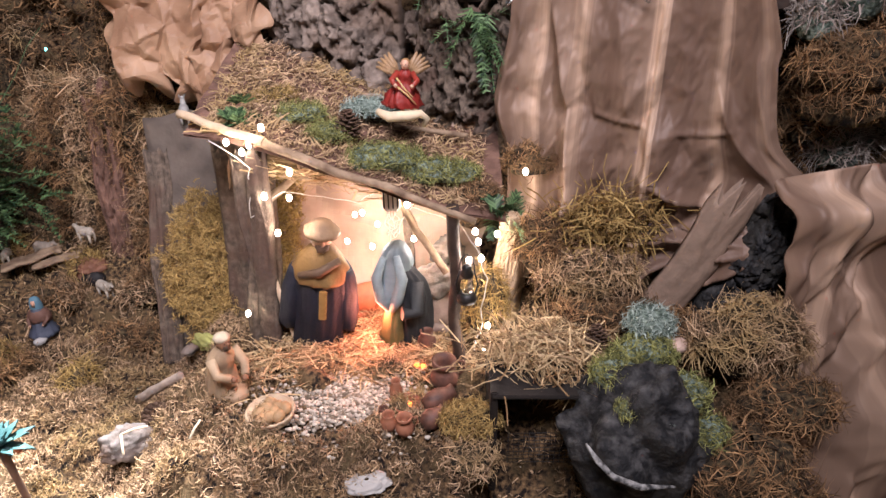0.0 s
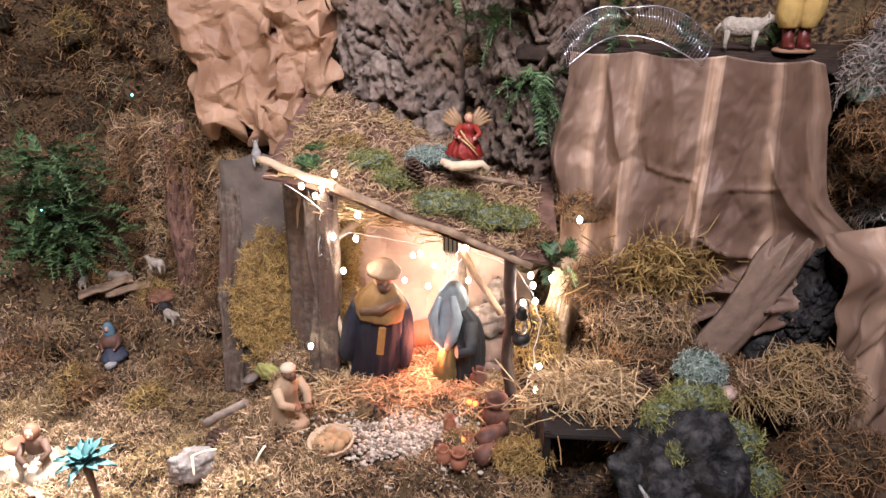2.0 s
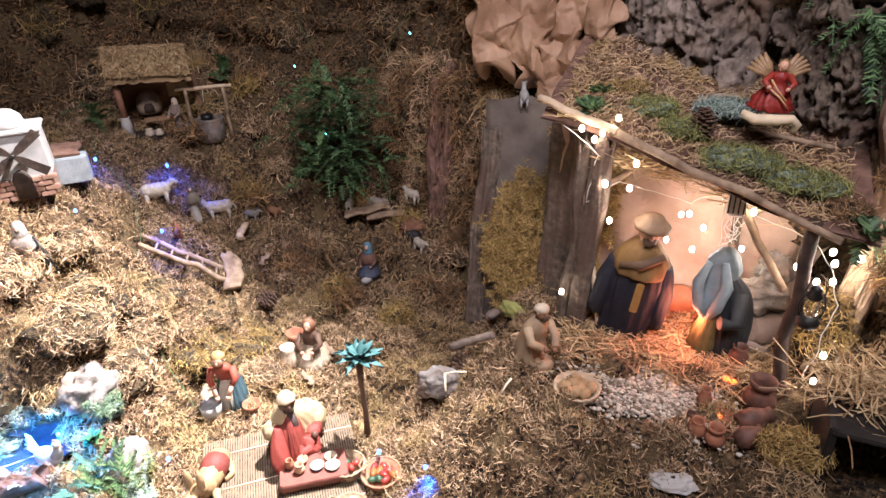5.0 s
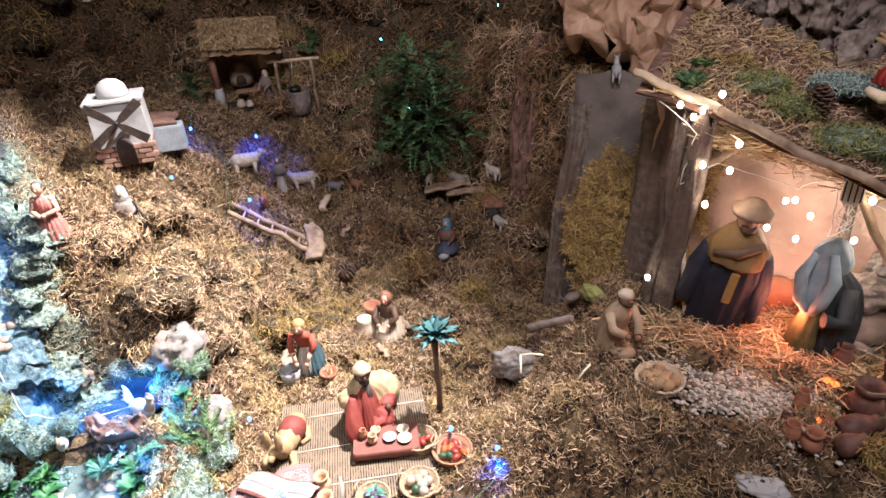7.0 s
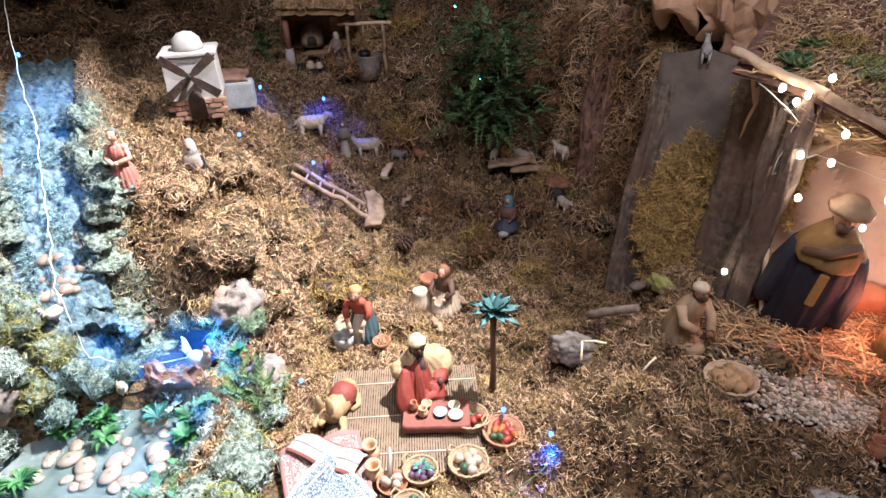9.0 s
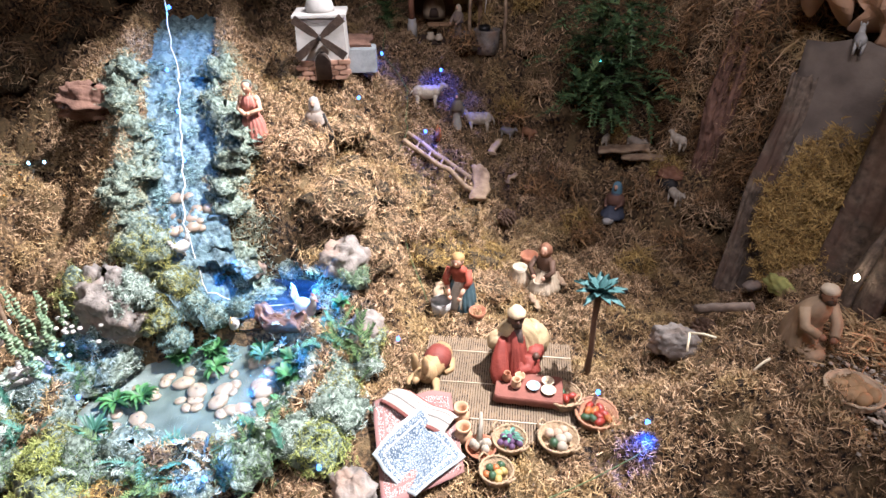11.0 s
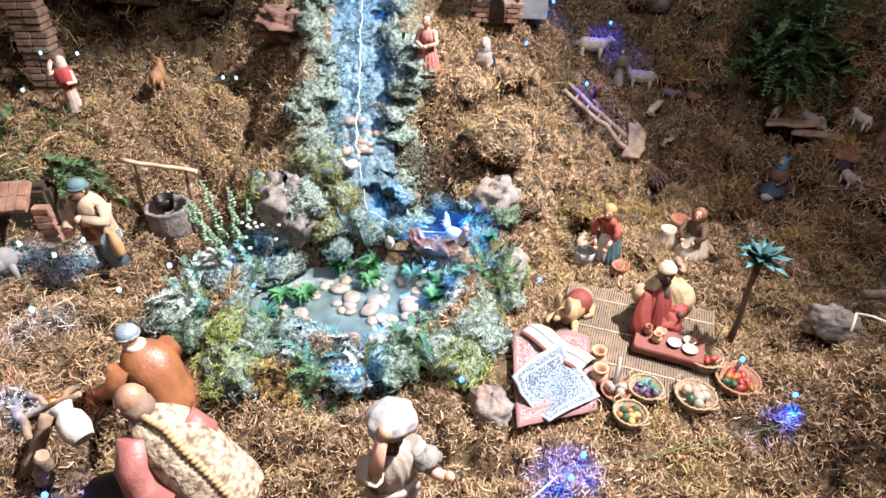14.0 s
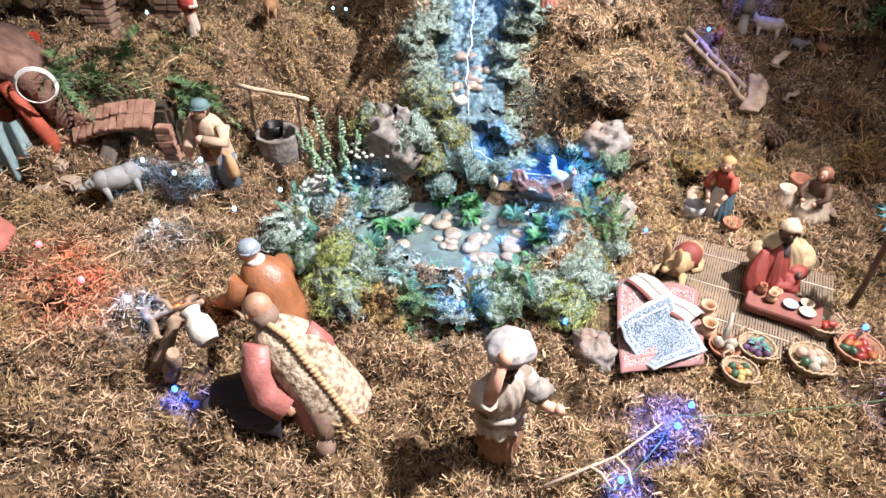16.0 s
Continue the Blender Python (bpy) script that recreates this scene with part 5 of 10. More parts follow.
for i, (x, y, z, rad, m, lab) in enumerate(((-1.40, 0.185, 0.27, 0.05, MOSS_GREEN, "olive moss beside the stream"), (-1.34, 0.20, 0.21, 0.04, MOSS_GREEN, "olive moss beside the stream"),
                                            (-1.42, 0.06, 0.22, 0.045, MOSS_GREEN, "olive moss on the pond rock"), (-1.33, 0.115, 0.235, 0.040, MOSS_GREY, "grey moss on the pond rock"), (-1.36, 0.055, 0.16, 0.040, MOSS_GREY, "grey moss under the pond rock"), (-1.32, 0.15, 0.18, 0.040, MOSS_GREEN, "olive moss beside the pond rock"),
                                            (-1.06, -0.135, 0.10, 0.055, LIME, "lime-green moss bush at the pond's foot"), (-1.12, -0.12, 0.14, 0.028, LIME, "lime-green moss bush at the pond's foot"),
                                            (-0.865, 0.235, 0.10, 0.042, LIME, "lime-green moss bush at the pond's foot"), (-0.985, -0.07, 0.10, 0.038, LICHEN, "golden moss bush at the pond's foot"),
                                            (-1.17, 0.52, 0.17, 0.03, LEAF_PALE, "pale lichen tuft on the bank"))):
    clump("moss_bush", (x, y, z), (rad * 1.15, rad, rad), 2600, 0.008, 0.0014, m, lab, "moss", 440 + i, 1.0, 0.9, 0.95)

for i, (x, y, up, q) in enumerate(((-1.335, 0.235, 0.0, 0.032), (-1.30, 0.215, 0.0, 0.036), (-1.275, 0.25, 0.0, 0.034), (-1.33, 0.275, 0.0, 0.032), (-1.30, 0.285, 0.0, 0.03), (-1.265, 0.205, 0.01, 0.036), (-1.35, 0.20, 0.0, 0.036), (-1.32, 0.18, 0.0, 0.035),
                                   (-1.24, 0.24, 0.01, 0.034), (-1.365, 0.325, -0.01, 0.03), (-1.385, 0.36, -0.02, 0.03), (-1.33, 0.455, -0.01, 0.028), (-1.23, 0.485, 0.0, 0.03), (-1.29, 0.165, 0.0, 0.035), (-1.25, 0.29, 0.03, 0.022))):
    z = gz(x, y) + up
    clump("wet_rock", (x, y, z), (q * 1.1, q, q), 1300, 0.0065, 0.0014, WET_MOSS if x > -1.37 and y < 0.4 else MOSS_GREY, "wet mossy rock lit blue under the waterfall", "rock", 470 + i, 0.7, 1.0, 0.6, "wet rocks under the waterfall")

# moss along the stream banks
n = 22000
t = r.uniform(0, len(STREAM) - 2.2, n)
i0 = t.astype(int)
P = np.array(STREAM)
mid = P[i0] + (t - i0)[:, None] * (P[i0 + 1] - P[i0])
dirv = P[i0 + 1] - P[i0]
perp = np.stack([-dirv[:, 1], dirv[:, 0]], -1)
perp /= np.linalg.norm(perp, axis=1, keepdims=True)
off = r.choice([-1, 1], n) * (r.normal(0.112, 0.022, n) + 0.022 * np.sin(t * 5.3 + 1.0) + 0.012 * np.sin(t * 13.1))
bx, by = mid[:, 0] + perp[:, 0] * off, mid[:, 1] + perp[:, 1] * off
keep = np.abs(off) > 0.070
bx, by = bx[keep], by[keep]
bank = strands("moss", np.stack([bx, by, ground_height(bx, by)], -1), ground_normal(bx, by), 0.011, 0.0018, BANK_MOSS, 1.0, 1.3, 2, 9)
tagged(bank, "grey-green moss along the banks of the stream", "moss", kind="stuff")
for i in range(54):
    t = 0.10 + 4.3 * (i // 2 + 0.6 * math.sin(i * 7.7)) / 27 % 4.3
    a, b = Vector(STREAM[int(t)]), Vector(STREAM[int(t) + 1])
    p = a.lerp(b, t - int(t))
    d = Vector((-(b - a).y, (b - a).x, 0)).normalized() * (0.104 + 0.022 * math.sin(i * 2.9)) * (-1 if i % 2 else 1)
    q = 0.026 + 0.014 * math.sin(i * 4.7)
    clump("bank_stone", (p.x + d.x, p.y + d.y, gz(p.x + d.x, p.y + d.y) + 0.002), (q * (1.3 + 0.4 * math.sin(i * 1.3)), q * 1.1, q * 0.8), 420, 0.006, 0.0014, BANK_MOSS, "sage-green mossy stone edging the stream", "stone", 1500 + i, 0.8, 1.0, 1.1, "stones along the stream")
n = 9000
t = r.uniform(0, len(STREAM) - 2.2, n)
i0 = t.astype(int)
mid = P[i0] + (t - i0)[:, None] * (P[i0 + 1] - P[i0])
perp = np.stack([-(P[i0 + 1] - P[i0])[:, 1], (P[i0 + 1] - P[i0])[:, 0]], -1)
perp /= np.linalg.norm(perp, axis=1, keepdims=True)
off = r.uniform(-0.08, 0.08, n)
bx, by = mid[:, 0] + perp[:, 0] * off, mid[:, 1] + perp[:, 1] * off
keep = (vnoise(bx, by, 26, 31) > 0.46) & ((off > 0.03) | (vnoise(bx, by, 14, 33) > 0.5))
bx, by, bz = bx[keep], by[keep], mid[keep, 2] + 0.022
wet = strands("moss", np.stack([bx, by, bz], -1), np.tile([0.0, 0, 1], (len(bx), 1)), 0.010, 0.0018, WET_MOSS, 1.0, 1.3, 2, 19)
tagged(wet, "wet teal moss growing in the stream bed", "moss", kind="stuff")
# stones lying in the stream and in the pond
for i in range(24):
    t = r.uniform(0.9, 2.3) if i < 16 else r.uniform(0.1, 4.6)
    a, b = Vector(STREAM[int(t)]), Vector(STREAM[int(t) + 1])
    p = a.lerp(b, t - int(t))
    q = r.uniform(0.009, 0.018)
    d = Vector((-(b - a).y, (b - a).x, 0)).normalized() * r.uniform(-0.06, 0.06)
    stone("pebble", (p.x + d.x, p.y + d.y, p.z + q * 0.4), (q * 1.3, q, q * 0.7), PEBBLE if i < 18 else WET_BED, "rounded pebble lying in the stream bed", 7.7 * i, 0.12, r.uniform(0, 180), "pebbles in the stream")
for i in range(62):
    a, k = r.uniform(0, 2 * math.pi), math.sqrt(r.uniform(0, 1)) * 0.92
    u, v = 0.205 * k * math.cos(a), 0.135 * k * math.sin(a)
    x, y = POND[0] + u * math.cos(turn) - v * math.sin(turn), POND[1] + u * math.sin(turn) + v * math.cos(turn)
    q = r.uniform(0.009, 0.020)
    stone("pebble", (x, y, 0.054 + q * 0.55), (q * 1.25, q, q * 0.6), PEBBLE, "pale rounded pebble in the pond", 5.1 * i + 3, 0.1, r.uniform(0, 180), "pebbles in the pond")
stone("pebble", (-1.09, -0.005, 0.085), (0.034, 0.028, 0.022), PEBBLE, "large pale pebble at the pond's edge", 88, 0.15, 20, "pebbles in the pond")

for i, (x, y, z, n, ln, w, m, lab) in enumerate((
        (-1.27, 0.16, 0.09, 26, 0.055, 0.016, LEAF, "bright green water plant"), (-1.24, 0.22, 0.09, 24, 0.055, 0.016, LEAF, "bright green water plant"),
        (-1.10, 0.325, 0.09, 34, 0.06, 0.018, LEAF, "broad-leaved green water plant"), (-1.07, 0.29, 0.09, 22, 0.05, 0.016, LEAF, "broad-leaved green water plant"),
        (-1.17, -0.035, 0.10, 20, 0.06, 0.018, LEAF_BLUE, "blue-green leafy plant"), (-1.06, 0.06, 0.085, 40, 0.05, 0.007, LEAF_BLUE, "spiky blue-green water plant"),
        (-1.16, 0.285, 0.09, 40, 0.055, 0.006, LEAF_BLUE, "spiky blue-green water plant"), (-1.13, 0.46, 0.15, 18, 0.04, 0.015, LEAF, "green leafy plant on the rim"),
        (-1.20, -0.07, 0.09, 14, 0.04, 0.013, LEAF_PALE, "pale leafy plant"))):
    leaves("water_plant", (x, y, z), int(n * 3.2), ln * 0.52, w * (0.42 if m is LEAF_BLUE else 0.78), m, lab + " in the pond", 500 + i, 0.8, 1.0, "", 0.5)
for i, (x, y, z, n, ln, m, lab, ndl) in enumerate((
        (-1.36, 0.02, 0.12, 6, 0.13, LEAF_DARK, "green feathery plant with white flowers", 0.014), (-1.31, -0.02, 0.10, 14, 0.07, LEAF_BLUE, "blue-green feathery plant at the pond", 0.012),
        (-1.02, 0.42, 0.11, 26, 0.075, LEAF_DARK, "dark feathery evergreen on the pond rim", 0.013), (-1.08, 0.40, 0.11, 16, 0.07, LEAF_BLUE, "blue-green feathery plant on the pond rim", 0.012),
        (-0.98, -0.02, 0.09, 26, 0.065, LEAF_DARK, "dark feathery evergreen at the pond's foot", 0.012), (-0.965, 0.06, 0.09, 16, 0.05, LEAF_BLUE, "blue-green feathery plant at the pond's foot", 0.011),
        (-1.35, -0.13, 0.09, 26, 0.085, MOSS_GREY, "dry grey-green grass tuft by the well", 0.014), (-1.27, -0.16, 0.09, 22, 0.07, MOSS_GREY, "dry grey-green grass tuft by the well", 0.014),
        (-1.36, -0.005, 0.11, 12, 0.10, LEAF_DARK, "dark feathery stems above the pond", 0.012), (-0.91, 0.30, 0.10, 16, 0.045, LEAF_BLUE, "blue-green feathery plant on the pond rim", 0.011))):
    sprigs("feathery_plant", (x, y, z), n, ln, m, lab, 520 + i, ndl, 0.0018, (0, 0, 1), 0.75, 0.35, 16)


for i in range(22):
    a = 2 * math.pi * i / 22 + 0.2 * r.normal()
    k = 1.32 + 0.16 * r.normal()
    u, v = 0.205 * k * math.cos(a), 0.135 * k * 1.08 * math.sin(a)
    x, y = POND[0] + u * math.cos(turn) - v * math.sin(turn), POND[1] + u * math.sin(turn) + v * math.cos(turn)
    if oval(x, y, POOL, 0.125, 0.085, 1.05) < 1.05:
        continue
    m, lab = ((LEAF_BLUE, "blue-green feathery tuft on the pond rim"), (LEAF_DARK, "dark green feathery tuft on the pond rim"), (MOSS_GREY, "grey feathery tuft on the pond rim"))[i % 3]
    sprigs("feathery_plant", (x, y, 0.105), 16, 0.055, m, lab, 560 + i, 0.011, 0.0018, (0, 0, 1), 0.9, 0.4, 14)
for i, (x, y) in enumerate(((-1.19, 0.30), (-1.20, 0.20), (-1.05, 0.34), (-1.22, 0.06), (-1.01, 0.25), (-1.14, 0.36), (-1.24, 0.02))):
    leaves("water_plant", (x, y, 0.088), 40, 0.028, 0.011, LEAF, "small leafy green plant at the pond's edge", 590 + i)
s = slab(BARK_RED, 0.040, 0.115, 0.022, 12.4, 14, 30, 0.25)
tagged(s.done("driftwood", m=pose(-1.235, 0.318, 0.120, -78, 12, -64)), "brown split driftwood bridging pool and pond", "log")


def tall_fern(x, y, z, h, seed, lean):
    """An upright stem with paired round leaflets."""
    r = np.random.default_rng(seed)
    s = Shape().use(LEAF_PALE)
    top = Vector((lean[0], lean[1], h))
    pts = [Vector((0, 0, 0)).lerp(top, k / 6) + Vector((0.006 * math.sin(k), 0, 0)) for k in range(7)]
    s.tube(pts, [0.002] * 7, 5)
    for k in range(3, 22):
        p = top * (k / 22)
        for sg in (-1, 1):
            a = sg * 1.3 + 0.4 * math.sin(k)
            s.ball(p + Vector((math.cos(a + 1.2) * 0.011, math.sin(a + 1.2) * 0.011, 0.002)), 0.0105 * (1.15 - k / 30), 6, (1, 1, 0.3))
    return tagged(s.done("fern", m=pose(x, y, z)), "tall pale green stem with round leaflets above the pond", "plant", "tall stems by the pond")


for i, (x, y, h, lx, ly) in enumerate(((-1.43, -0.045, 0.20, -0.01, -0.02), (-1.41, -0.03, 0.19, 0.01, 0.01), (-1.40, -0.01, 0.16, 0.02, 0.02), (-1.44, -0.06, 0.15, 0.0, -0.05), (-1.39, 0.0, 0.14, 0.01, 0.03), (-1.37, -0.03, 0.17, 0.02, 0.0), (-1.42, -0.07, 0.18, 0.02, -0.03), (-1.36, -0.06, 0.13, 0.03, -0.02))):
    tall_fern(x, y, 0.085, h, 600 + i, (lx, ly))
s = Shape().use(WHITE)
for _ in range(26):
    s.ball((-1.34 + r.normal() * 0.03, 0.0 + r.normal() * 0.035, 0.20 + r.normal() * 0.018), 0.0055, 6, (1, 1, 0.6))
tagged(s.done("flowers"), "small white blossoms above the pond", "flowers", kind="stuff")


# ---- the tree by the cliff, evergreen sprigs ----
def hanging_tree(x, y, z):
    t = thing("tree", pose(x, y, z), "small dark tree with hanging green fronds", "tree")
    s = Shape().use(DARK_WOOD)
    s.tube([(0, 0, -0.03), (0.01, 0.005, 0.08), (-0.005, 0.02, 0.18), (0.01, 0.03, 0.30)], [0.028, 0.022, 0.018, 0.010], 8)
    for a, h in ((0.5, 0.14), (2.2, 0.18), (3.9, 0.2), (5.3, 0.24), (1.2, 0.27)):
        s.tube([(0, 0.01, h), (0.05 * math.cos(a), 0.05 * math.sin(a), h + 0.05), (0.10 * math.cos(a), 0.10 * math.sin(a), h + 0.07)], [0.009, 0.006, 0.003], 6)
    part("trunk", s, t, "dark crooked trunk")
    r = np.random.default_rng(91)
    pieces = []
    for _ in range(330):
        a, h, q = r.uniform(0, 2 * math.pi), r.uniform(0.10, 0.42), r.uniform(0.02, 0.135)
        q *= 0.55 + 0.9 * abs(noise.noise(Vector((2.2 * math.cos(a), 2.2 * math.sin(a), h * 9)))) + (0.5 if r.uniform() < 0.12 else 0)
        st = (q * math.cos(a), q * math.sin(a), h)
        pieces.append(sprig_piece(st, (math.cos(a) + 0.7 * r.normal(), math.sin(a) + 0.7 * r.normal(), r.uniform(-0.3, 1.1)), r.uniform(0.04, 0.095), r, 0.020, 0.0036, 11, 0.45))
    ob = mesh_of("crown", pieces, LEAF_DARK)
    ob.parent = t
    return t


hanging_tree(-1.20, 1.47, 0.20)
for i, (c, n, ln, aim, lab, fan) in enumerate((((0.0, 1.31, 0.93), 16, 0.13, (-0.3, -0.5, 0.1), "green fir sprig lying on the bark rocks", 0.5), ((0.07, 1.24, 0.83), 14, 0.11, (0.1, -0.5, -0.5), "green fir sprig hanging down the bark rock", 0.5),
                                               ((-0.13, 1.38, 1.04), 14, 0.10, (0.0, -0.5, 0.3), "green fir sprig on top of the bark rock", 0.6), ((0.32, 1.18, 0.90), 10, 0.07, (0, -0.3, 0.3), "green fir sprig on the cloth ledge", 0.7),
                                               ((0.46, 1.16, 0.90), 10, 0.06, (0, -0.3, 0.4), "green fir sprig on the cloth ledge", 0.7), ((0.20, 1.22, 0.94), 10, 0.08, (0, -0.3, 0.3), "green fir sprig beside the wire ornament", 0.7),
                                               ((-0.36, 1.10, 0.69), 14, 0.025, (0, 0, 1), "tiny green fir tuft on the roof beam", 0.8), ((0.10, 0.99, 0.565), 16, 0.04, (0.3, -0.4, -0.1), "dark green fir tuft at the roof corner", 0.7),
                                               ((-1.88, -0.30, 0.28), 14, 0.11, (0.5, 0.1, 0.4), "dark palm frond over the brick ruin", 0.6), ((-1.82, -0.50, 0.25), 16, 0.11, (0.5, 0.2, 0.5), "dark palm frond over the brick ruin", 0.6),
                                               ((-1.70, -0.33, 0.24), 10, 0.07, (0.4, 0.2, 0.2), "green palm frond over the brick ruin", 0.7), ((-1.86, -0.42, 0.30), 22, 0.13, (0.5, 0.0, 0.3), "dark palm fronds hanging over the brick ruin", 0.7), ((-1.80, -0.58, 0.30), 18, 0.12, (0.5, 0.1, -0.1), "dark palm fronds beside the stone house", 0.6), ((-1.74, -0.28, 0.22), 16, 0.10, (0.5, 0.1, 0.1), "green palm frond beside the ruin", 0.6), ((-1.78, 1.12, 0.55), 14, 0.08, (0.3, -0.3, 0.5), "dark palm fronds beside the hut", 0.6),
                                               ((-1.58, 1.45, 0.62), 10, 0.07, (0.1, -0.2, 1.0), "dark broad fronds behind the well", 0.35))):
    sprigs("fir_sprig", c, n, ln, LEAF_DARK, lab, 700 + i, 0.022, 0.0022, aim, fan, 0.4, 18, "sprig", 0.012)

# ---- figurines and animals: one mesh each ----
def limb(s, pts, r0, r1, mt):
    s.use(mt)
    n = len(pts)
    s.tube(pts, [r0 + (r1 - r0) * i / (n - 1) for i in range(n)], 8)


def figurine(m, h, robe, cape, hood, skin, label, stance="stand", arms="front", hat=None, sash=None, folds=0.06, bare_head=False, group=""):
    """A robed figurine, its face towards -y, one mesh."""
    s = Shape()
    if stance == "stand":
        rings, sh, hd, lean = [(0, 0, 0, 0.14, 0.115), (0, 0, 0.03, 0.138, 0.11), (0, 0, 0.25, 0.12, 0.10), (0, 0, 0.46, 0.105, 0.088), (0, 0, 0.62, 0.125, 0.092), (0, 0, 0.72, 0.125, 0.088), (0, 0, 0.79, 0.075, 0.062), (0, 0, 0.83, 0.035, 0.035)], 0.74 * h, 0.90 * h, 0.0
    elif stance == "kneel":
        rings, sh, hd, lean = [(0, 0.06, 0, 0.28, 0.32), (0, 0.06, 0.06, 0.28, 0.32), (0, 0.05, 0.25, 0.23, 0.26), (0, 0.02, 0.42, 0.18, 0.19), (0, -0.02, 0.60, 0.19, 0.17), (0, -0.04, 0.70, 0.17, 0.14), (0, -0.06, 0.82, 0.05, 0.05)], 0.68 * h, 0.88 * h, -0.07 * h
    else:
        rings, sh, hd, lean = [(0, 0, 0, 0.30, 0.31), (0, -0.02, 0.08, 0.32, 0.33), (0, 0, 0.20, 0.27, 0.26), (0, 0, 0.38, 0.21, 0.19), (0, 0, 0.58, 0.20, 0.17), (0, 0, 0.70, 0.13, 0.11), (0, 0, 0.80, 0.05, 0.05)], 0.62 * h, 0.87 * h, 0.0
    body(s, robe, [tuple(q * h for q in ring) for ring in rings], folds * 1.3, 7, 40, h * 90)
    k = 1.0 if stance == "stand" else 1.45
    if cape and cape is not robe:
        s.use(cape).lathe([(0.155 * h * k, sh - 0.24 * h), (0.16 * h * k, sh - 0.15 * h), (0.15 * h * k, sh - 0.02 * h), (0.11 * h * k, sh + 0.05 * h), (0.055 * h * k, sh + 0.10 * h)], 26, (0, lean * 0.6 + 0.012 * h, 0), 1.1, 0.9, folds, 6, True)
    s.use(skin).tube([(0, lean, sh + 0.02 * h), (0, lean, hd - 0.03 * h)], 0.035 * h * k, 8)
    head(s, (0, lean, hd), 0.064 * h * k, skin, C(0.08, 0.05, 0.03) if folds > 0.055 and not sash else None)
    if hood:
        s.use(hood)
        if bare_head:
            s.ball((0, lean + 0.012 * h * k, hd + 0.022 * h * k), 0.070 * h * k, 12, (0.95, 0.98, 0.95))
        else:
            s.lathe([(0.10 * h * k, -0.17 * h * k), (0.095 * h * k, -0.07 * h * k), (0.083 * h * k, 0.02 * h * k), (0.062 * h * k, 0.075 * h * k), (0.02 * h * k, 0.10 * h * k)], 18, (0, lean + 0.026 * h * k, hd), 1, 0.95, 0.05, 7)
    if hat:
        s.use(hat).lathe([(0.055 * h * k, 0.05 * h * k), (0.105 * h * k, 0.055 * h * k), (0.10 * h * k, 0.08 * h * k), (0.06 * h * k, 0.11 * h * k), (0.02 * h * k, 0.125 * h * k)], 18, (0, lean, hd))
    w = 0.12 * h * (1.0 if stance == "stand" else 1.35)
    for sg in (-1, 1):
        a = (sg * w, lean * 0.7, sh)
        if arms == "front":
            e, hnd = (sg * w * 1.25, lean - 0.07 * h, sh - 0.20 * h), (sg * 0.035 * h, lean - 0.20 * h, sh - 0.17 * h)
        elif arms == "down":
            e, hnd = (sg * w * 1.3, lean, sh - 0.2 * h), (sg * w * 1.2, lean - 0.06 * h, sh - 0.36 * h)
        elif arms == "up" and sg < 0:
            e, hnd = (sg * w * 1.6, lean - 0.12 * h, sh - 0.02 * h), (sg * 0.09 * h, lean - 0.10 * h, hd + 0.04 * h)
        elif arms == "up":
            e, hnd = (sg * w * 1.4, lean - 0.02 * h, sh - 0.2 * h), (sg * w * 1.2, lean - 0.2 * h, sh - 0.16 * h)
        else:
            e, hnd = (sg * w * 1.35, lean - 0.10 * h, sh - 0.17 * h), (sg * w * 0.9, lean - 0.24 * h, sh - 0.24 * h)
        limb(s, [a, e, hnd], 0.048 * h, 0.036 * h, robe if stance == "stand" and sash else (cape or robe))
        s.use(skin).ball(hnd, 0.030 * h, 8)
    if sash:
        s.use(sash).lathe([(0.116 * h * k, sh - 0.30 * h), (0.12 * h * k, sh - 0.28 * h), (0.116 * h * k, sh - 0.26 * h)], 20, (0, lean * 0.5, 0), 1.1, 0.95, 0, 1, False)
        s.tube([(0.02 * h, lean - 0.12 * h * k, sh - 0.28 * h), (0.02 * h, lean - 0.145 * h * k, sh - 0.40 * h), (0.02 * h, lean - 0.15 * h * k, sh - 0.5 * h)], 0.016 * h, 6)
    ob = s.done("figurine", m=m)
    return tagged(ob, label, "figurine", group)


def body(s, material, rings, folds=0.06, count=9, seg=44, seed=0.0, sharp=True):
    """Cloth wrapped round rings (x, y, z, rx, ry) from the bottom up, pleated most at the hem."""
    s.use(material)
    n, rows = len(rings) - 1, []
    steps = 4 * n
    for j in range(steps + 1):
        t = j / 4
        i = min(int(t), n - 1)
        f = t - i
        p0, p1, p2, p3 = (rings[max(0, min(n, i + k))] for k in (-1, 0, 1, 2))
        q = [0.5 * (2 * b + (c - a) * f + (2 * a - 5 * b + 4 * c - d) * f * f + (3 * b - a - 3 * c + d) * f ** 3) for a, b, c, d in zip(p0, p1, p2, p3)]
        k = j / steps
        row = []
        for m in range(seg):
            a = 2 * math.pi * m / seg
            w = noise.noise(Vector((math.cos(a) * 1.3, math.sin(a) * 1.3, seed + k)))
            pleat = math.sin(a * count + 3.5 * w + 2.0 * k + seed)
            pleat = 1 - 2 * abs(pleat) ** 0.7 if sharp else pleat
            g = 1 + folds * (1 - 0.75 * k) * pleat + folds * 0.9 * w
            row.append((q[0] + max(0.001, q[3]) * g * math.cos(a), q[1] + max(0.001, q[4]) * g * math.sin(a), q[2]))
        rows.append(row)
    s._faces(rows, True)
    return s


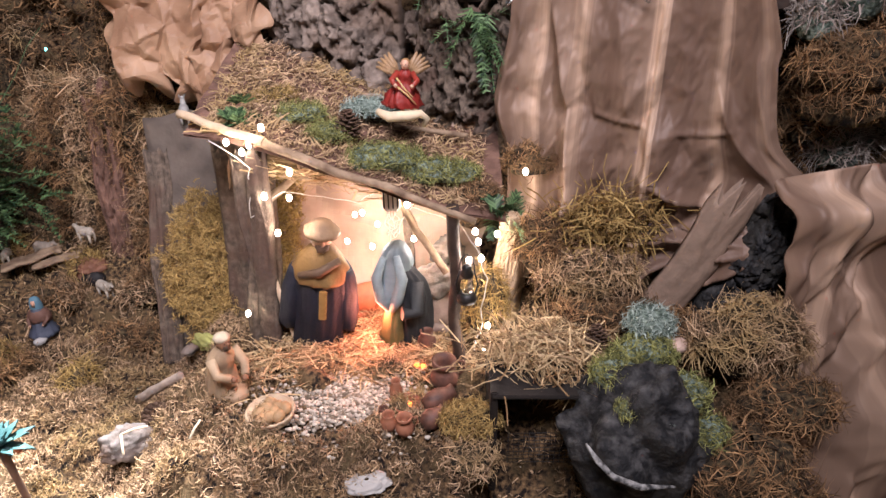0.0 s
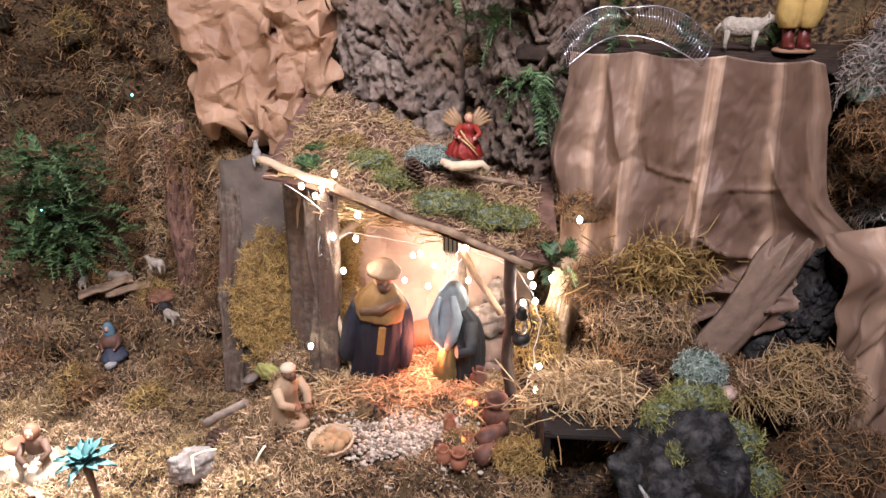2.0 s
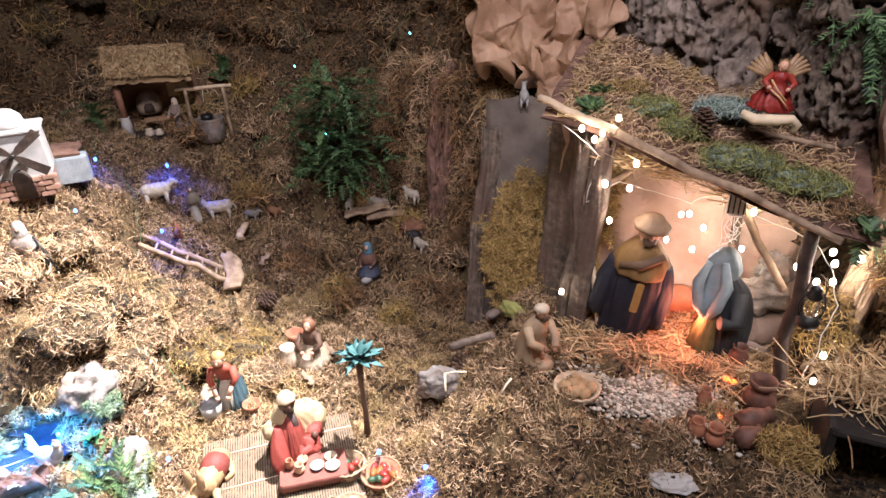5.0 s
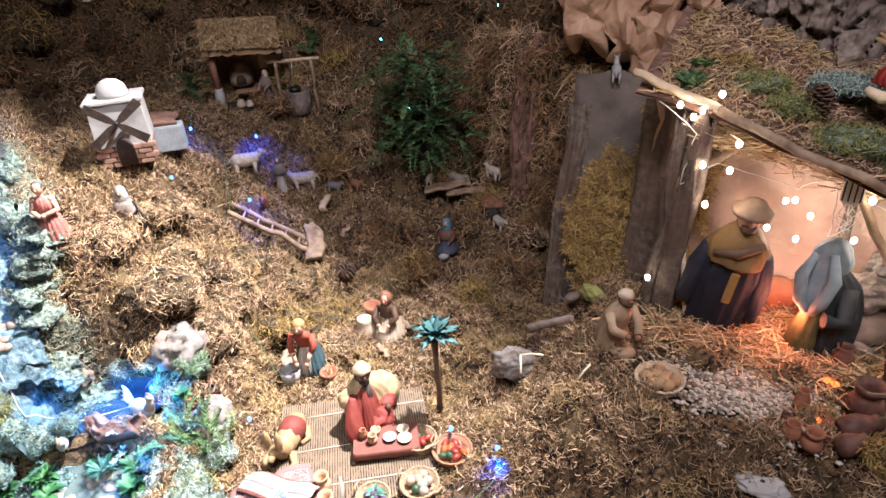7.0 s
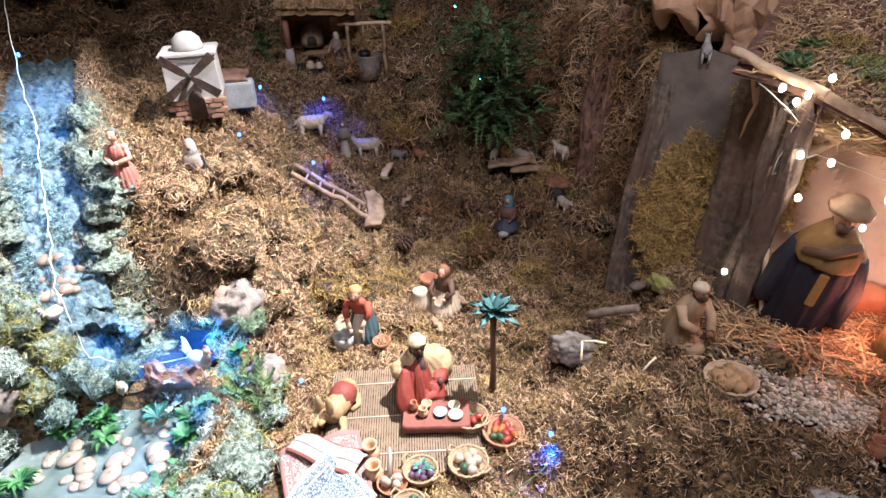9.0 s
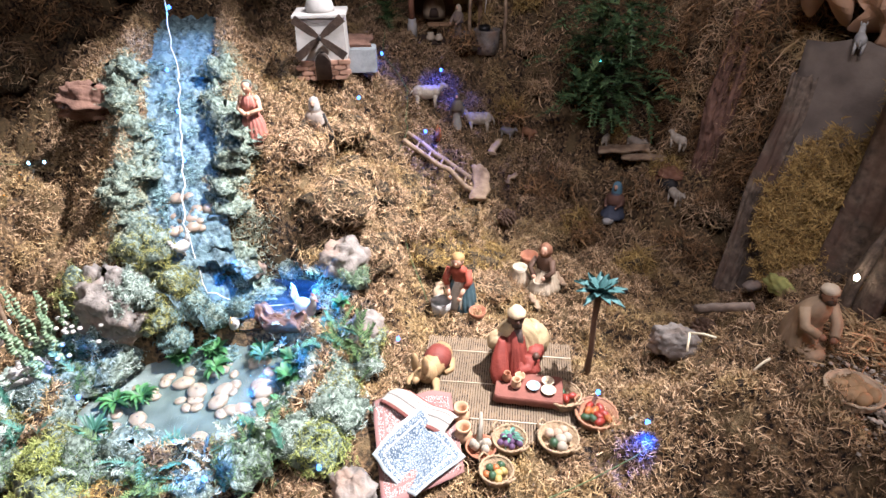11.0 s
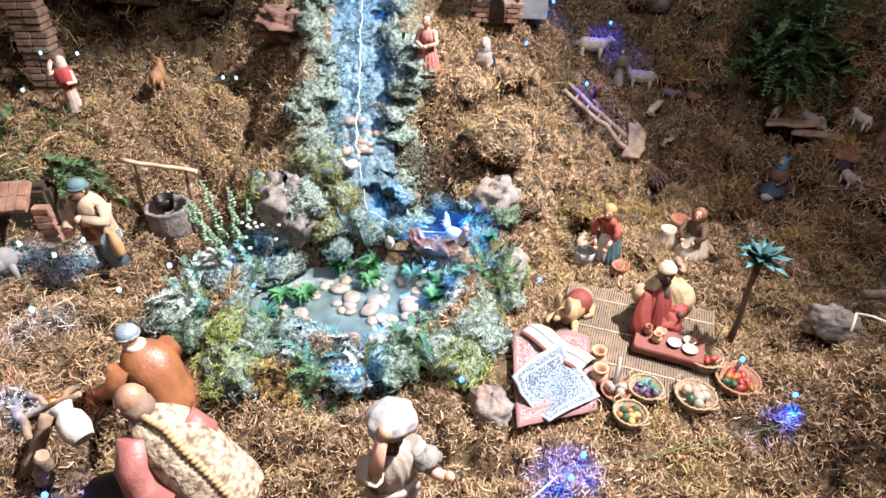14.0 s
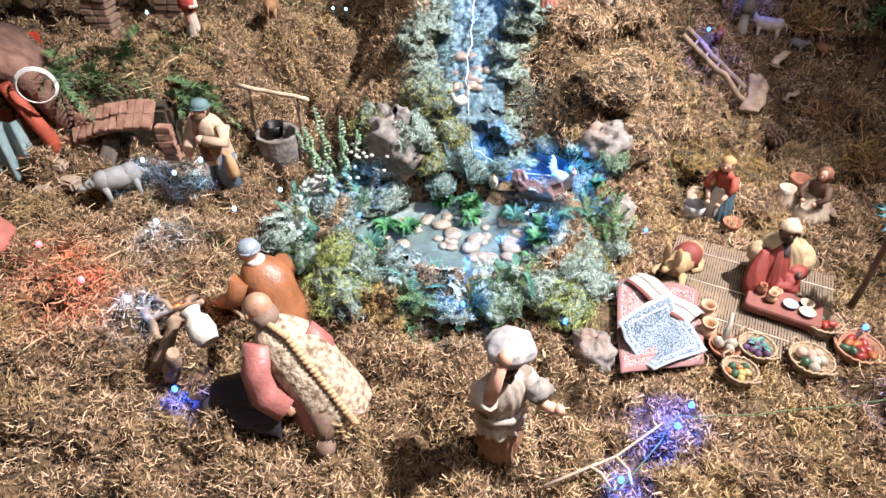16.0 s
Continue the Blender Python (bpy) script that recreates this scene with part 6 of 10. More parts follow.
def head(s, c, r, skin, beard=None, face=(0, -1), hair=None, cap=None):
    """A head with nose, eyes and ears; face: the way it looks, in plan."""
    c, f = Vector(c), Vector((face[0], face[1], 0)).normalized()
    sd = Vector((-f.y, f.x, 0))
    s.use(skin).ball(c, r, 16, (0.90, 0.95, 1.12))
    s.ball(c + f * r * 0.98 - Vector((0, 0, 0.08 * r)), r * 0.20, 8, (1, 1, 1.4))
    for g in (-1, 1):
        s.use(skin).ball(c + sd * g * r * 0.9, r * 0.2, 8, (0.8, 0.8, 1.3))
        s.use(C(0.02, 0.015, 0.012)).ball(c + f * r * 0.84 + sd * g * r * 0.33 + Vector((0, 0, 0.14 * r)), r * 0.10, 6)
    if beard:
        s.use(beard).ball(c + f * r * 0.50 - Vector((0, 0, 0.62 * r)), r * 0.62, 12, (1.0, 1.0, 0.95), 0.25, 5, 2)
    if hair:
        s.use(hair).ball(c - f * r * 0.18 + Vector((0, 0, 0.10 * r)), r * 1.04, 14, (0.95, 0.95, 1.08), 0.12, 6, 1)
    if cap:
        s.use(cap)
        s.ball(c - f * r * 0.08 + Vector((0, 0, 0.42 * r)), r * 1.06, 16, (1.0, 1.0, 0.78), 0.06, 6, 4)
        s.tube([c + Vector((math.cos(a) * r * 1.02, math.sin(a) * r * 1.02, 0.30 * r)) - f * r * 0.08 for a in [2 * math.pi * k / 16 for k in range(17)]], r * 0.14, 6)
    return s


def animal(name, m, ln, body, label, lying=False, head=None, blanket=None, ears=0.18, horns=False, neck_up=0.35, group="", thick=0.25, snout=1.0):
    """A toy animal facing -y, ln long, one mesh."""
    s = Shape()
    leg = 0.0 if lying else 0.30 * ln
    z = leg + thick * ln * 0.75
    s.use(body).ball((0, 0, z), thick * ln, 16, (0.85, 1.75, 0.9), 0.10, 3.0, 1.0)
    s.ball((0, 0.26 * ln, z + 0.02 * ln), thick * ln * 0.95, 12, (0.85, 0.9, 0.95))
    s.ball((0, -0.26 * ln, z + 0.02 * ln), thick * ln * 0.9, 12, (0.85, 0.9, 0.95))
    hp = Vector((0, -0.52 * ln, z + neck_up * ln))
    s.use(head or body).tube([(0, -0.30 * ln, z + 0.05 * ln), (0, -0.43 * ln, z + neck_up * ln * 0.6), hp], [0.15 * ln, 0.11 * ln, 0.09 * ln], 10)
    s.ball(hp, 0.105 * ln, 12, (0.85, 1.15, 0.95))
    s.ball(hp + Vector((0, -0.11 * ln * snout, -0.04 * ln)), 0.07 * ln, 10, (0.9, 1.35 * snout, 0.85))
    for sg in (-1, 1):
        s.ball(hp + Vector((sg * 0.10 * ln, 0.03 * ln, 0.05 * ln + ears * 0.3 * ln)), ears * ln * 0.5, 8, (0.35, 0.3, 1.0))
        if horns:
            s.tube([hp + Vector((sg * 0.04 * ln, 0, 0.08 * ln)), hp + Vector((sg * 0.12 * ln, 0, 0.15 * ln)), hp + Vector((sg * 0.11 * ln, -0.05 * ln, 0.24 * ln))], [0.025 * ln, 0.018 * ln, 0.006 * ln], 6)
        for yy in (-0.28, 0.30):
            if lying:
                s.use(body).tube([(sg * 0.16 * ln, yy * ln, 0.10 * ln), (sg * 0.27 * ln, (yy - 0.16) * ln, 0.05 * ln), (sg * 0.20 * ln, (yy - 0.30) * ln, 0.04 * ln)], [0.09 * ln, 0.055 * ln, 0.045 * ln], 7)
            else:
                s.use(body).tube([(sg * 0.12 * ln, yy * ln, z - 0.05 * ln), (sg * 0.13 * ln, (yy + 0.02) * ln, leg * 0.5), (sg * 0.12 * ln, yy * ln, 0)], [0.08 * ln, 0.048 * ln, 0.045 * ln], 7)
        s.use(head or body)
    s.use(body).tube([(0, 0.46 * ln, z + 0.08 * ln), (0.02 * ln, 0.55 * ln, z - 0.05 * ln), (0.02 * ln, 0.56 * ln, z - 0.2 * ln)], [0.035 * ln, 0.025 * ln, 0.03 * ln], 6)
    if blanket:
        s.use(blanket).ball((0, 0.12 * ln, z + 0.035 * ln), thick * ln * 1.06, 16, (0.9, 1.15, 0.9))
    return tagged(s.done(name, m=m), label, name, group)


def on(x, y, turn=0.0, up=0.0):
    return pose(x, y, gz(x, y) + up, 0, 0, turn)


C = paint
NAVY, MUSTARD, CREAM, BROWN, RED = C(0.013, 0.014, 0.024), C(0.34, 0.20, 0.06), C(0.46, 0.38, 0.28), C(0.17, 0.08, 0.04), C(0.30, 0.055, 0.04)
PINK, TEAL, GREYBLUE, OLIVE, SAND = C(0.45, 0.16, 0.12), C(0.05, 0.16, 0.17), C(0.30, 0.40, 0.46), C(0.12, 0.10, 0.035), C(0.52, 0.40, 0.27)
GOLD, GREY, DGREY, LEATHER = C(0.60, 0.42, 0.18, 0.4), C(0.33, 0.32, 0.30), C(0.10, 0.10, 0.10), C(0.30, 0.12, 0.05)

# in the stable
animal("cow", pose(-0.165, 1.185, 0.235, 0, 0, 100), 0.15, C(0.36, 0.14, 0.07), "lying reddish-brown cow figurine in the straw", True, None, None, 0.16, True, 0.25)
animal("donkey", pose(0.005, 1.135, 0.235, 0, 0, 120), 0.15, C(0.22, 0.16, 0.13), "lying grey-brown donkey figurine in the straw", True, None, None, 0.24, False, 0.2)
# before the stable
def washerwoman():
    """A woman bending over her tub."""
    s = Shape()
    skirt, bodice, apron = C(0.045, 0.085, 0.10), C(0.30, 0.060, 0.035), C(0.40, 0.36, 0.30)
    body(s, skirt, [(0, 0.010, 0.0, 0.034, 0.036), (0, 0.010, 0.02, 0.033, 0.035), (0, 0.012, 0.055, 0.026, 0.027), (0, 0.008, 0.082, 0.018, 0.018), (0, 0.002, 0.092, 0.014, 0.014)], 0.14, 8, 56, 1.0)
    body(s, apron, [(-0.004, -0.018, 0.012, 0.018, 0.010), (-0.004, -0.014, 0.050, 0.014, 0.010), (0, -0.006, 0.085, 0.010, 0.009)], 0.12, 4, 24, 2.0)
    body(s, bodice, [(0, 0.0, 0.082, 0.017, 0.016), (0, -0.006, 0.098, 0.019, 0.016), (0, -0.014, 0.116, 0.020, 0.015), (0, -0.018, 0.127, 0.010, 0.009)], 0.06, 5, 36, 4.0)
    for sg in (-1, 1):
        limb(s, [(sg * 0.020, -0.012, 0.116), (sg * 0.027, -0.024, 0.094), (sg * 0.020, -0.034, 0.084)], 0.0085, 0.0065, bodice)
        limb(s, [(sg * 0.020, -0.034, 0.084), (sg * 0.012, -0.046, 0.066)], 0.005, 0.004, SKIN)
        s.use(SKIN).ball((sg * 0.011, -0.048, 0.062), 0.0055, 8)
    head(s, (0, -0.024, 0.143), 0.0135, SKIN, None, (0, -1), C(0.10, 0.06, 0.035))
    s.use(C(0.34, 0.20, 0.08)).ball((0, -0.020, 0.150), 0.0145, 14, (1, 1, 0.75), 0.1, 6, 1)
    return tagged(s.done("figurine", m=on(-1.015, 0.70, 30)), "washerwoman figurine in a dark skirt and red bodice", "figurine")


washerwoman()


def vendor():
    """A woman seated on the ground in a spread pleated skirt."""
    s = Shape()
    skirt, shawl = C(0.34, 0.27, 0.19), C(0.10, 0.055, 0.035)
    body(s, skirt, [(0, -0.010, 0.0, 0.044, 0.046), (0, -0.008, 0.012, 0.042, 0.044), (0, 0.0, 0.035, 0.028, 0.028), (0, 0.004, 0.052, 0.017, 0.016)], 0.20, 11, 66, 1.0)
    body(s, shawl, [(0, 0.004, 0.048, 0.018, 0.016), (0, 0.002, 0.066, 0.021, 0.017), (0, 0.0, 0.080, 0.017, 0.014), (0, -0.002, 0.088, 0.009, 0.008)], 0.08, 5, 36, 3.0)
    for sg in (-1, 1):
        limb(s, [(sg * 0.018, -0.002, 0.078), (sg * 0.028, -0.018, 0.058), (sg * 0.014, -0.034, 0.048)], 0.008, 0.006, shawl)
        s.use(SKIN).ball((sg * 0.012, -0.037, 0.046), 0.0055, 8)
    head(s, (0, -0.004, 0.101), 0.0125, SKIN, None, (0, -1), C(0.06, 0.035, 0.02))
    s.use(C(0.20, 0.09, 0.05)).lathe([(0.012, -0.018), (0.016, -0.004), (0.015, 0.006), (0.008, 0.014), (0.002, 0.016)], 18, (0, 0.002, 0.102), 1, 1, 0.05, 6)
    return tagged(s.done("figurine", m=on(-0.945, 0.905, 20)), "seated vendor figurine in a spread cream skirt and brown shawl", "figurine")


vendor()
figurine(on(-1.02, 1.30, 10), 0.105, C(0.06, 0.07, 0.10), C(0.14, 0.07, 0.05), C(0.10, 0.20, 0.26), SKIN, "small seated figurine in dark clothes and blue hood", "sit", "work")
def pink_woman():
    s = Shape()
    dress = C(0.40, 0.145, 0.115)
    body(s, dress, [(0, 0, 0.0, 0.030, 0.028), (0, 0, 0.015, 0.029, 0.027), (0, 0, 0.050, 0.024, 0.021), (0, 0, 0.074, 0.016, 0.013), (0, -0.002, 0.090, 0.019, 0.015), (0, -0.002, 0.104, 0.016, 0.011), (0, 0, 0.110, 0.008, 0.007)], 0.16, 8, 56, 1.0)
    s.use(SKIN).tube([(0, 0, 0.106), (0, -0.001, 0.118)], 0.0055, 10)
    for sg in (-1, 1):
        s.use(SKIN).ball((sg * 0.017, 0, 0.103), 0.0075, 10)
        limb(s, [(sg * 0.018, 0, 0.102), (sg * 0.025, -0.006, 0.082), (sg * 0.006, -0.026, 0.078)], 0.0062, 0.0048, SKIN)
        s.use(SKIN).ball((sg * 0.004, -0.028, 0.078), 0.0052, 8)
    head(s, (0, -0.002, 0.128), 0.0115, SKIN, None, (0, -1), C(0.06, 0.05, 0.04))
    s.use(C(0.10, 0.12, 0.10)).ball((0, 0.004, 0.135), 0.011, 12, (1, 1, 0.7), 0.1, 6, 2)
    s.use(C(0.34, 0.24, 0.16)).lathe([(0.034, -0.004), (0.034, 0.002), (0.028, 0.004)], 20)
    return tagged(s.done("figurine", m=on(-1.455, 0.485, 42)), "figurine in a sleeveless pink robe above the stream", "figurine")


pink_woman()
figurine(on(-1.445, 0.635, 40), 0.100, C(0.10, 0.07, 0.05), C(0.22, 0.18, 0.15), GREY, SKIN, "small seated figurine in grey clothes by a tripod", "sit", "work")
figurine(on(-1.44, 1.09, 40), 0.105, GREY, C(0.12, 0.10, 0.08), C(0.08, 0.06, 0.05), SKIN, "small shepherd figurine in grey beside sheep", "stand", "down")


def elder():
    """The bent bald elder with a shaggy vest."""
    s = Shape()
    vest, rose, dark, skin = mat("shaggy_vest", (0.15, 0.10, 0.06), (0.47, 0.37, 0.26), 95, 0.85, 1.0, 130, mid=0.45, spread=0.12), C(0.34, 0.125, 0.105, 0.45), C(0.02, 0.018, 0.022), C(0.38, 0.21, 0.13, 0.45)
    body(s, rose, [(0.014, 0.082, 0.0, 0.070, 0.074), (0.012, 0.082, 0.03, 0.068, 0.072), (0.0, 0.068, 0.085, 0.058, 0.062), (-0.028, 0.048, 0.14, 0.048, 0.056), (-0.048, 0.030, 0.18, 0.028, 0.040), (-0.060, 0.014, 0.20, 0.014, 0.014)], 0.05, 7, 44, 1.0)
    body(s, vest, [(0.014, 0.090, 0.034, 0.068, 0.074), (0.008, 0.083, 0.060, 0.066, 0.071), (-0.008, 0.066, 0.105, 0.059, 0.065), (-0.030, 0.047, 0.15, 0.050, 0.060), (-0.048, 0.030, 0.185, 0.033, 0.046), (-0.062, 0.013, 0.205, 0.016, 0.018)], 0.03, 5, 44, 3.0)
    s.use(C(0.46, 0.30, 0.16))
    line = [(-0.050, 0.006, 0.214), (-0.018, 0.034, 0.196), (0.018, 0.056, 0.158), (0.048, 0.080, 0.112), (0.074, 0.102, 0.064), (0.084, 0.116, 0.028)]
    for a, b in zip(line, line[1:]):
        for k in range(6):
            p = Vector(a).lerp(Vector(b), k / 6)
            s.ball(p, 0.0062, 8, (1, 1.3, 0.9))
    head(s, (-0.078, 0.0, 0.222), 0.0285, skin, C(0.16, 0.10, 0.07), (-0.8, -0.6))
    s.use(C(0.20, 0.13, 0.09)).ball((-0.066, 0.008, 0.212), 0.0265, 12, (1, 1, 0.75), 0.2, 7, 2)
    limb(s, [(-0.040, -0.012, 0.175), (-0.012, -0.028, 0.135), (0.012, -0.025, 0.10), (0.030, 0.004, 0.072)], 0.027, 0.030, rose)
    limb(s, [(-0.045, 0.066, 0.172), (-0.028, 0.094, 0.140), (-0.055, 0.085, 0.112), (-0.085, 0.05, 0.100)], 0.025, 0.018, rose)
    s.use(skin).ball((0.034, 0.010, 0.068), 0.014, 8).ball((-0.092, 0.044, 0.098), 0.013, 8)
    limb(s, [(0.01, 0.01, 0.055), (-0.03, -0.05, 0.075), (-0.055, -0.095, 0.060), (-0.060, -0.115, 0.015)], 0.050, 0.020, dark)
    limb(s, [(0.02, 0.0, 0.04), (-0.01, -0.06, 0.045), (-0.03, -0.10, 0.03)], 0.045, 0.030, dark)
    s.use(C(0.36, 0.36, 0.36)).ball((-0.066, -0.125, 0.022), 0.019, 10, (1.1, 0.9, 0.8))
    s.use(C(0.15, 0.09, 0.06)).ball((-0.075, -0.145, 0.012), 0.018, 10, (1.4, 1.0, 0.7))
    s.tube([(0.050, 0.060, 0.06), (0.070, 0.060, 0.03), (0.076, 0.060, 0.008)], [0.022, 0.020, 0.018], 10)
    s.ball((0.088, 0.054, 0.010), 0.020, 10, (1.4, 1.0, 0.6))
    return tagged(s.done("figurine", m=pose(-0.846, -0.272, 0.072) @ Matrix.Scale(0.82, 4)), "bent bald figurine in rose robe and shaggy beige vest", "figurine")


elder()


def coat_man():
    """The seated man in a brown coat by the fire."""
    s = Shape()
    coat, cap = C(0.27, 0.105, 0.045, 0.4), C(0.25, 0.29, 0.32, 0.4)
    body(s, coat, [(0.01, 0.02, 0.0, 0.062, 0.062), (0.012, 0.022, 0.03, 0.060, 0.058), (0.0, 0.018, 0.075, 0.050, 0.050), (-0.012, 0.01, 0.115, 0.044, 0.050), (-0.022, 0.002, 0.142, 0.028, 0.034), (-0.028, -0.004, 0.155, 0.012, 0.012)], 0.03, 5, 40, 2.0, False)
    s.use(C(0.50, 0.42, 0.34)).lathe([(0.020, 0), (0.021, 0.006), (0.017, 0.010)], 16, (-0.027, -0.004, 0.147))
    head(s, (-0.034, -0.012, 0.172), 0.0215, SKIN, C(0.10, 0.06, 0.04), (-0.7, -0.7), None, cap)
    limb(s, [(-0.005, -0.04, 0.125), (0.0, -0.062, 0.085), (-0.03, -0.085, 0.06)], 0.022, 0.017, coat)
    limb(s, [(-0.03, 0.045, 0.125), (-0.05, 0.055, 0.085), (-0.075, 0.02, 0.065)], 0.022, 0.017, coat)
    s.use(SKIN).ball((-0.036, -0.092, 0.058), 0.011, 8).ball((-0.08, 0.014, 0.064), 0.011, 8)
    limb(s, [(0.0, -0.01, 0.03), (-0.05, -0.045, 0.045), (-0.06, -0.06, 0.0)], 0.032, 0.016, C(0.10, 0.055, 0.035))
    return tagged(s.done("figurine", m=pose(-1.065, -0.255, 0.075) @ Matrix.Scale(0.84, 4)), "seated figurine in a brown coat and grey cap by the fire", "figurine")


coat_man()


def load_bearer():
    s = Shape()
    tunic, skirt = C(0.40, 0.335, 0.27, 0.6), C(0.25, 0.135, 0.075)
    body(s, skirt, [(0, 0, 0.0, 0.040, 0.042), (0, 0, 0.03, 0.038, 0.040), (0, 0, 0.075, 0.034, 0.036), (0, 0, 0.11, 0.030, 0.032)], 0.13, 8, 60, 4.0)
    body(s, tunic, [(0.0, 0, 0.072, 0.042, 0.047), (0.0, 0, 0.085, 0.041, 0.045), (0.0, 0, 0.115, 0.033, 0.038), (0.0, 0, 0.155, 0.036, 0.044), (0.0, 0, 0.185, 0.027, 0.038), (0.0, 0, 0.205, 0.013, 0.014)], 0.12, 7, 60, 6.0)
    s.use(tunic).lathe([(0.036, 0), (0.041, 0.005), (0.039, 0.011), (0.034, 0.013)], 30, (0, 0, 0.108), 1, 1.1, 0.08, 7)
    head(s, (0.004, 0.002, 0.228), 0.0225, C(0.17, 0.085, 0.05), C(0.05, 0.03, 0.02), (0.9, -0.4), C(0.06, 0.035, 0.025))
    limb(s, [(0.0, -0.036, 0.188), (0.022, -0.050, 0.180), (0.035, -0.042, 0.195)], 0.020, 0.018, tunic)
    limb(s, [(0.034, -0.042, 0.195), (0.034, -0.034, 0.23), (0.030, -0.024, 0.268)], 0.012, 0.010, SKIN)
    s.use(SKIN).ball((0.029, -0.018, 0.276), 0.0125, 10, (1, 1, 1.2))
    limb(s, [(0.0, 0.036, 0.185), (0.012, 0.052, 0.155), (0.022, 0.050, 0.142)], 0.019, 0.018, tunic)
    limb(s, [(0.020, 0.050, 0.142), (0.042, 0.062, 0.136), (0.055, 0.072, 0.138)], 0.011, 0.009, SKIN)
    s.use(SKIN).ball((0.060, 0.077, 0.139), 0.010, 8)
    return tagged(s.done("figurine", m=pose(-0.675, 0.006, 0.086) @ Matrix.Scale(0.80, 4)), "standing figurine in a pale tunic steadying a white load", "figurine")


load_bearer()


def merchant():
    s = Shape()
    cream, red = C(0.40, 0.30, 0.17, 0.5), C(0.19, 0.03, 0.02)
    body(s, red, [(0.022, -0.028, 0.0, 0.034, 0.032), (0.024, -0.030, 0.03, 0.034, 0.034), (0.020, -0.022, 0.075, 0.022, 0.026), (0.008, -0.012, 0.105, 0.018, 0.020), (0.0, -0.004, 0.122, 0.012, 0.014)], 0.16, 6, 56, 3.5)
    body(s, cream, [(-0.010, 0.024, 0.0, 0.046, 0.058), (-0.010, 0.026, 0.03, 0.050, 0.062), (-0.010, 0.018, 0.075, 0.042, 0.054), (-0.006, 0.004, 0.105, 0.030, 0.040), (0.0, -0.004, 0.128, 0.014, 0.016)], 0.13, 5, 56, 1.5)
    s.use(cream).ball((0.004, 0.062, 0.042), 0.040, 20, (0.95, 0.9, 1.15), 0.3, 2.2, 3)
    s.ball((-0.020, -0.040, 0.080), 0.022, 18, (0.9, 0.9, 1.2), 0.3, 2.5, 6)
    s.use(red).ball((0.040, -0.012, 0.030), 0.036, 24, (0.95, 1.15, 0.7), 0.45, 2.6, 2)
    body(s, red, [(0.030, -0.072, 0.012, 0.018, 0.022), (0.024, -0.070, 0.040, 0.022, 0.024), (0.010, -0.055, 0.075, 0.016, 0.018), (0.0, -0.04, 0.10, 0.008, 0.010)], 0.15, 4, 30, 2.0)
    s.ball((0.040, 0.026, 0.046), 0.020, 14, (1.0, 1.3, 0.8), 0.25, 3, 5)
    s.use(C(0.05, 0.03, 0.025)).tube([(0.026, -0.016, 0.075), (0.026, -0.014, 0.095), (0.012, -0.008, 0.118)], [0.008, 0.010, 0.010], 10)
    head(s, (0.008, -0.006, 0.143), 0.019, SKIN_DARK, C(0.03, 0.018, 0.012), (0.8, -0.6))
    s.use(C(0.52, 0.41, 0.27)).lathe([(0.016, 0.004), (0.0205, 0.007), (0.021, 0.012), (0.016, 0.017), (0.012, 0.024), (0.004, 0.027)], 20, (0.006, -0.005, 0.145), 1, 1, 0.06, 6)
    s.use(SKIN_DARK).ball((0.060, 0.006, 0.058), 0.009, 8).ball((0.040, -0.088, 0.022), 0.009, 8)
    return tagged(s.done("figurine", m=pose(-0.805, 0.645, 0.083) @ Matrix.Scale(0.86, 4)), "seated merchant figurine in a red robe and cream cloak", "figurine")


merchant()


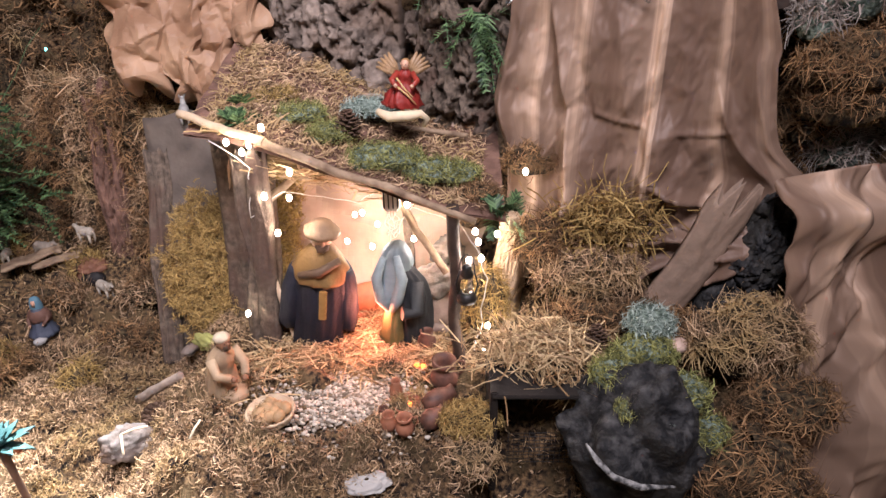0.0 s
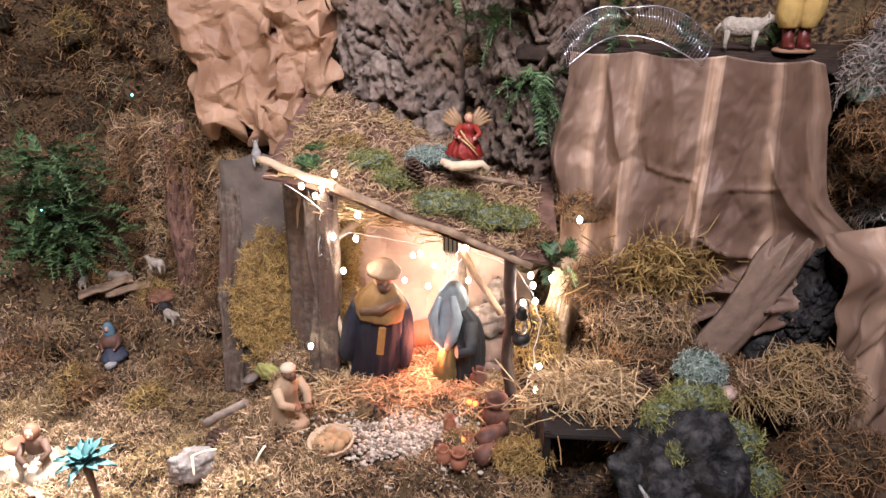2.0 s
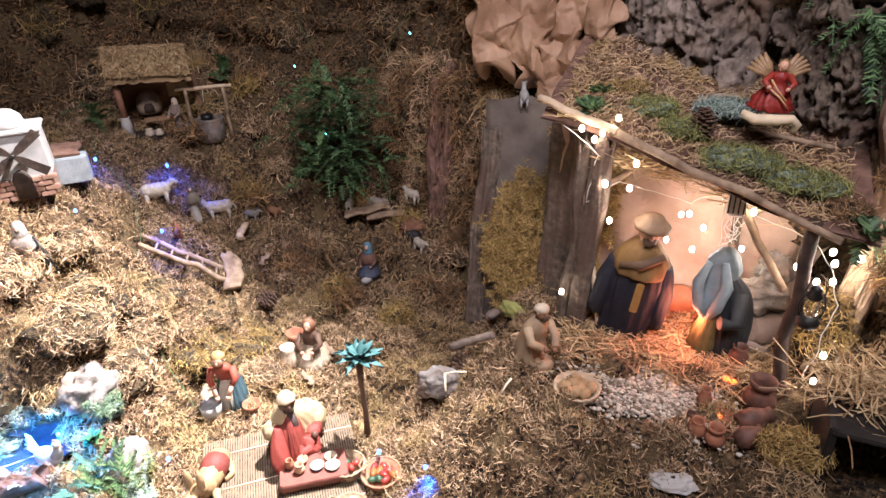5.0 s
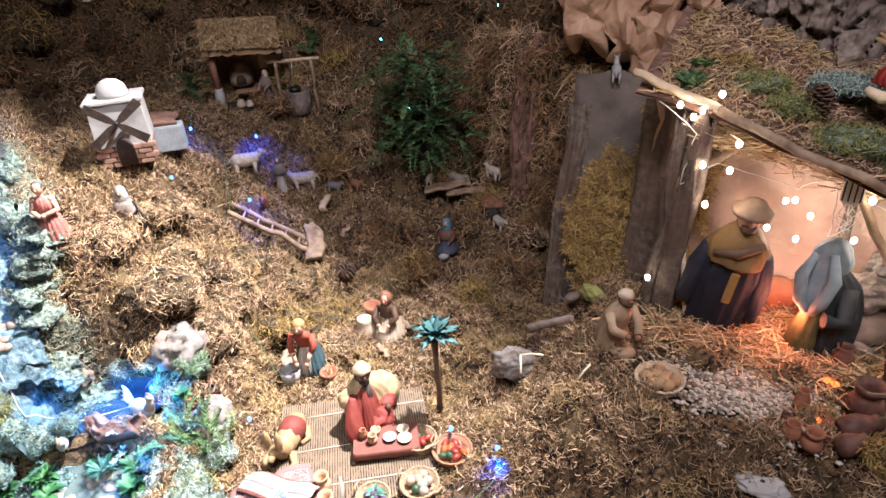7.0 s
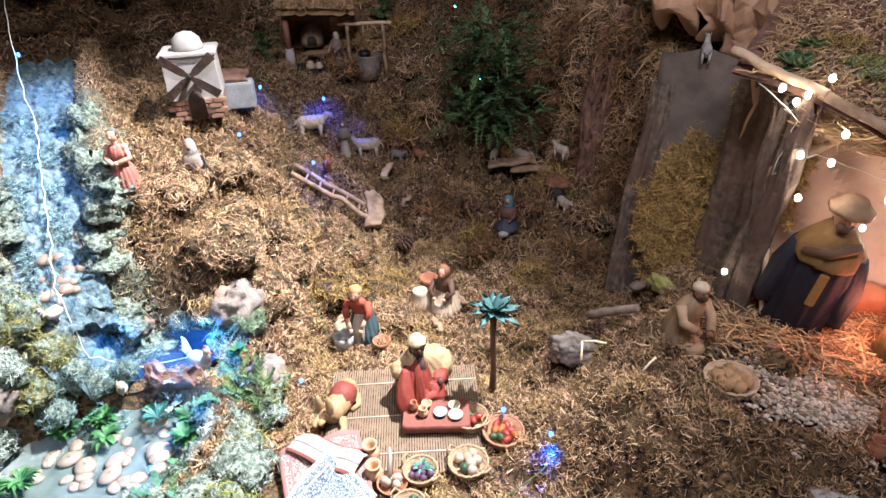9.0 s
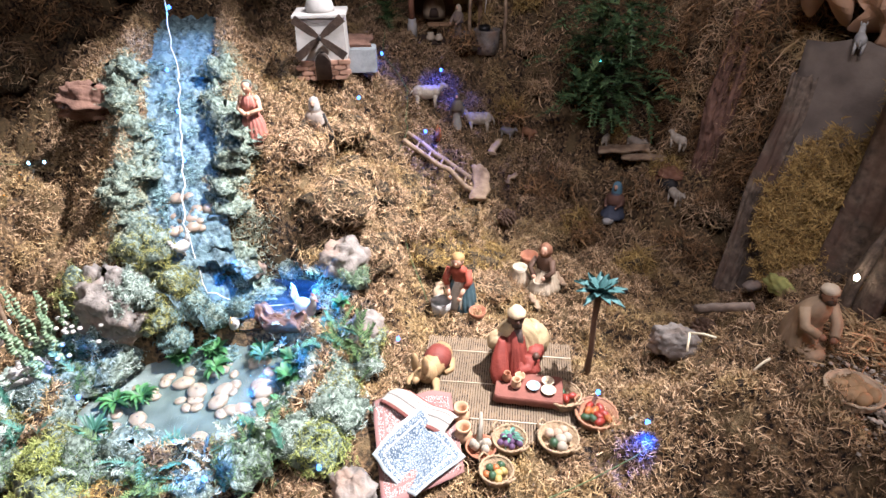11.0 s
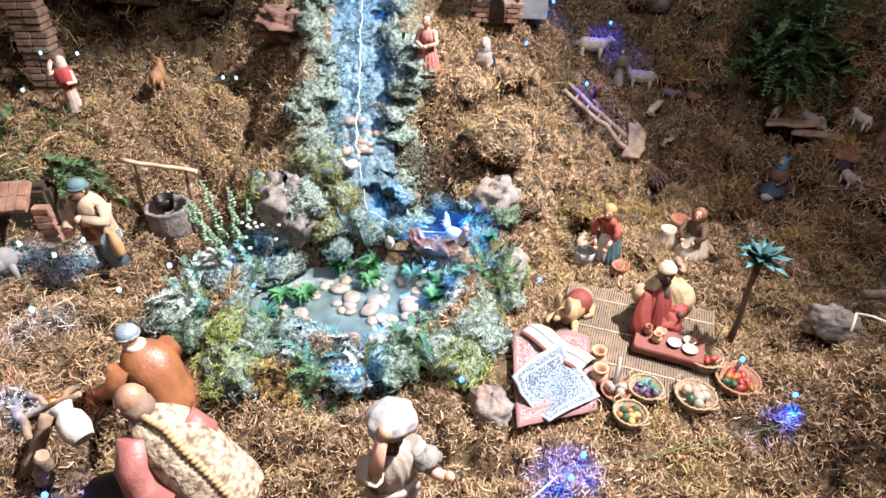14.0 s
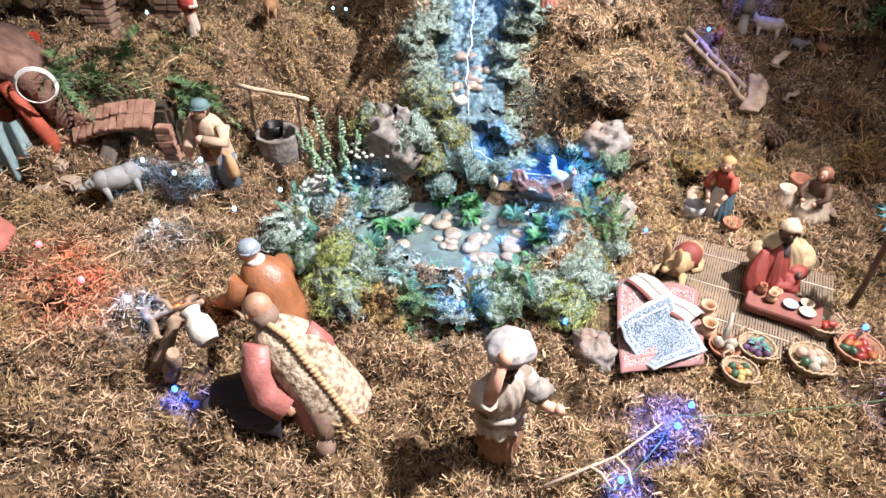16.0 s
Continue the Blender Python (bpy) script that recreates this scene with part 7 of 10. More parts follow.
def cap_man():
    s = Shape()
    shirt, trousers, vest = C(0.50, 0.37, 0.25), C(0.13, 0.17, 0.21), C(0.20, 0.09, 0.06)
    for sg in (-1, 1):
        limb(s, [(sg * 0.019, 0.0, 0.105), (sg * 0.024, -0.008 * sg, 0.06), (sg * 0.026, 0.004, 0.012)], 0.024, 0.020, trousers)
        s.use(C(0.36, 0.25, 0.17)).ball((sg * 0.027, -0.010, 0.008), 0.017, 10, (0.8, 1.5, 0.6))
    body(s, shirt, [(0, 0, 0.085, 0.040, 0.034), (0, 0, 0.105, 0.038, 0.032), (0, -0.004, 0.135, 0.038, 0.030), (0, -0.006, 0.165, 0.042, 0.030), (0, -0.008, 0.185, 0.030, 0.022), (0, -0.010, 0.198, 0.012, 0.012)], 0.07, 6, 44, 2.2)
    body(s, vest, [(0, -0.014, 0.098, 0.020, 0.026), (0, -0.016, 0.13, 0.022, 0.024), (0, -0.016, 0.17, 0.022, 0.020), (0, -0.012, 0.19, 0.012, 0.012)], 0.05, 4, 24, 5.0)
    head(s, (0, -0.018, 0.212), 0.0195, SKIN, C(0.09, 0.06, 0.045), (0, -1), C(0.07, 0.045, 0.03), C(0.10, 0.17, 0.17))
    limb(s, [(-0.040, -0.002, 0.178), (-0.052, -0.020, 0.142), (-0.024, -0.055, 0.125)], 0.016, 0.013, shirt)
    limb(s, [(0.040, -0.002, 0.178), (0.056, -0.018, 0.150), (0.026, -0.046, 0.158)], 0.016, 0.013, shirt)
    s.use(SKIN).ball((-0.016, -0.060, 0.122), 0.010, 8).ball((0.018, -0.048, 0.160), 0.010, 8)
    s.use(C(0.40, 0.25, 0.12)).tube([(0.030, -0.012, 0.185), (0.004, -0.040, 0.15), (0.036, -0.022, 0.115)], 0.004, 6)
    body(s, C(0.42, 0.27, 0.13), [(0.046, -0.008, 0.060, 0.016, 0.012), (0.046, -0.008, 0.085, 0.016, 0.012), (0.040, -0.008, 0.115, 0.008, 0.007)], 0.1, 4, 20, 1.0)
    return tagged(s.done("figurine", m=pose(-1.525, -0.275, 0.078, 0, 0, 34)), "standing figurine in cream shirt, blue trousers and green cap", "figurine")


cap_man()


def stable_pair():
    s = Shape()
    shawl = C(0.17, 0.095, 0.030)
    body(s, NAVY, [(0, 0, 0.0, 0.058, 0.046), (0, 0, 0.03, 0.064, 0.048), (0, 0, 0.11, 0.074, 0.050), (0, 0, 0.165, 0.070, 0.046), (0, 0, 0.21, 0.054, 0.036), (0, 0, 0.24, 0.024, 0.022)], 0.12, 8, 64, 1.0)
    for sg in (-1, 1):
        body(s, NAVY, [(sg * 0.062, -0.014, 0.055, 0.020, 0.022), (sg * 0.062, -0.016, 0.09, 0.022, 0.026), (sg * 0.058, -0.012, 0.15, 0.022, 0.024), (sg * 0.048, -0.004, 0.20, 0.016, 0.018)], 0.14, 4, 28, 2.0 + sg)
    body(s, shawl, [(0, -0.006, 0.180, 0.058, 0.048), (0, -0.006, 0.187, 0.060, 0.048), (0, -0.004, 0.21, 0.056, 0.042), (0, -0.002, 0.24, 0.034, 0.030), (0, 0, 0.258, 0.016, 0.016)], 0.06, 4, 44, 3.0)
    s.use(C(0.10, 0.06, 0.035)).tube([(-0.040, -0.040, 0.200), (0.0, -0.050, 0.215), (0.040, -0.034, 0.238)], [0.007, 0.010, 0.008], 10)
    s.use(MUSTARD).box((0.010, -0.052, 0.135), (0.016, 0.006, 0.075), 0.002)
    head(s, (0, -0.012, 0.276), 0.024, SKIN, C(0.10, 0.055, 0.035), (0.2, -1), C(0.10, 0.06, 0.04))
    s.use(C(0.20, 0.13, 0.075)).lathe([(0.026, -0.004), (0.037, -0.002), (0.036, 0.006), (0.026, 0.012), (0.020, 0.022), (0.003, 0.026)], 22, (0, -0.008, 0.287), 1, 1, 0.05, 7)
    tagged(s.done("figurine", m=pose(-0.262, 1.085, 0.225, 5, 8, 6) @ Matrix.Scale(0.93, 4)), "tall bearded figurine in a dark blue robe and mustard shawl", "figurine")
    s = Shape()
    veil, dress = C(0.19, 0.235, 0.25), C(0.016, 0.018, 0.020)
    body(s, dress, [(0.006, 0, 0.0, 0.044, 0.046), (0.008, 0, 0.03, 0.048, 0.046), (0.010, 0, 0.09, 0.046, 0.040), (0.008, 0, 0.14, 0.040, 0.032), (0, 0, 0.175, 0.022, 0.020)], 0.16, 6, 60, 4.0)
    body(s, OLIVE, [(-0.020, -0.024, 0.002, 0.024, 0.026), (-0.020, -0.026, 0.05, 0.025, 0.024), (-0.012, -0.022, 0.105, 0.014, 0.014)], 0.22, 5, 34, 1.0)
    head(s, (-0.012, -0.008, 0.192), 0.0165, SKIN, None, (-0.8, -0.6))
    body(s, veil, [(-0.018, -0.016, 0.098, 0.016, 0.018), (-0.018, -0.016, 0.115, 0.027, 0.027), (-0.012, -0.006, 0.15, 0.030, 0.029), (-0.006, 0.0, 0.185, 0.031, 0.027), (-0.006, 0.0, 0.205, 0.028, 0.025), (-0.004, 0.0, 0.222, 0.018, 0.018), (-0.003, 0.0, 0.23, 0.004, 0.004)], 0.17, 5, 52, 2.0)
    s.use(veil).tube([(-0.030, -0.022, 0.205), (-0.044, -0.030, 0.165), (-0.038, -0.036, 0.120), (-0.022, -0.042, 0.100)], [0.006, 0.011, 0.012, 0.007], 10)
    s.tube([(-0.004, -0.026, 0.210), (0.006, -0.038, 0.165), (-0.006, -0.042, 0.120), (-0.018, -0.044, 0.098)], [0.006, 0.011, 0.012, 0.007], 10)
    limb(s, [(0.030, -0.014, 0.145), (0.034, -0.046, 0.095), (0.004, -0.058, 0.100)], 0.016, 0.013, dress)
    tagged(s.done("figurine", m=pose(-0.082, 1.085, 0.225)), "kneeling figurine in a dark robe and pale blue veil", "figurine")


stable_pair()


def shepherd():
    s = Shape()
    sand, dark = C(0.38, 0.27, 0.17), C(0.20, 0.125, 0.075)
    body(s, sand, [(0.0, 0.012, 0.0, 0.040, 0.046), (0.0, 0.010, 0.03, 0.041, 0.044), (0.0, 0.006, 0.08, 0.032, 0.034), (0.0, -0.006, 0.115, 0.033, 0.030), (0.0, -0.014, 0.14, 0.020, 0.020), (0, -0.018, 0.15, 0.010, 0.010)], 0.11, 6, 48, 2.0)
    body(s, dark, [(0.014, 0.026, 0.02, 0.026, 0.026), (0.012, 0.022, 0.07, 0.026, 0.022), (0.008, 0.010, 0.12, 0.024, 0.020), (0.004, -0.006, 0.145, 0.012, 0.010)], 0.10, 4, 30, 5.0)
    head(s, (0, -0.028, 0.166), 0.0175, C(0.24, 0.12, 0.07), C(0.06, 0.035, 0.02), (0, -1), C(0.05, 0.03, 0.02))
    s.use(CREAM).ball((0, -0.025, 0.176), 0.019, 14, (1, 1, 0.62), 0.08, 6, 1)
    limb(s, [(-0.030, -0.012, 0.125), (-0.038, -0.036, 0.095), (-0.018, -0.060, 0.085)], 0.013, 0.010, sand)
    limb(s, [(0.030, -0.012, 0.125), (0.038, -0.036, 0.090), (0.018, -0.062, 0.075)], 0.013, 0.010, sand)
    s.use(C(0.24, 0.12, 0.07)).ball((-0.014, -0.064, 0.083), 0.008, 8).ball((0.013, -0.066, 0.073), 0.008, 8)
    s.use(sand).ball((0.0, -0.035, 0.018), 0.030, 14, (1.1, 1.0, 0.65), 0.2, 4, 1)
    tagged(s.done("figurine", m=pose(-0.402, 0.925, 0.215, 0, 0, 55) @ Matrix.Scale(0.78, 4)), "kneeling shepherd figurine in a sand robe with a white headcloth", "figurine")


shepherd()
figurine(on(-1.90, -0.26, 60), 0.135, C(0.55, 0.45, 0.36), C(0.40, 0.06, 0.05), C(0.50, 0.42, 0.36), SKIN, "woman figurine in a red apron and cream skirt", "stand", "up", None, RED)
figurine(pose(-1.49, -0.775, 0.08, 0, 0, 50), 0.20, PINK, SAND, SAND, SKIN, "figurine in pink robe reaching towards the red light", "kneel", "work")
s = Shape()
body(s, C(0.26, 0.024, 0.018, 0.5), [(0, 0, 0.0, 0.046, 0.034), (0, 0, 0.012, 0.044, 0.032), (0.002, 0.004, 0.035, 0.032, 0.024), (0.004, 0.008, 0.055, 0.017, 0.014), (0.004, 0.008, 0.072, 0.019, 0.014), (0.004, 0.008, 0.084, 0.008, 0.008)], 0.16, 7, 56, 2.0)
for sg in (-1, 1):
    limb(s, [(0.004 + sg * 0.016, 0.006, 0.076), (0.004 + sg * 0.030, -0.010, 0.062), (0.004 + sg * 0.020, -0.028, 0.056)], 0.008, 0.006, C(0.28, 0.035, 0.022, 0.5))
    s.use(SKIN).ball((0.004 + sg * 0.019, -0.031, 0.056), 0.005, 8)
limb(s, [(-0.014, -0.018, 0.07), (0.004, -0.026, 0.05), (0.026, -0.030, 0.03)], 0.0022, 0.0016, GOLD)
limb(s, [(-0.012, -0.020, 0.05), (0.012, -0.030, 0.036), (0.034, -0.026, 0.012)], 0.0022, 0.0016, GOLD)
head(s, (0.004, 0.004, 0.096), 0.0115, SKIN, None, (-0.2, -1), C(0.30, 0.16, 0.06))
tagged(s.done("figurine", m=pose(-0.066, 1.120, 0.706, 4, 4, 0) @ Matrix.Scale(0.74, 4)), "small angel figurine in a spread red robe on the stable roof", "figurine")
s = Shape()
s.use(C(0.30, 0.17, 0.10)).lathe([(0.034, 0), (0.034, 0.004), (0.030, 0.006)], 24, (0, 0, 0), 1, 0.8)
for sg in (-1, 1):
    s.use(C(0.13, 0.025, 0.02, 0.4)).tube([(sg * 0.012, 0, 0.005), (sg * 0.012, 0.002, 0.02), (sg * 0.013, 0.003, 0.042)], [0.011, 0.009, 0.010], 12)
    s.ball((sg * 0.013, -0.010, 0.010), 0.010, 10, (0.9, 1.5, 0.7))
    body(s, C(0.56, 0.38, 0.13, 0.5), [(sg * 0.014, 0.002, 0.038, 0.015, 0.015), (sg * 0.015, 0.002, 0.055, 0.022, 0.020), (sg * 0.015, 0.002, 0.085, 0.022, 0.020), (sg * 0.010, 0.002, 0.108, 0.016, 0.016)], 0.10, 5, 30, 1.0 + sg)
body(s, C(0.30, 0.03, 0.03, 0.5), [(0, 0, 0.090, 0.026, 0.020), (0, 0, 0.100, 0.028, 0.022), (0, 0, 0.135, 0.026, 0.020), (0, 0, 0.150, 0.012, 0.012)], 0.08, 5, 36, 3.0)
head(s, (0, -0.004, 0.168), 0.016, SKIN, None, (0, -1), None, C(0.56, 0.38, 0.13))
for sg in (-1, 1):
    limb(s, [(sg * 0.026, 0, 0.140), (sg * 0.038, -0.006, 0.118), (sg * 0.024, -0.022, 0.104)], 0.010, 0.008, C(0.56, 0.38, 0.13, 0.5))
tagged(s.done("figurine", m=pose(0.482, 1.10, 0.893, 0, 0, 0)), "figurine in baggy yellow trousers and brown boots on the ledge", "figurine")
figurine(pose(-1.592, 1.238, 0.488, 0, 0, 10), 0.10, C(0.15, 0.11, 0.09), C(0.20, 0.15, 0.12), CREAM, SKIN, "small baker figurine in brown with a white headcloth", "stand", "work")
figurine(on(-1.85, 0.98, 45), 0.075, CREAM, CREAM, C(0.16, 0.10, 0.06), SKIN, "small figurine in white robes on the slope", "sit", "front")
figurine(pose(-2.02, 1.02, 0.80, 0, 0, 60), 0.085, CREAM, CREAM, C(0.16, 0.10, 0.06), SKIN, "small figurine in white clothes high on the slope", "stand", "up")
wings = thing("wings", pose(-0.064, 1.128, 0.694), "gilded wings of the small red angel", "wings")
for sg in (-1, 1):
    for k in range(5):
        a = 0.35 + 0.20 * k
        s = Shape().use(C(0.34, 0.21, 0.11, 0.45))
        s.tube([(sg * 0.008, 0.012, 0.06), (sg * (0.008 + 0.02 * math.cos(a)), 0.016, 0.06 + 0.02 * math.sin(a)), (sg * (0.008 + 0.042 * math.cos(a)), 0.018, 0.06 + 0.042 * math.sin(a))], [0.004, 0.007, 0.002], 6)
        part("feather", s, wings)
s = Shape().use(C(0.70, 0.56, 0.38))
s.tube([(-0.045, 0, 0.008), (-0.025, -0.008, 0.0), (0.010, -0.010, 0.002), (0.030, -0.004, 0.004), (0.040, 0.0, -0.006), (0.034, 0.0, -0.020)], [0.006, 0.009, 0.009, 0.007, 0.006, 0.004], 10)
tagged(s.done("ribbon", m=pose(-0.062, 1.085, 0.697)), "cream banner below the red angel", "ribbon")

t = thing("cooking_tripod", pose(-1.425, 0.648, gz(-1.425, 0.648)), "black iron tripod with a hanging kettle", "tripod")
for k in range(3):
    a = 0.4 + 2.1 * k
    s = Shape().use(IRON)
    s.tube([(0.030 * math.cos(a), 0.030 * math.sin(a), -0.006), (0, 0, 0.085)], 0.0028, 7)
    part("leg", s, t)
s = Shape().use(IRON)
s.lathe([(0.010, 0.016), (0.017, 0.020), (0.019, 0.030), (0.015, 0.040), (0.017, 0.043), (0.013, 0.042), (0.012, 0.024)], 16)
b = part("kettle", s, t, "round black kettle")
s = Shape().use(IRON)
s.tube([(-0.015, 0, 0.042), (0, 0, 0.060), (0.015, 0, 0.042)], 0.0012, 5)
part("bail", s, b)
# sheep and other animals
for x, y, tn, ln, lab, mt in ((-0.895, 1.395, 60, 0.06, "white toy sheep before a hollow", FLEECE), (-0.965, 1.49, 250, 0.06, "shaggy cream toy sheep on a knoll", FLEECE), (-1.10, 1.50, 80, 0.065, "grey-brown toy sheep grazing", C(0.24, 0.20, 0.16)),
                              (-1.17, 1.45, 200, 0.05, "cream toy lamb under the tree", FLEECE), (-1.50, 1.03, 140, 0.085, "cream toy sheep beside the shepherd", FLEECE), (-1.41, 1.15, 310, 0.080, "white toy sheep beside the shepherd", FLEECE),
                              (-1.33, 1.28, 80, 0.055, "brown toy goat on the slope", C(0.26, 0.13, 0.07)), (-1.36, 1.22, 100, 0.05, "grey toy goat on the slope", C(0.20, 0.18, 0.15)), (0.26, 1.015, 90, 0.06, "cream toy sheep half hidden in dry moss", FLEECE)):
    up = 0.075 if (x, y) == (-0.965, 1.49) else (0.02 if x > -1.2 and x < -0.9 else 0.0)
    animal("sheep", on(x, y, tn, up if x < 0 else 0.02), ln, mt, lab, False, None, None, 0.12, False, 0.22, "sheep on the slope")
animal("sheep", pose(0.405, 1.13, 0.893, 0, 0, 75), 0.075, FLEECE, "cream toy sheep standing on the ledge", False, None, None, 0.12, False, 0.2)
animal("lamb", pose(-0.585, 1.395, 0.60, 0, 0, 200), 0.055, GREY, "grey toy lamb standing above the board", False, None, None, 0.14, False, 0.4)
animal("goat", pose(-0.43, 1.42, 0.72, 0, 0, 60), 0.065, C(0.13, 0.07, 0.05), "dark brown toy goat among the crumpled paper", False, None, None, 0.15, True, 0.35)
animal("goat", pose(-0.33, 1.40, 0.665, 0, 0, 200), 0.045, C(0.30, 0.22, 0.18), "small brown toy goat at the foot of the bark rock", False, None, None, 0.12, True, 0.3)
animal("pig", on(-1.586, -0.50, 12), 0.110, C(0.26, 0.26, 0.25), "grey toy pig standing in the straw", False, None, None, 0.12, False, 0.02, "", 0.26, 1.2)
animal("cow", on(-1.93, -0.055, 250), 0.085, C(0.28, 0.15, 0.07), "brown toy calf standing at the back", False, None, None, 0.15, True, 0.3)
animal("donkey", pose(-0.895, 0.515, 0.083, 0, 0, 20), 0.112, C(0.33, 0.215, 0.105), "lying tan donkey figurine under a red blanket on the mat", True, None, C(0.17, 0.035, 0.025), 0.42, False, 0.2)


def bird(x, y, z, ln, body, comb, label, turn):
    s = Shape()
    s.use(body).ball((0, 0, 0.5 * ln), 0.30 * ln, 12, (0.8, 1.4, 0.95))
    s.tube([(0, -0.3 * ln, 0.6 * ln), (0, -0.40 * ln, 0.85 * ln), (0, -0.42 * ln, 1.0 * ln)], [0.16 * ln, 0.10 * ln, 0.09 * ln], 8)
    s.ball((0, -0.44 * ln, 1.02 * ln), 0.11 * ln, 8)
    for k in range(4):
        s.tube([(0, 0.3 * ln, 0.55 * ln), (0.04 * ln * (k - 1.5), 0.5 * ln, (0.75 + 0.08 * k) * ln), (0.06 * ln * (k - 1.5), 0.62 * ln, (0.7 + 0.12 * k) * ln)], [0.09 * ln, 0.06 * ln, 0.02 * ln], 6)
    s.use(comb).ball((0, -0.44 * ln, 1.14 * ln), 0.07 * ln, 6, (0.4, 1.2, 0.9))
    s.tube([(0, -0.52 * ln, 1.0 * ln), (0, -0.64 * ln, 0.97 * ln)], [0.04 * ln, 0.008 * ln], 5)
    for sg in (-1, 1):
        s.tube([(sg * 0.08 * ln, 0, 0.3 * ln), (sg * 0.08 * ln, 0, 0)], 0.025 * ln, 5)
    return tagged(s.done("bird", m=pose(x, y, z, 0, 0, turn)), label, "bird")


bird(-1.42, 1.0, gz(-1.42, 1.0) + 0.02, 0.04, C(0.35, 0.14, 0.05), C(0.7, 0.05, 0.02), "toy rooster with a red comb", 60)
bird(-1.82, 0.01, gz(-1.82, 0.01), 0.032, C(0.12, 0.08, 0.03), C(0.75, 0.32, 0.04), "toy hen with an orange head", 200)
bird(-1.86, 0.085, gz(-1.86, 0.085), 0.032, C(0.05, 0.05, 0.04), C(0.75, 0.30, 0.04), "dark toy hen with an orange head", 20)
bird(-1.235, 0.268, 0.118, 0.045, WHITE, C(0.7, 0.4, 0.1), "white toy duck on a wet rock", 60)
bird(-1.165, 0.395, 0.120, 0.07, WHITE, C(0.7, 0.3, 0.2), "white toy goose at the pool's edge", 100)
bird(-1.365, 0.245, 0.255, 0.045, WHITE, C(0.6, 0.5, 0.4), "white toy duck in the waterfall", 200)


# ---- vessels and baskets ----
def vessel(name, m, h, r, mt, label, shape="pot", handle=False, group=""):
    t = thing(name, m, label, name, group)
    prof = {"pot": [(0.6, 0), (0.95, 0.25), (1.0, 0.5), (0.75, 0.75), (0.62, 0.86), (0.75, 1.0), (0.62, 0.98), (0.5, 0.85), (0.6, 0.3)],
            "jar": [(0.62, 0), (0.95, 0.2), (1.0, 0.4), (0.78, 0.62), (0.55, 0.72), (0.8, 0.82), (0.85, 1.0), (0.7, 0.98), (0.45, 0.75), (0.5, 0.3)],
            "bowl": [(0.45, 0), (0.8, 0.4), (1.0, 1.0), (0.9, 0.97), (0.7, 0.45), (0.3, 0.25)],
            "bucket": [(0.78, 0), (0.9, 0.5), (1.0, 1.0), (0.88, 1.0), (0.8, 0.5), (0.7, 0.3)],
            "sack": [(0.7, 0), (1.0, 0.2), (0.95, 0.55), (0.6, 0.82), (0.7, 1.0), (0.5, 0.97), (0.45, 0.8)]}[shape]
    s = Shape().use(mt)
    s.lathe([(a * r, b * h) for a, b in prof], 18, caps=True)
    part("body", s, t)
    if handle:
        s = Shape().use(mt)
        s.tube([(0.7 * r, 0, 0.92 * h), (1.35 * r, 0, 0.85 * h), (1.4 * r, 0, 0.55 * h), (0.95 * r, 0, 0.35 * h)], 0.1 * r, 7)
        part("handle", s, t)
    return t


F2 = 0.228
for x, y, h, q, mt, lab, sh, hd, tilt in ((0.004, 0.932, 0.062, 0.027, DARK_CLAY, "dark clay jug beside the stable", "jar", True, 0), (-0.082, 0.898, 0.042, 0.012, TERRACOTTA, "slim terracotta bottle before the stable", "pot", False, 0),
                                           (-0.060, 0.868, 0.018, 0.026, TERRACOTTA, "glowing terracotta bowl of embers", "bowl", False, 0), (-0.088, 0.822, 0.034, 0.015, TERRACOTTA, "small terracotta cup before the stable", "pot", False, 0),
                                           (-0.060, 0.812, 0.038, 0.016, TERRACOTTA, "small terracotta jug before the stable", "jar", True, 0), (-0.030, 0.858, 0.060, 0.019, DARK_CLAY, "dark clay jar lying on its side", "pot", False, 80),
                                           (-0.030, 0.812, 0.045, 0.018, DARK_CLAY, "dark clay pot lying on its side", "pot", False, 70), (-0.033, 1.045, 0.045, 0.019, DARK_CLAY, "dark clay pot standing in the straw", "pot", False, 0),
                                           (-0.100, 0.850, 0.022, 0.011, DARK_CLAY, "tiny clay cup before the stable", "pot", False, 0)):
    vessel("pot", pose(x, y, F2 + (0.018 if tilt else 0.0), 0, tilt, 30 if tilt else 10), h, q, mt, lab, sh, hd, "pots before the stable")
s = Shape().use(EMBER)
for x, y, z in ((-0.050, 0.985, 0.236), (-0.038, 0.980, 0.236), (-0.058, 0.870, 0.240)):
    s.ball((x, y, z), 0.006, 8, (1.2, 1, 0.7), 0.3)
tagged(s.done("embers"), "small glowing orange embers among the pots", "embers", kind="stuff")


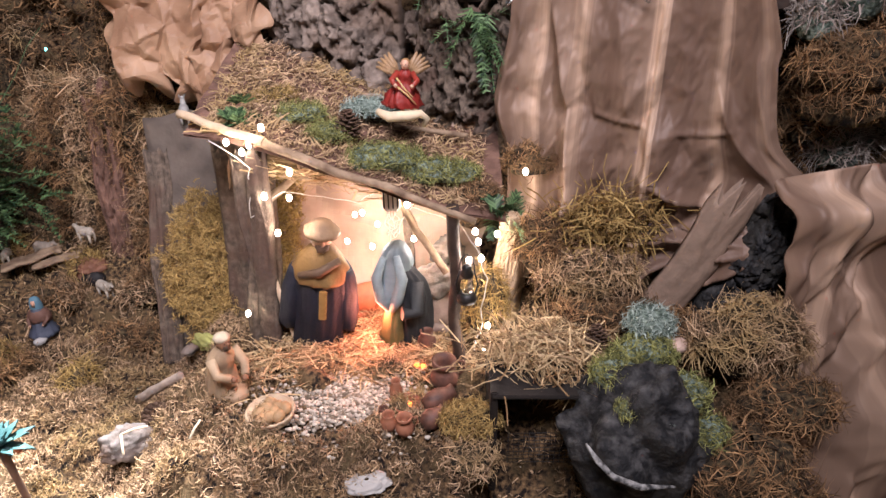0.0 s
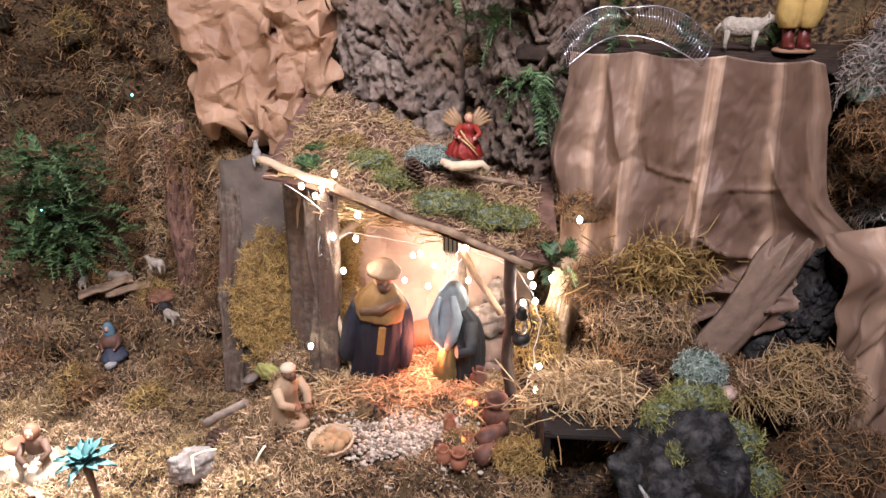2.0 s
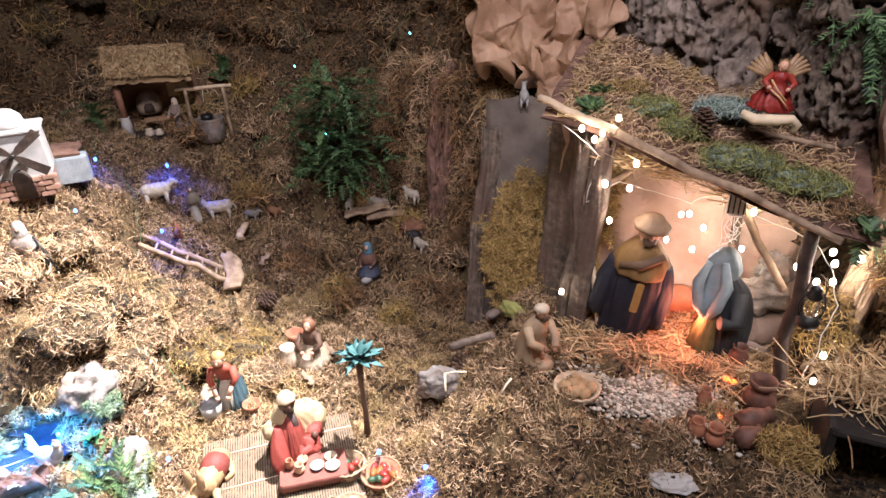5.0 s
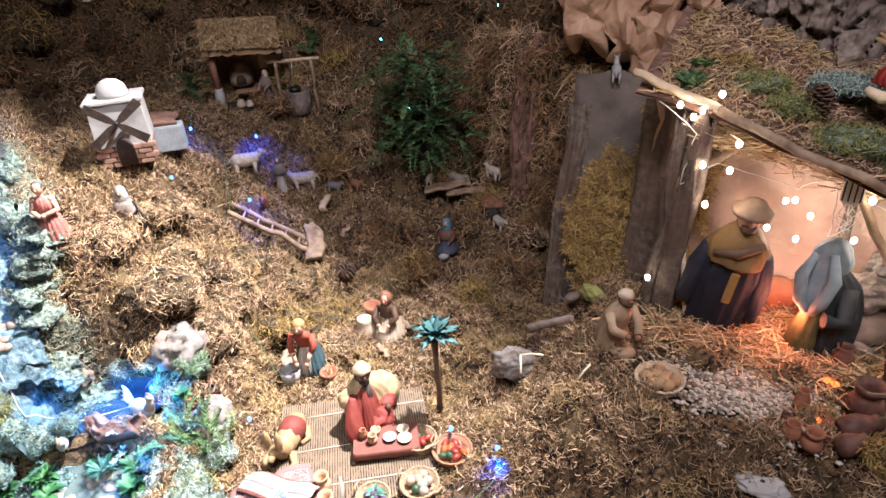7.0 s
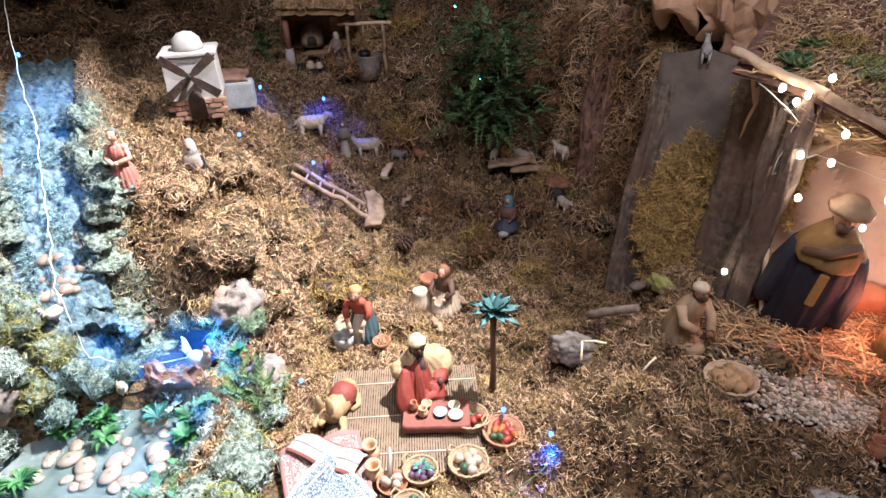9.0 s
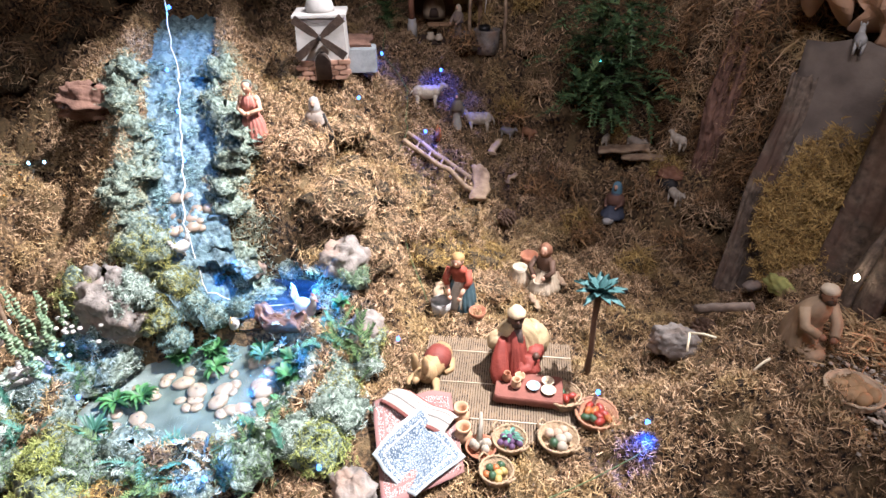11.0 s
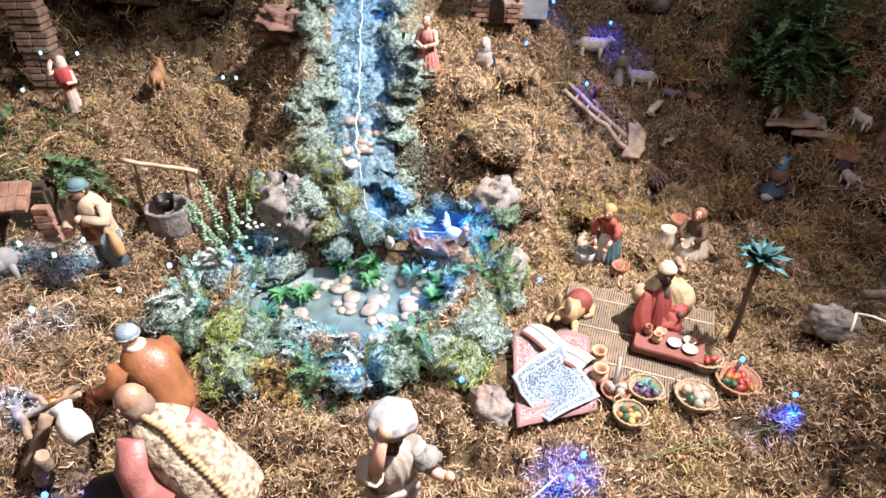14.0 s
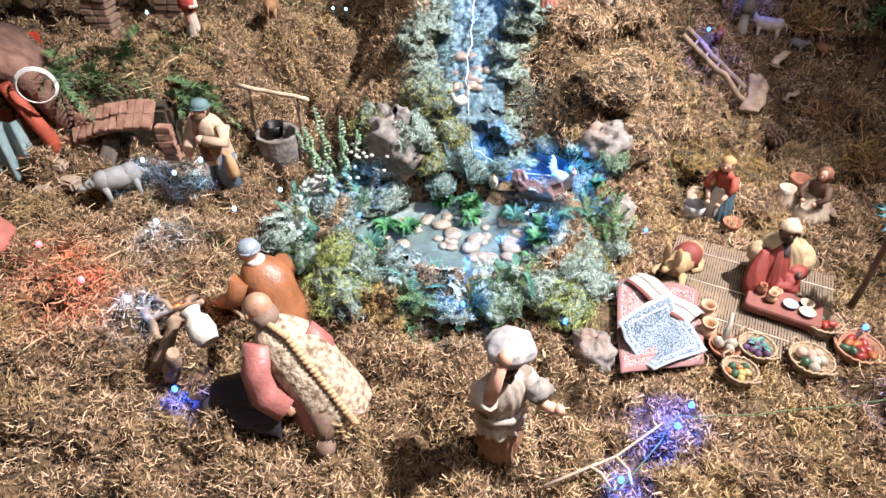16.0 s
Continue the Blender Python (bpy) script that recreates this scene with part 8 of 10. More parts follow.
def basket(x, y, z, r, h, label, fruit, seed, mt=WICKER, handles=True):
    t = thing("basket", pose(x, y, z), label, "basket", "baskets on display")
    s = Shape().use(mt)
    s.lathe([(0.7 * r, 0), (0.9 * r, 0.4 * h), (1.0 * r, h), (0.9 * r, h), (0.8 * r, 0.4 * h), (0.6 * r, 0.25 * h)], 26)
    part("bowl", s, t, "woven bowl")
    s = Shape().use(mt)
    n = 40
    s.tube([(r * 0.97 * math.cos(2 * math.pi * k / n), r * 0.97 * math.sin(2 * math.pi * k / n), h + 0.0015 * math.sin(k * math.pi * 0.9)) for k in range(n + 1)], 0.0025, 6)
    part("rim", s, t, "braided rim")
    if handles:
        for sg in (-1, 1):
            s = Shape().use(mt)
            s.tube([(sg * r, -0.010, h), (sg * (r + 0.006), -0.006, h + 0.006), (sg * (r + 0.007), 0.006, h + 0.006), (sg * r, 0.010, h)], 0.0022, 6)
            part("handle", s, t)
    rr = np.random.default_rng(seed)
    for i, (col, size, long) in enumerate(fruit):
        a, k = i * 2.4, 0.62 * r * math.sqrt((i + 0.5) / len(fruit))
        s = Shape().use(col)
        s.ball((0, 0, 0), size * 0.86, 10, (long, 1, 0.95), 0.06, 3, i)
        ob = s.done("fruit", m=pose(x + k * math.cos(a), y + k * math.sin(a), z + 0.55 * h + size * 0.6, 0, 0, rr.uniform(0, 180)))
        tagged(ob, "small painted toy fruit lying in a woven basket", "fruit", "fruit in the baskets")
    return t


REDF, ORG, GRN, YEL, EGG, BREAD = C(0.24, 0.03, 0.02, 0.4), C(0.32, 0.10, 0.03, 0.4), C(0.03, 0.07, 0.035, 0.4), C(0.36, 0.26, 0.09, 0.4), C(0.32, 0.28, 0.22), C(0.42, 0.27, 0.14)
M0 = 0.088
basket(-0.296, 0.845, 0.226, 0.042, 0.022, "pale basket full of round bread rolls", [(BREAD, 0.013, 1.25)] * 9, 1, C(0.52, 0.40, 0.27), False)
basket(-0.642, 0.425, M0 - 0.01, 0.028, 0.022, "small basket of coloured eggs and lemons", [(YEL, 0.008, 1.2), (ORG, 0.0075, 1.1), (GRN, 0.0085, 1.1), (YEL, 0.008, 1.2), (GRN, 0.0085, 1), (YEL, 0.0075, 1.2), (GRN, 0.008, 1.1), (ORG, 0.007, 1.1)], 2)
basket(-0.617, 0.553, M0 - 0.01, 0.035, 0.020, "basket of white and green cabbages", [(EGG, 0.012, 1), (C(0.40, 0.28, 0.20), 0.011, 1), (GRN, 0.010, 1.1), (EGG, 0.011, 1), (C(0.42, 0.30, 0.22), 0.011, 1), (EGG, 0.011, 1), (C(0.40, 0.28, 0.2), 0.010, 1)], 3)
basket(-0.605, 0.645, M0 - 0.01, 0.038, 0.022, "basket of red and orange peppers", [(REDF, 0.0085, 1.6), (ORG, 0.008, 1.8), (GRN, 0.008, 1.5), (REDF, 0.0085, 1.7), (ORG, 0.008, 1.6), (REDF, 0.008, 1.6), (REDF, 0.0085, 1.5), (GRN, 0.0075, 1.5), (ORG, 0.008, 1.6), (REDF, 0.008, 1.6)], 4, C(0.32, 0.16, 0.09))
basket(-0.672, 0.635, M0 - 0.01, 0.033, 0.026, "deep basket with a few dark peppers", [(REDF, 0.008, 1.6), (GRN, 0.008, 1.5), (C(0.05, 0.03, 0.03), 0.008, 1.4), (REDF, 0.0075, 1.6), (GRN, 0.008, 1.3)], 5)
basket(-0.672, 0.49, M0 - 0.01, 0.030, 0.020, "basket of grapes and green herbs", [(C(0.08, 0.04, 0.09), 0.007, 1)] * 9, 6)
vessel("pot", pose(-0.695, 0.443, M0 - 0.01), 0.018, 0.027, TERRACOTTA, "terracotta bowl holding garlic", "bowl", False, "pots by the rug")
s = Shape().use(EGG)
for k in range(6):
    s.ball((0.010 * math.cos(k), 0.010 * math.sin(k * 1.4), 0.018 + 0.004 * (k % 2)), 0.008, 8, (1, 1, 1.2))
s.tube([(-0.005, 0, 0.02), (-0.02, 0.02, 0.045), (-0.03, 0.03, 0.055)], [0.006, 0.004, 0.002], 6)
tagged(s.done("garlic", m=pose(-0.695, 0.443, M0 - 0.01)), "bunch of white toy garlic in a bowl", "garlic")
vessel("jar", pose(-0.735, 0.440, M0 - 0.008), 0.035, 0.016, PALE_CLAY, "pale terracotta jar on the rug", "jar", False, "pots by the rug")
vessel("jar", pose(-0.770, 0.468, M0 - 0.008), 0.035, 0.016, PALE_CLAY, "pale terracotta jar on the rug", "jar", False, "pots by the rug")
leaves("herbs", (-0.675, 0.495, M0 + 0.006), 26, 0.022, 0.006, LEAF_BLUE, "small green herbs in a basket", 801)


# ---- merchant's mat, rugs and table ----
def mat_floor():
    t = thing("bamboo_mat", pose(-0.785, 0.575, 0.083, 0, 0, 41), "pale bamboo slat mat under the merchant's wares", "mat")
    s = Shape().use(C(0.22, 0.16, 0.105))
    s.smooth = False
    s.box((0, 0, 0), (0.0030, 0.27, 0.0022), 0.0006)
    first = part("slat", s, t)
    n = 62
    for i in range(n):
        ob = first if i == 0 else first.copy()
        if i:
            scene.collection.objects.link(ob)
        ob.location = (-0.145 + 0.29 * i / (n - 1), 0.002 * math.sin(i * 1.7), 0.0006 * math.sin(i * 2.3))
    for yy in (-0.09, 0.0, 0.09):
        s = Shape().use(C(0.70, 0.60, 0.45))
        s.tube([(-0.147, yy, 0.002), (0, yy + 0.001, 0.0025), (0.147, yy, 0.002)], 0.0009, 5)
        part("cord", s, t, "binding cord")
    return t


mat_floor()


def rug_material(name, ground, motif, border, scale):
    m = bpy.data.materials.new(name)
    m.use_nodes = True
    N, L = m.node_tree.nodes, m.node_tree.links
    b = N["Principled BSDF"]
    b.inputs["Roughness"].default_value = 0.95
    u = N.new("ShaderNodeUVMap")
    vor = N.new("ShaderNodeTexVoronoi")
    vor.feature, vor.inputs["Scale"].default_value = "DISTANCE_TO_EDGE", scale
    wav = N.new("ShaderNodeTexNoise")
    wav.inputs["Scale"].default_value, wav.inputs["Detail"].default_value = scale * 1.2, 2
    add = N.new("ShaderNodeMath")
    add.operation = "MULTIPLY_ADD"
    add.inputs[1].default_value = 0.35
    L.new(u.outputs[0], vor.inputs["Vector"]), L.new(u.outputs[0], wav.inputs["Vector"])
    L.new(wav.outputs["Fac"], add.inputs[0]), L.new(vor.outputs["Distance"], add.inputs[2])
    cr = N.new("ShaderNodeValToRGB")
    cr.color_ramp.elements[0].position, cr.color_ramp.elements[0].color = 0.27, (*motif, 1)
    cr.color_ramp.elements[1].position, cr.color_ramp.elements[1].color = 0.32, (*ground, 1)
    L.new(add.outputs[0], cr.inputs[0])
    sp = N.new("ShaderNodeSeparateXYZ")
    L.new(u.outputs[0], sp.inputs[0])
    edge = None
    for k in (0, 1):
        a = N.new("ShaderNodeMath")
        a.operation = "SUBTRACT"
        a.inputs[1].default_value = 0.5
        c = N.new("ShaderNodeMath")
        c.operation = "ABSOLUTE"
        L.new(sp.outputs[k], a.inputs[0]), L.new(a.outputs[0], c.inputs[0])
        if edge is None:
            edge = c
        else:
            mx = N.new("ShaderNodeMath")
            mx.operation = "MAXIMUM"
            L.new(edge.outputs[0], mx.inputs[0]), L.new(c.outputs[0], mx.inputs[1])
            edge = mx
    er = N.new("ShaderNodeValToRGB")
    er.color_ramp.interpolation = "CONSTANT"
    for p, v in ((0.36, 1.0), (0.385, 0.0), (0.45, 1.0)):
        e = er.color_ramp.elements.new(p)
        e.color = (v, v, v, 1)
    er.color_ramp.elements[0].color = (0, 0, 0, 1)
    er.color_ramp.elements[-1].color = (1, 1, 1, 1)
    L.new(edge.outputs[0], er.inputs[0])
    mixc = N.new("ShaderNodeMix")
    mixc.data_type = "RGBA"
    mixc.inputs[7].default_value = (*border, 1)
    L.new(er.outputs[0], mixc.inputs[0]), L.new(cr.outputs[0], mixc.inputs[6])
    L.new(mixc.outputs[2], b.inputs["Base Color"])
    return m


def rug(name, a, b, c, d, mt, wave, label, lift=0.0, nu=24, nv=24):
    a, b, c, d = (Vector(q) for q in (a, b, c, d))

    def fn(u, v):
        p = a.lerp(b, u).lerp(d.lerp(c, u), v)
        return p + Vector((0, 0, wave(u, v) + 0.002 * noise.noise(Vector((u * 5, v * 5, lift)))))
    me = bpy.data.meshes.new(name)
    w = nu + 1
    me.from_pydata([fn(i / nu, j / nv) for j in range(nv + 1) for i in range(nu + 1)], [], [(j * w + i, j * w + i + 1, (j + 1) * w + i + 1, (j + 1) * w + i) for j in range(nv) for i in range(nu)])
    me.materials.append(mt)
    lay = me.uv_layers.new(name="weave")
    for poly in me.polygons:
        poly.use_smooth = True
        for li in poly.loop_indices:
            v = me.loops[li].vertex_index
            lay.data[li].uv = ((v % w) / nu, (v // w) / nv)
    ob = new(name, me)
    sol = ob.modifiers.new("pile", "SOLIDIFY")
    sol.thickness = 0.0022
    return tagged(ob, label, "rug", "rugs of the merchant")


RUG_RED = rug_material("red_rug", (0.34, 0.29, 0.27), (0.17, 0.085, 0.08), (0.24, 0.12, 0.11), 46)
RUG_BLUE = rug_material("blue_rug", (0.27, 0.31, 0.33), (0.055, 0.085, 0.125), (0.29, 0.32, 0.33), 30)
RUG_STRIPE = mat("striped_rug", (0.30, 0.27, 0.23), (0.36, 0.33, 0.29), 60, 0.95, 0.4, 300)
N, L = RUG_STRIPE.node_tree.nodes, RUG_STRIPE.node_tree.links
u, sp, cr = N.new("ShaderNodeUVMap"), N.new("ShaderNodeSeparateXYZ"), N.new("ShaderNodeValToRGB")
cr.color_ramp.interpolation = "CONSTANT"
for p, c in ((0.10, (0.36, 0.33, 0.29)), (0.34, (0.15, 0.14, 0.13)), (0.40, (0.36, 0.33, 0.29)), (0.62, (0.15, 0.14, 0.13)), (0.68, (0.36, 0.33, 0.29)), (0.88, (0.20, 0.07, 0.06))):
    cr.color_ramp.elements.new(p).color = (*c, 1)
cr.color_ramp.elements[0].color = (0.20, 0.07, 0.06, 1)
cr.color_ramp.elements[-1].color = (0.20, 0.07, 0.06, 1)
L.new(u.outputs[0], sp.inputs[0]), L.new(sp.outputs[1], cr.inputs[0]), L.new(cr.outputs[0], N["Principled BSDF"].inputs["Base Color"])
rug("rug", (-0.905, 0.37, 0.092), (-0.712, 0.245, 0.088), (-0.685, 0.395, 0.088), (-0.82, 0.49, 0.092), RUG_RED, lambda u, v: 0.007 * math.sin(u * 8 + v * 3) + 0.010 * max(0, 1 - u * 5) * abs(math.sin(v * 6)), "cream rug with a red patterned border", 0)
rug("rug", (-0.885, 0.372, 0.106), (-0.75, 0.404, 0.100), (-0.764, 0.463, 0.098), (-0.885, 0.425, 0.104), RUG_STRIPE, lambda u, v: 0.012 * math.sin(math.pi * v) + 0.004 * math.sin(u * 9), "folded cream rug with a red stripe", 3)
rug("rug", (-0.785, 0.283, 0.104), (-0.695, 0.297, 0.094), (-0.700, 0.412, 0.096), (-0.812, 0.412, 0.108), RUG_BLUE, lambda u, v: 0.024 * max(0, 1 - u * 4.5) ** 0.6 + 0.005 * math.sin(u * 7 + v * 4), "white rug with a dense blue pattern and a rolled edge", 6)


def table():
    t = thing("low_table", pose(-0.725, 0.60, 0.084, 0, 0, 38), "low table under a red scalloped cloth", "table")
    s = Shape().use(DARK_WOOD)
    s.box((0, 0, 0.020), (0.118, 0.062, 0.006), 0.001)
    part("tabletop", s, t)
    for x in (-0.052, 0.052):
        for y in (-0.025, 0.025):
            s = Shape().use(DARK_WOOD)
            s.box((x, y, 0.0085), (0.007, 0.007, 0.017), 0.0008)
            part("leg", s, t)
    s = Shape().use(C(0.17, 0.055, 0.038))
    rows = [[], [], []]
    n = 44
    for k in range(n):
        a = 2 * math.pi * k / n
        x, y = max(-1, min(1, 1.35 * math.cos(a))) * 0.061, max(-1, min(1, 1.35 * math.sin(a))) * 0.033
        rows[0].append((x * 1.06, y * 1.08, 0.008 + 0.003 * (k % 2)))
        rows[1].append((x * 1.03, y * 1.04, 0.018))
        rows[2].append((x, y, 0.0245))
    s._faces(rows, True)
    part("tablecloth", s, t, "red scalloped tablecloth")
    return t


table()
TB = pose(-0.725, 0.60, 0.1088, 0, 0, 38)
for x, y, h, q, mt, sh, lab in ((-0.042, 0.008, 0.020, 0.009, TERRACOTTA, "pot", "tiny clay jug on the red table"), (-0.024, -0.006, 0.020, 0.010, PALE_CLAY, "jar", "tiny pale jar on the red table"),
                                (-0.018, 0.014, 0.012, 0.010, PALE_CLAY, "bowl", "tiny clay bowl on the red table"), (0.008, -0.004, 0.007, 0.013, GREYBLUE, "bowl", "tiny blue-grey bowl on the red table"),
                                (0.036, -0.010, 0.006, 0.014, CREAM, "bowl", "tiny cream dish on the red table"), (0.034, 0.014, 0.006, 0.012, CREAM, "bowl", "tiny cream dish on the red table")):
    p = TB @ Vector((x, y, 0))
    vessel("dish", pose(p.x, p.y, p.z), h, q, mt, lab, sh, False, "dishes on the red table")

# washerwoman's tubs, vendor's sacks
vessel("bucket", on(-1.03, 0.655), 0.035, 0.024, GREY, "grey washing tub of the washerwoman", "bucket")
vessel("bucket", on(-0.965, 0.705), 0.020, 0.020, TERRACOTTA, "low terracotta tub of the washerwoman", "bowl")
vessel("sack", on(-0.985, 0.865), 0.055, 0.026, CREAM, "cream cloth sack beside the vendor", "sack")
vessel("sack", on(-0.935, 0.875), 0.035, 0.020, C(0.48, 0.40, 0.30), "cream cloth sack beside the vendor", "sack")
vessel("pot", on(-1.0, 0.915, 0, 0.03), 0.03, 0.022, TERRACOTTA, "terracotta bowl behind the vendor", "bowl")
for x, y in ((-1.06, 0.665), (-1.07, 0.68), (-0.90, 0.93), (-1.27, 1.12), (-0.88, 0.82), (-0.92, 0.98)):
    s = slab(WOOD, 0.016, 0.04, 0.004, x * 7, 5, 6, 0.2)
    tagged(s.done("wood_chip", m=pose(x, y, gz(x, y) + 0.01, -60, 10, x * 300)), "split chip of pale wood lying on moss", "wood chip", "wood chips on the moss")

# ---- small buildings and props ----
def potted_palm(x, y):
    t = thing("palm", on(x, y), "small artificial palm with a blue-green rosette on a thin brown stem", "palm")
    s = Shape().use(C(0.12, 0.07, 0.045))
    s.tube([(0, 0, -0.01), (0.002, 0.002, 0.06), (-0.002, 0.004, 0.13), (0.006, -0.006, 0.205)], [0.007, 0.0055, 0.0055, 0.007], 8)
    part("stem", s, t)
    for i in range(22):
        a, el = i * 2.399, 0.15 + 1.1 * (i / 22)
        s = Shape().use(PALM_LEAF)
        out = Vector((math.cos(a), math.sin(a), 0))
        side = Vector((-math.sin(a), math.cos(a), 0))
        ln = 0.056 - 0.014 * i / 22
        rows = []
        for q, w in ((0, 0.4), (0.3, 1.0), (0.65, 0.8), (1.0, 0.05)):
            p = Vector((0.006, -0.006, 0.203)) + out * ln * q * math.cos(el * 0.9) + Vector((0, 0, 1)) * ln * (q * math.sin(el) - 0.25 * q * q)
            rows.append([p - side * 0.0085 * w + Vector((0, 0, 0.003)), p, p + side * 0.0085 * w + Vector((0, 0, 0.003)), p - Vector((0, 0, 0.0012))])
        s._faces(rows, True)
        part("leaf", s, t)
    for a in (0.3, 2.6, 4.4):
        s = Shape().use(C(0.50, 0.18, 0.08))
        s.ball((0.022 * math.cos(a), 0.022 * math.sin(a), 0.186), 0.006, 8, (1, 1, 1.4))
        part("fruit", s, t, "small orange fruit")
    return t


potted_palm(-0.692, 0.736)

# bundle carried by the standing figurine
s = Shape().use(C(0.32, 0.305, 0.29))
s.ball((0, 0, 0), 0.029, 48, (1.1, 1.15, 0.66), 0.14, 2.2, 2.0)
for v in s.bm.verts:
    v.co *= 1 - 0.10 * abs(noise.noise(v.co * 45)) + 0.02 * noise.noise(v.co * 120)
tagged(s.done("cloth_load", m=pose(-0.672, 0.010, 0.300)), "white knotted cloth load resting on a head", "cloth load")
s = Shape().use(C(0.20, 0.18, 0.155))
s.ball((0, 0, 0), 0.018, 24, (1, 1.1, 0.8), 0.35, 9, 5)
tagged(s.done("bread_basket", m=pose(-0.656, 0.048, 0.216)), "rough grey basket held on an arm", "basket")
s = Shape().use(C(0.62, 0.58, 0.50))
s.lathe([(0.016, 0), (0.022, 0.02), (0.020, 0.04), (0.012, 0.05), (0.017, 0.062), (0.013, 0.06), (0.008, 0.05)], 16)
tagged(s.done("jug", m=pose(-0.965, -0.355, 0.16, 0, 60, 200)), "white enamel jug tipped towards the fire", "jug")


def draw_well(x, y, r, h, turn, label, span=0.10, tall=0.13):
    t = thing("well", on(x, y, turn), label, "well")
    s = Shape().use(ROCK)
    s.lathe([(r * 0.90, -0.01), (r * 0.94, h * 0.5), (r * 0.98, h * 0.92), (r, h * 0.98), (r * 0.97, h), (r * 0.84, h), (r * 0.82, h * 0.9), (r * 0.80, h * 0.3), (r * 0.1, h * 0.25)], 28, folds=0.02, count=11)
    part("shaft", s, t, "round stone shaft")
    for sg in (-1, 1):
        s = Shape().use(WOOD)
        pts, rad = crooked((sg * span / 2, 0.012, -0.01), (sg * span / 2 * 0.95, 0.008, tall), 0.006, 0.005, 0.006, 6, sg + x)
        s.tube(pts, rad, 7)
        part("post", s, t)
    s = Shape().use(PALE_WOOD)
    pts, rad = crooked((-span * 0.72, 0.01, tall), (span * 0.72, 0.008, tall - 0.004), 0.006, 0.005, 0.006, 8, 3 + x)
    s.tube(pts, rad, 7)
    part("crossbar", s, t)
    s = Shape().use(IRON)
    s.lathe([(r * 0.36, 0), (r * 0.42, r * 0.35), (r * 0.46, r * 0.60), (r * 0.40, r * 0.60), (r * 0.33, r * 0.25)], 16, (-r * 0.2, r * 0.15, h - 0.016))
    b = part("bucket", s, t, "dark metal bucket")
    s = Shape().use(IRON)
    s.tube([(-r * 0.7, r * 0.25, h - 0.012 + r * 0.7), (-r * 0.2, r * 0.25, h + r * 1.1), (r * 0.3, r * 0.25, h - 0.012 + r * 0.7)], 0.0012, 5)
    part("bail", s, b)
    s = Shape().use(WIRE)
    s.tube([(-r * 0.2, r * 0.25, h + r * 1.1), (-r * 0.1, 0.008, tall)], 0.001, 5)
    part("rope", s, t)
    return t


draw_well(-1.60, -0.135, 0.052, 0.085, 48, "stone draw-well with a branch crossbar and bucket", 0.135, 0.185)
draw_well(-1.545, 1.315, 0.040, 0.060, 45, "stone draw-well with hanging bucket beside the hut", 0.11, 0.15)


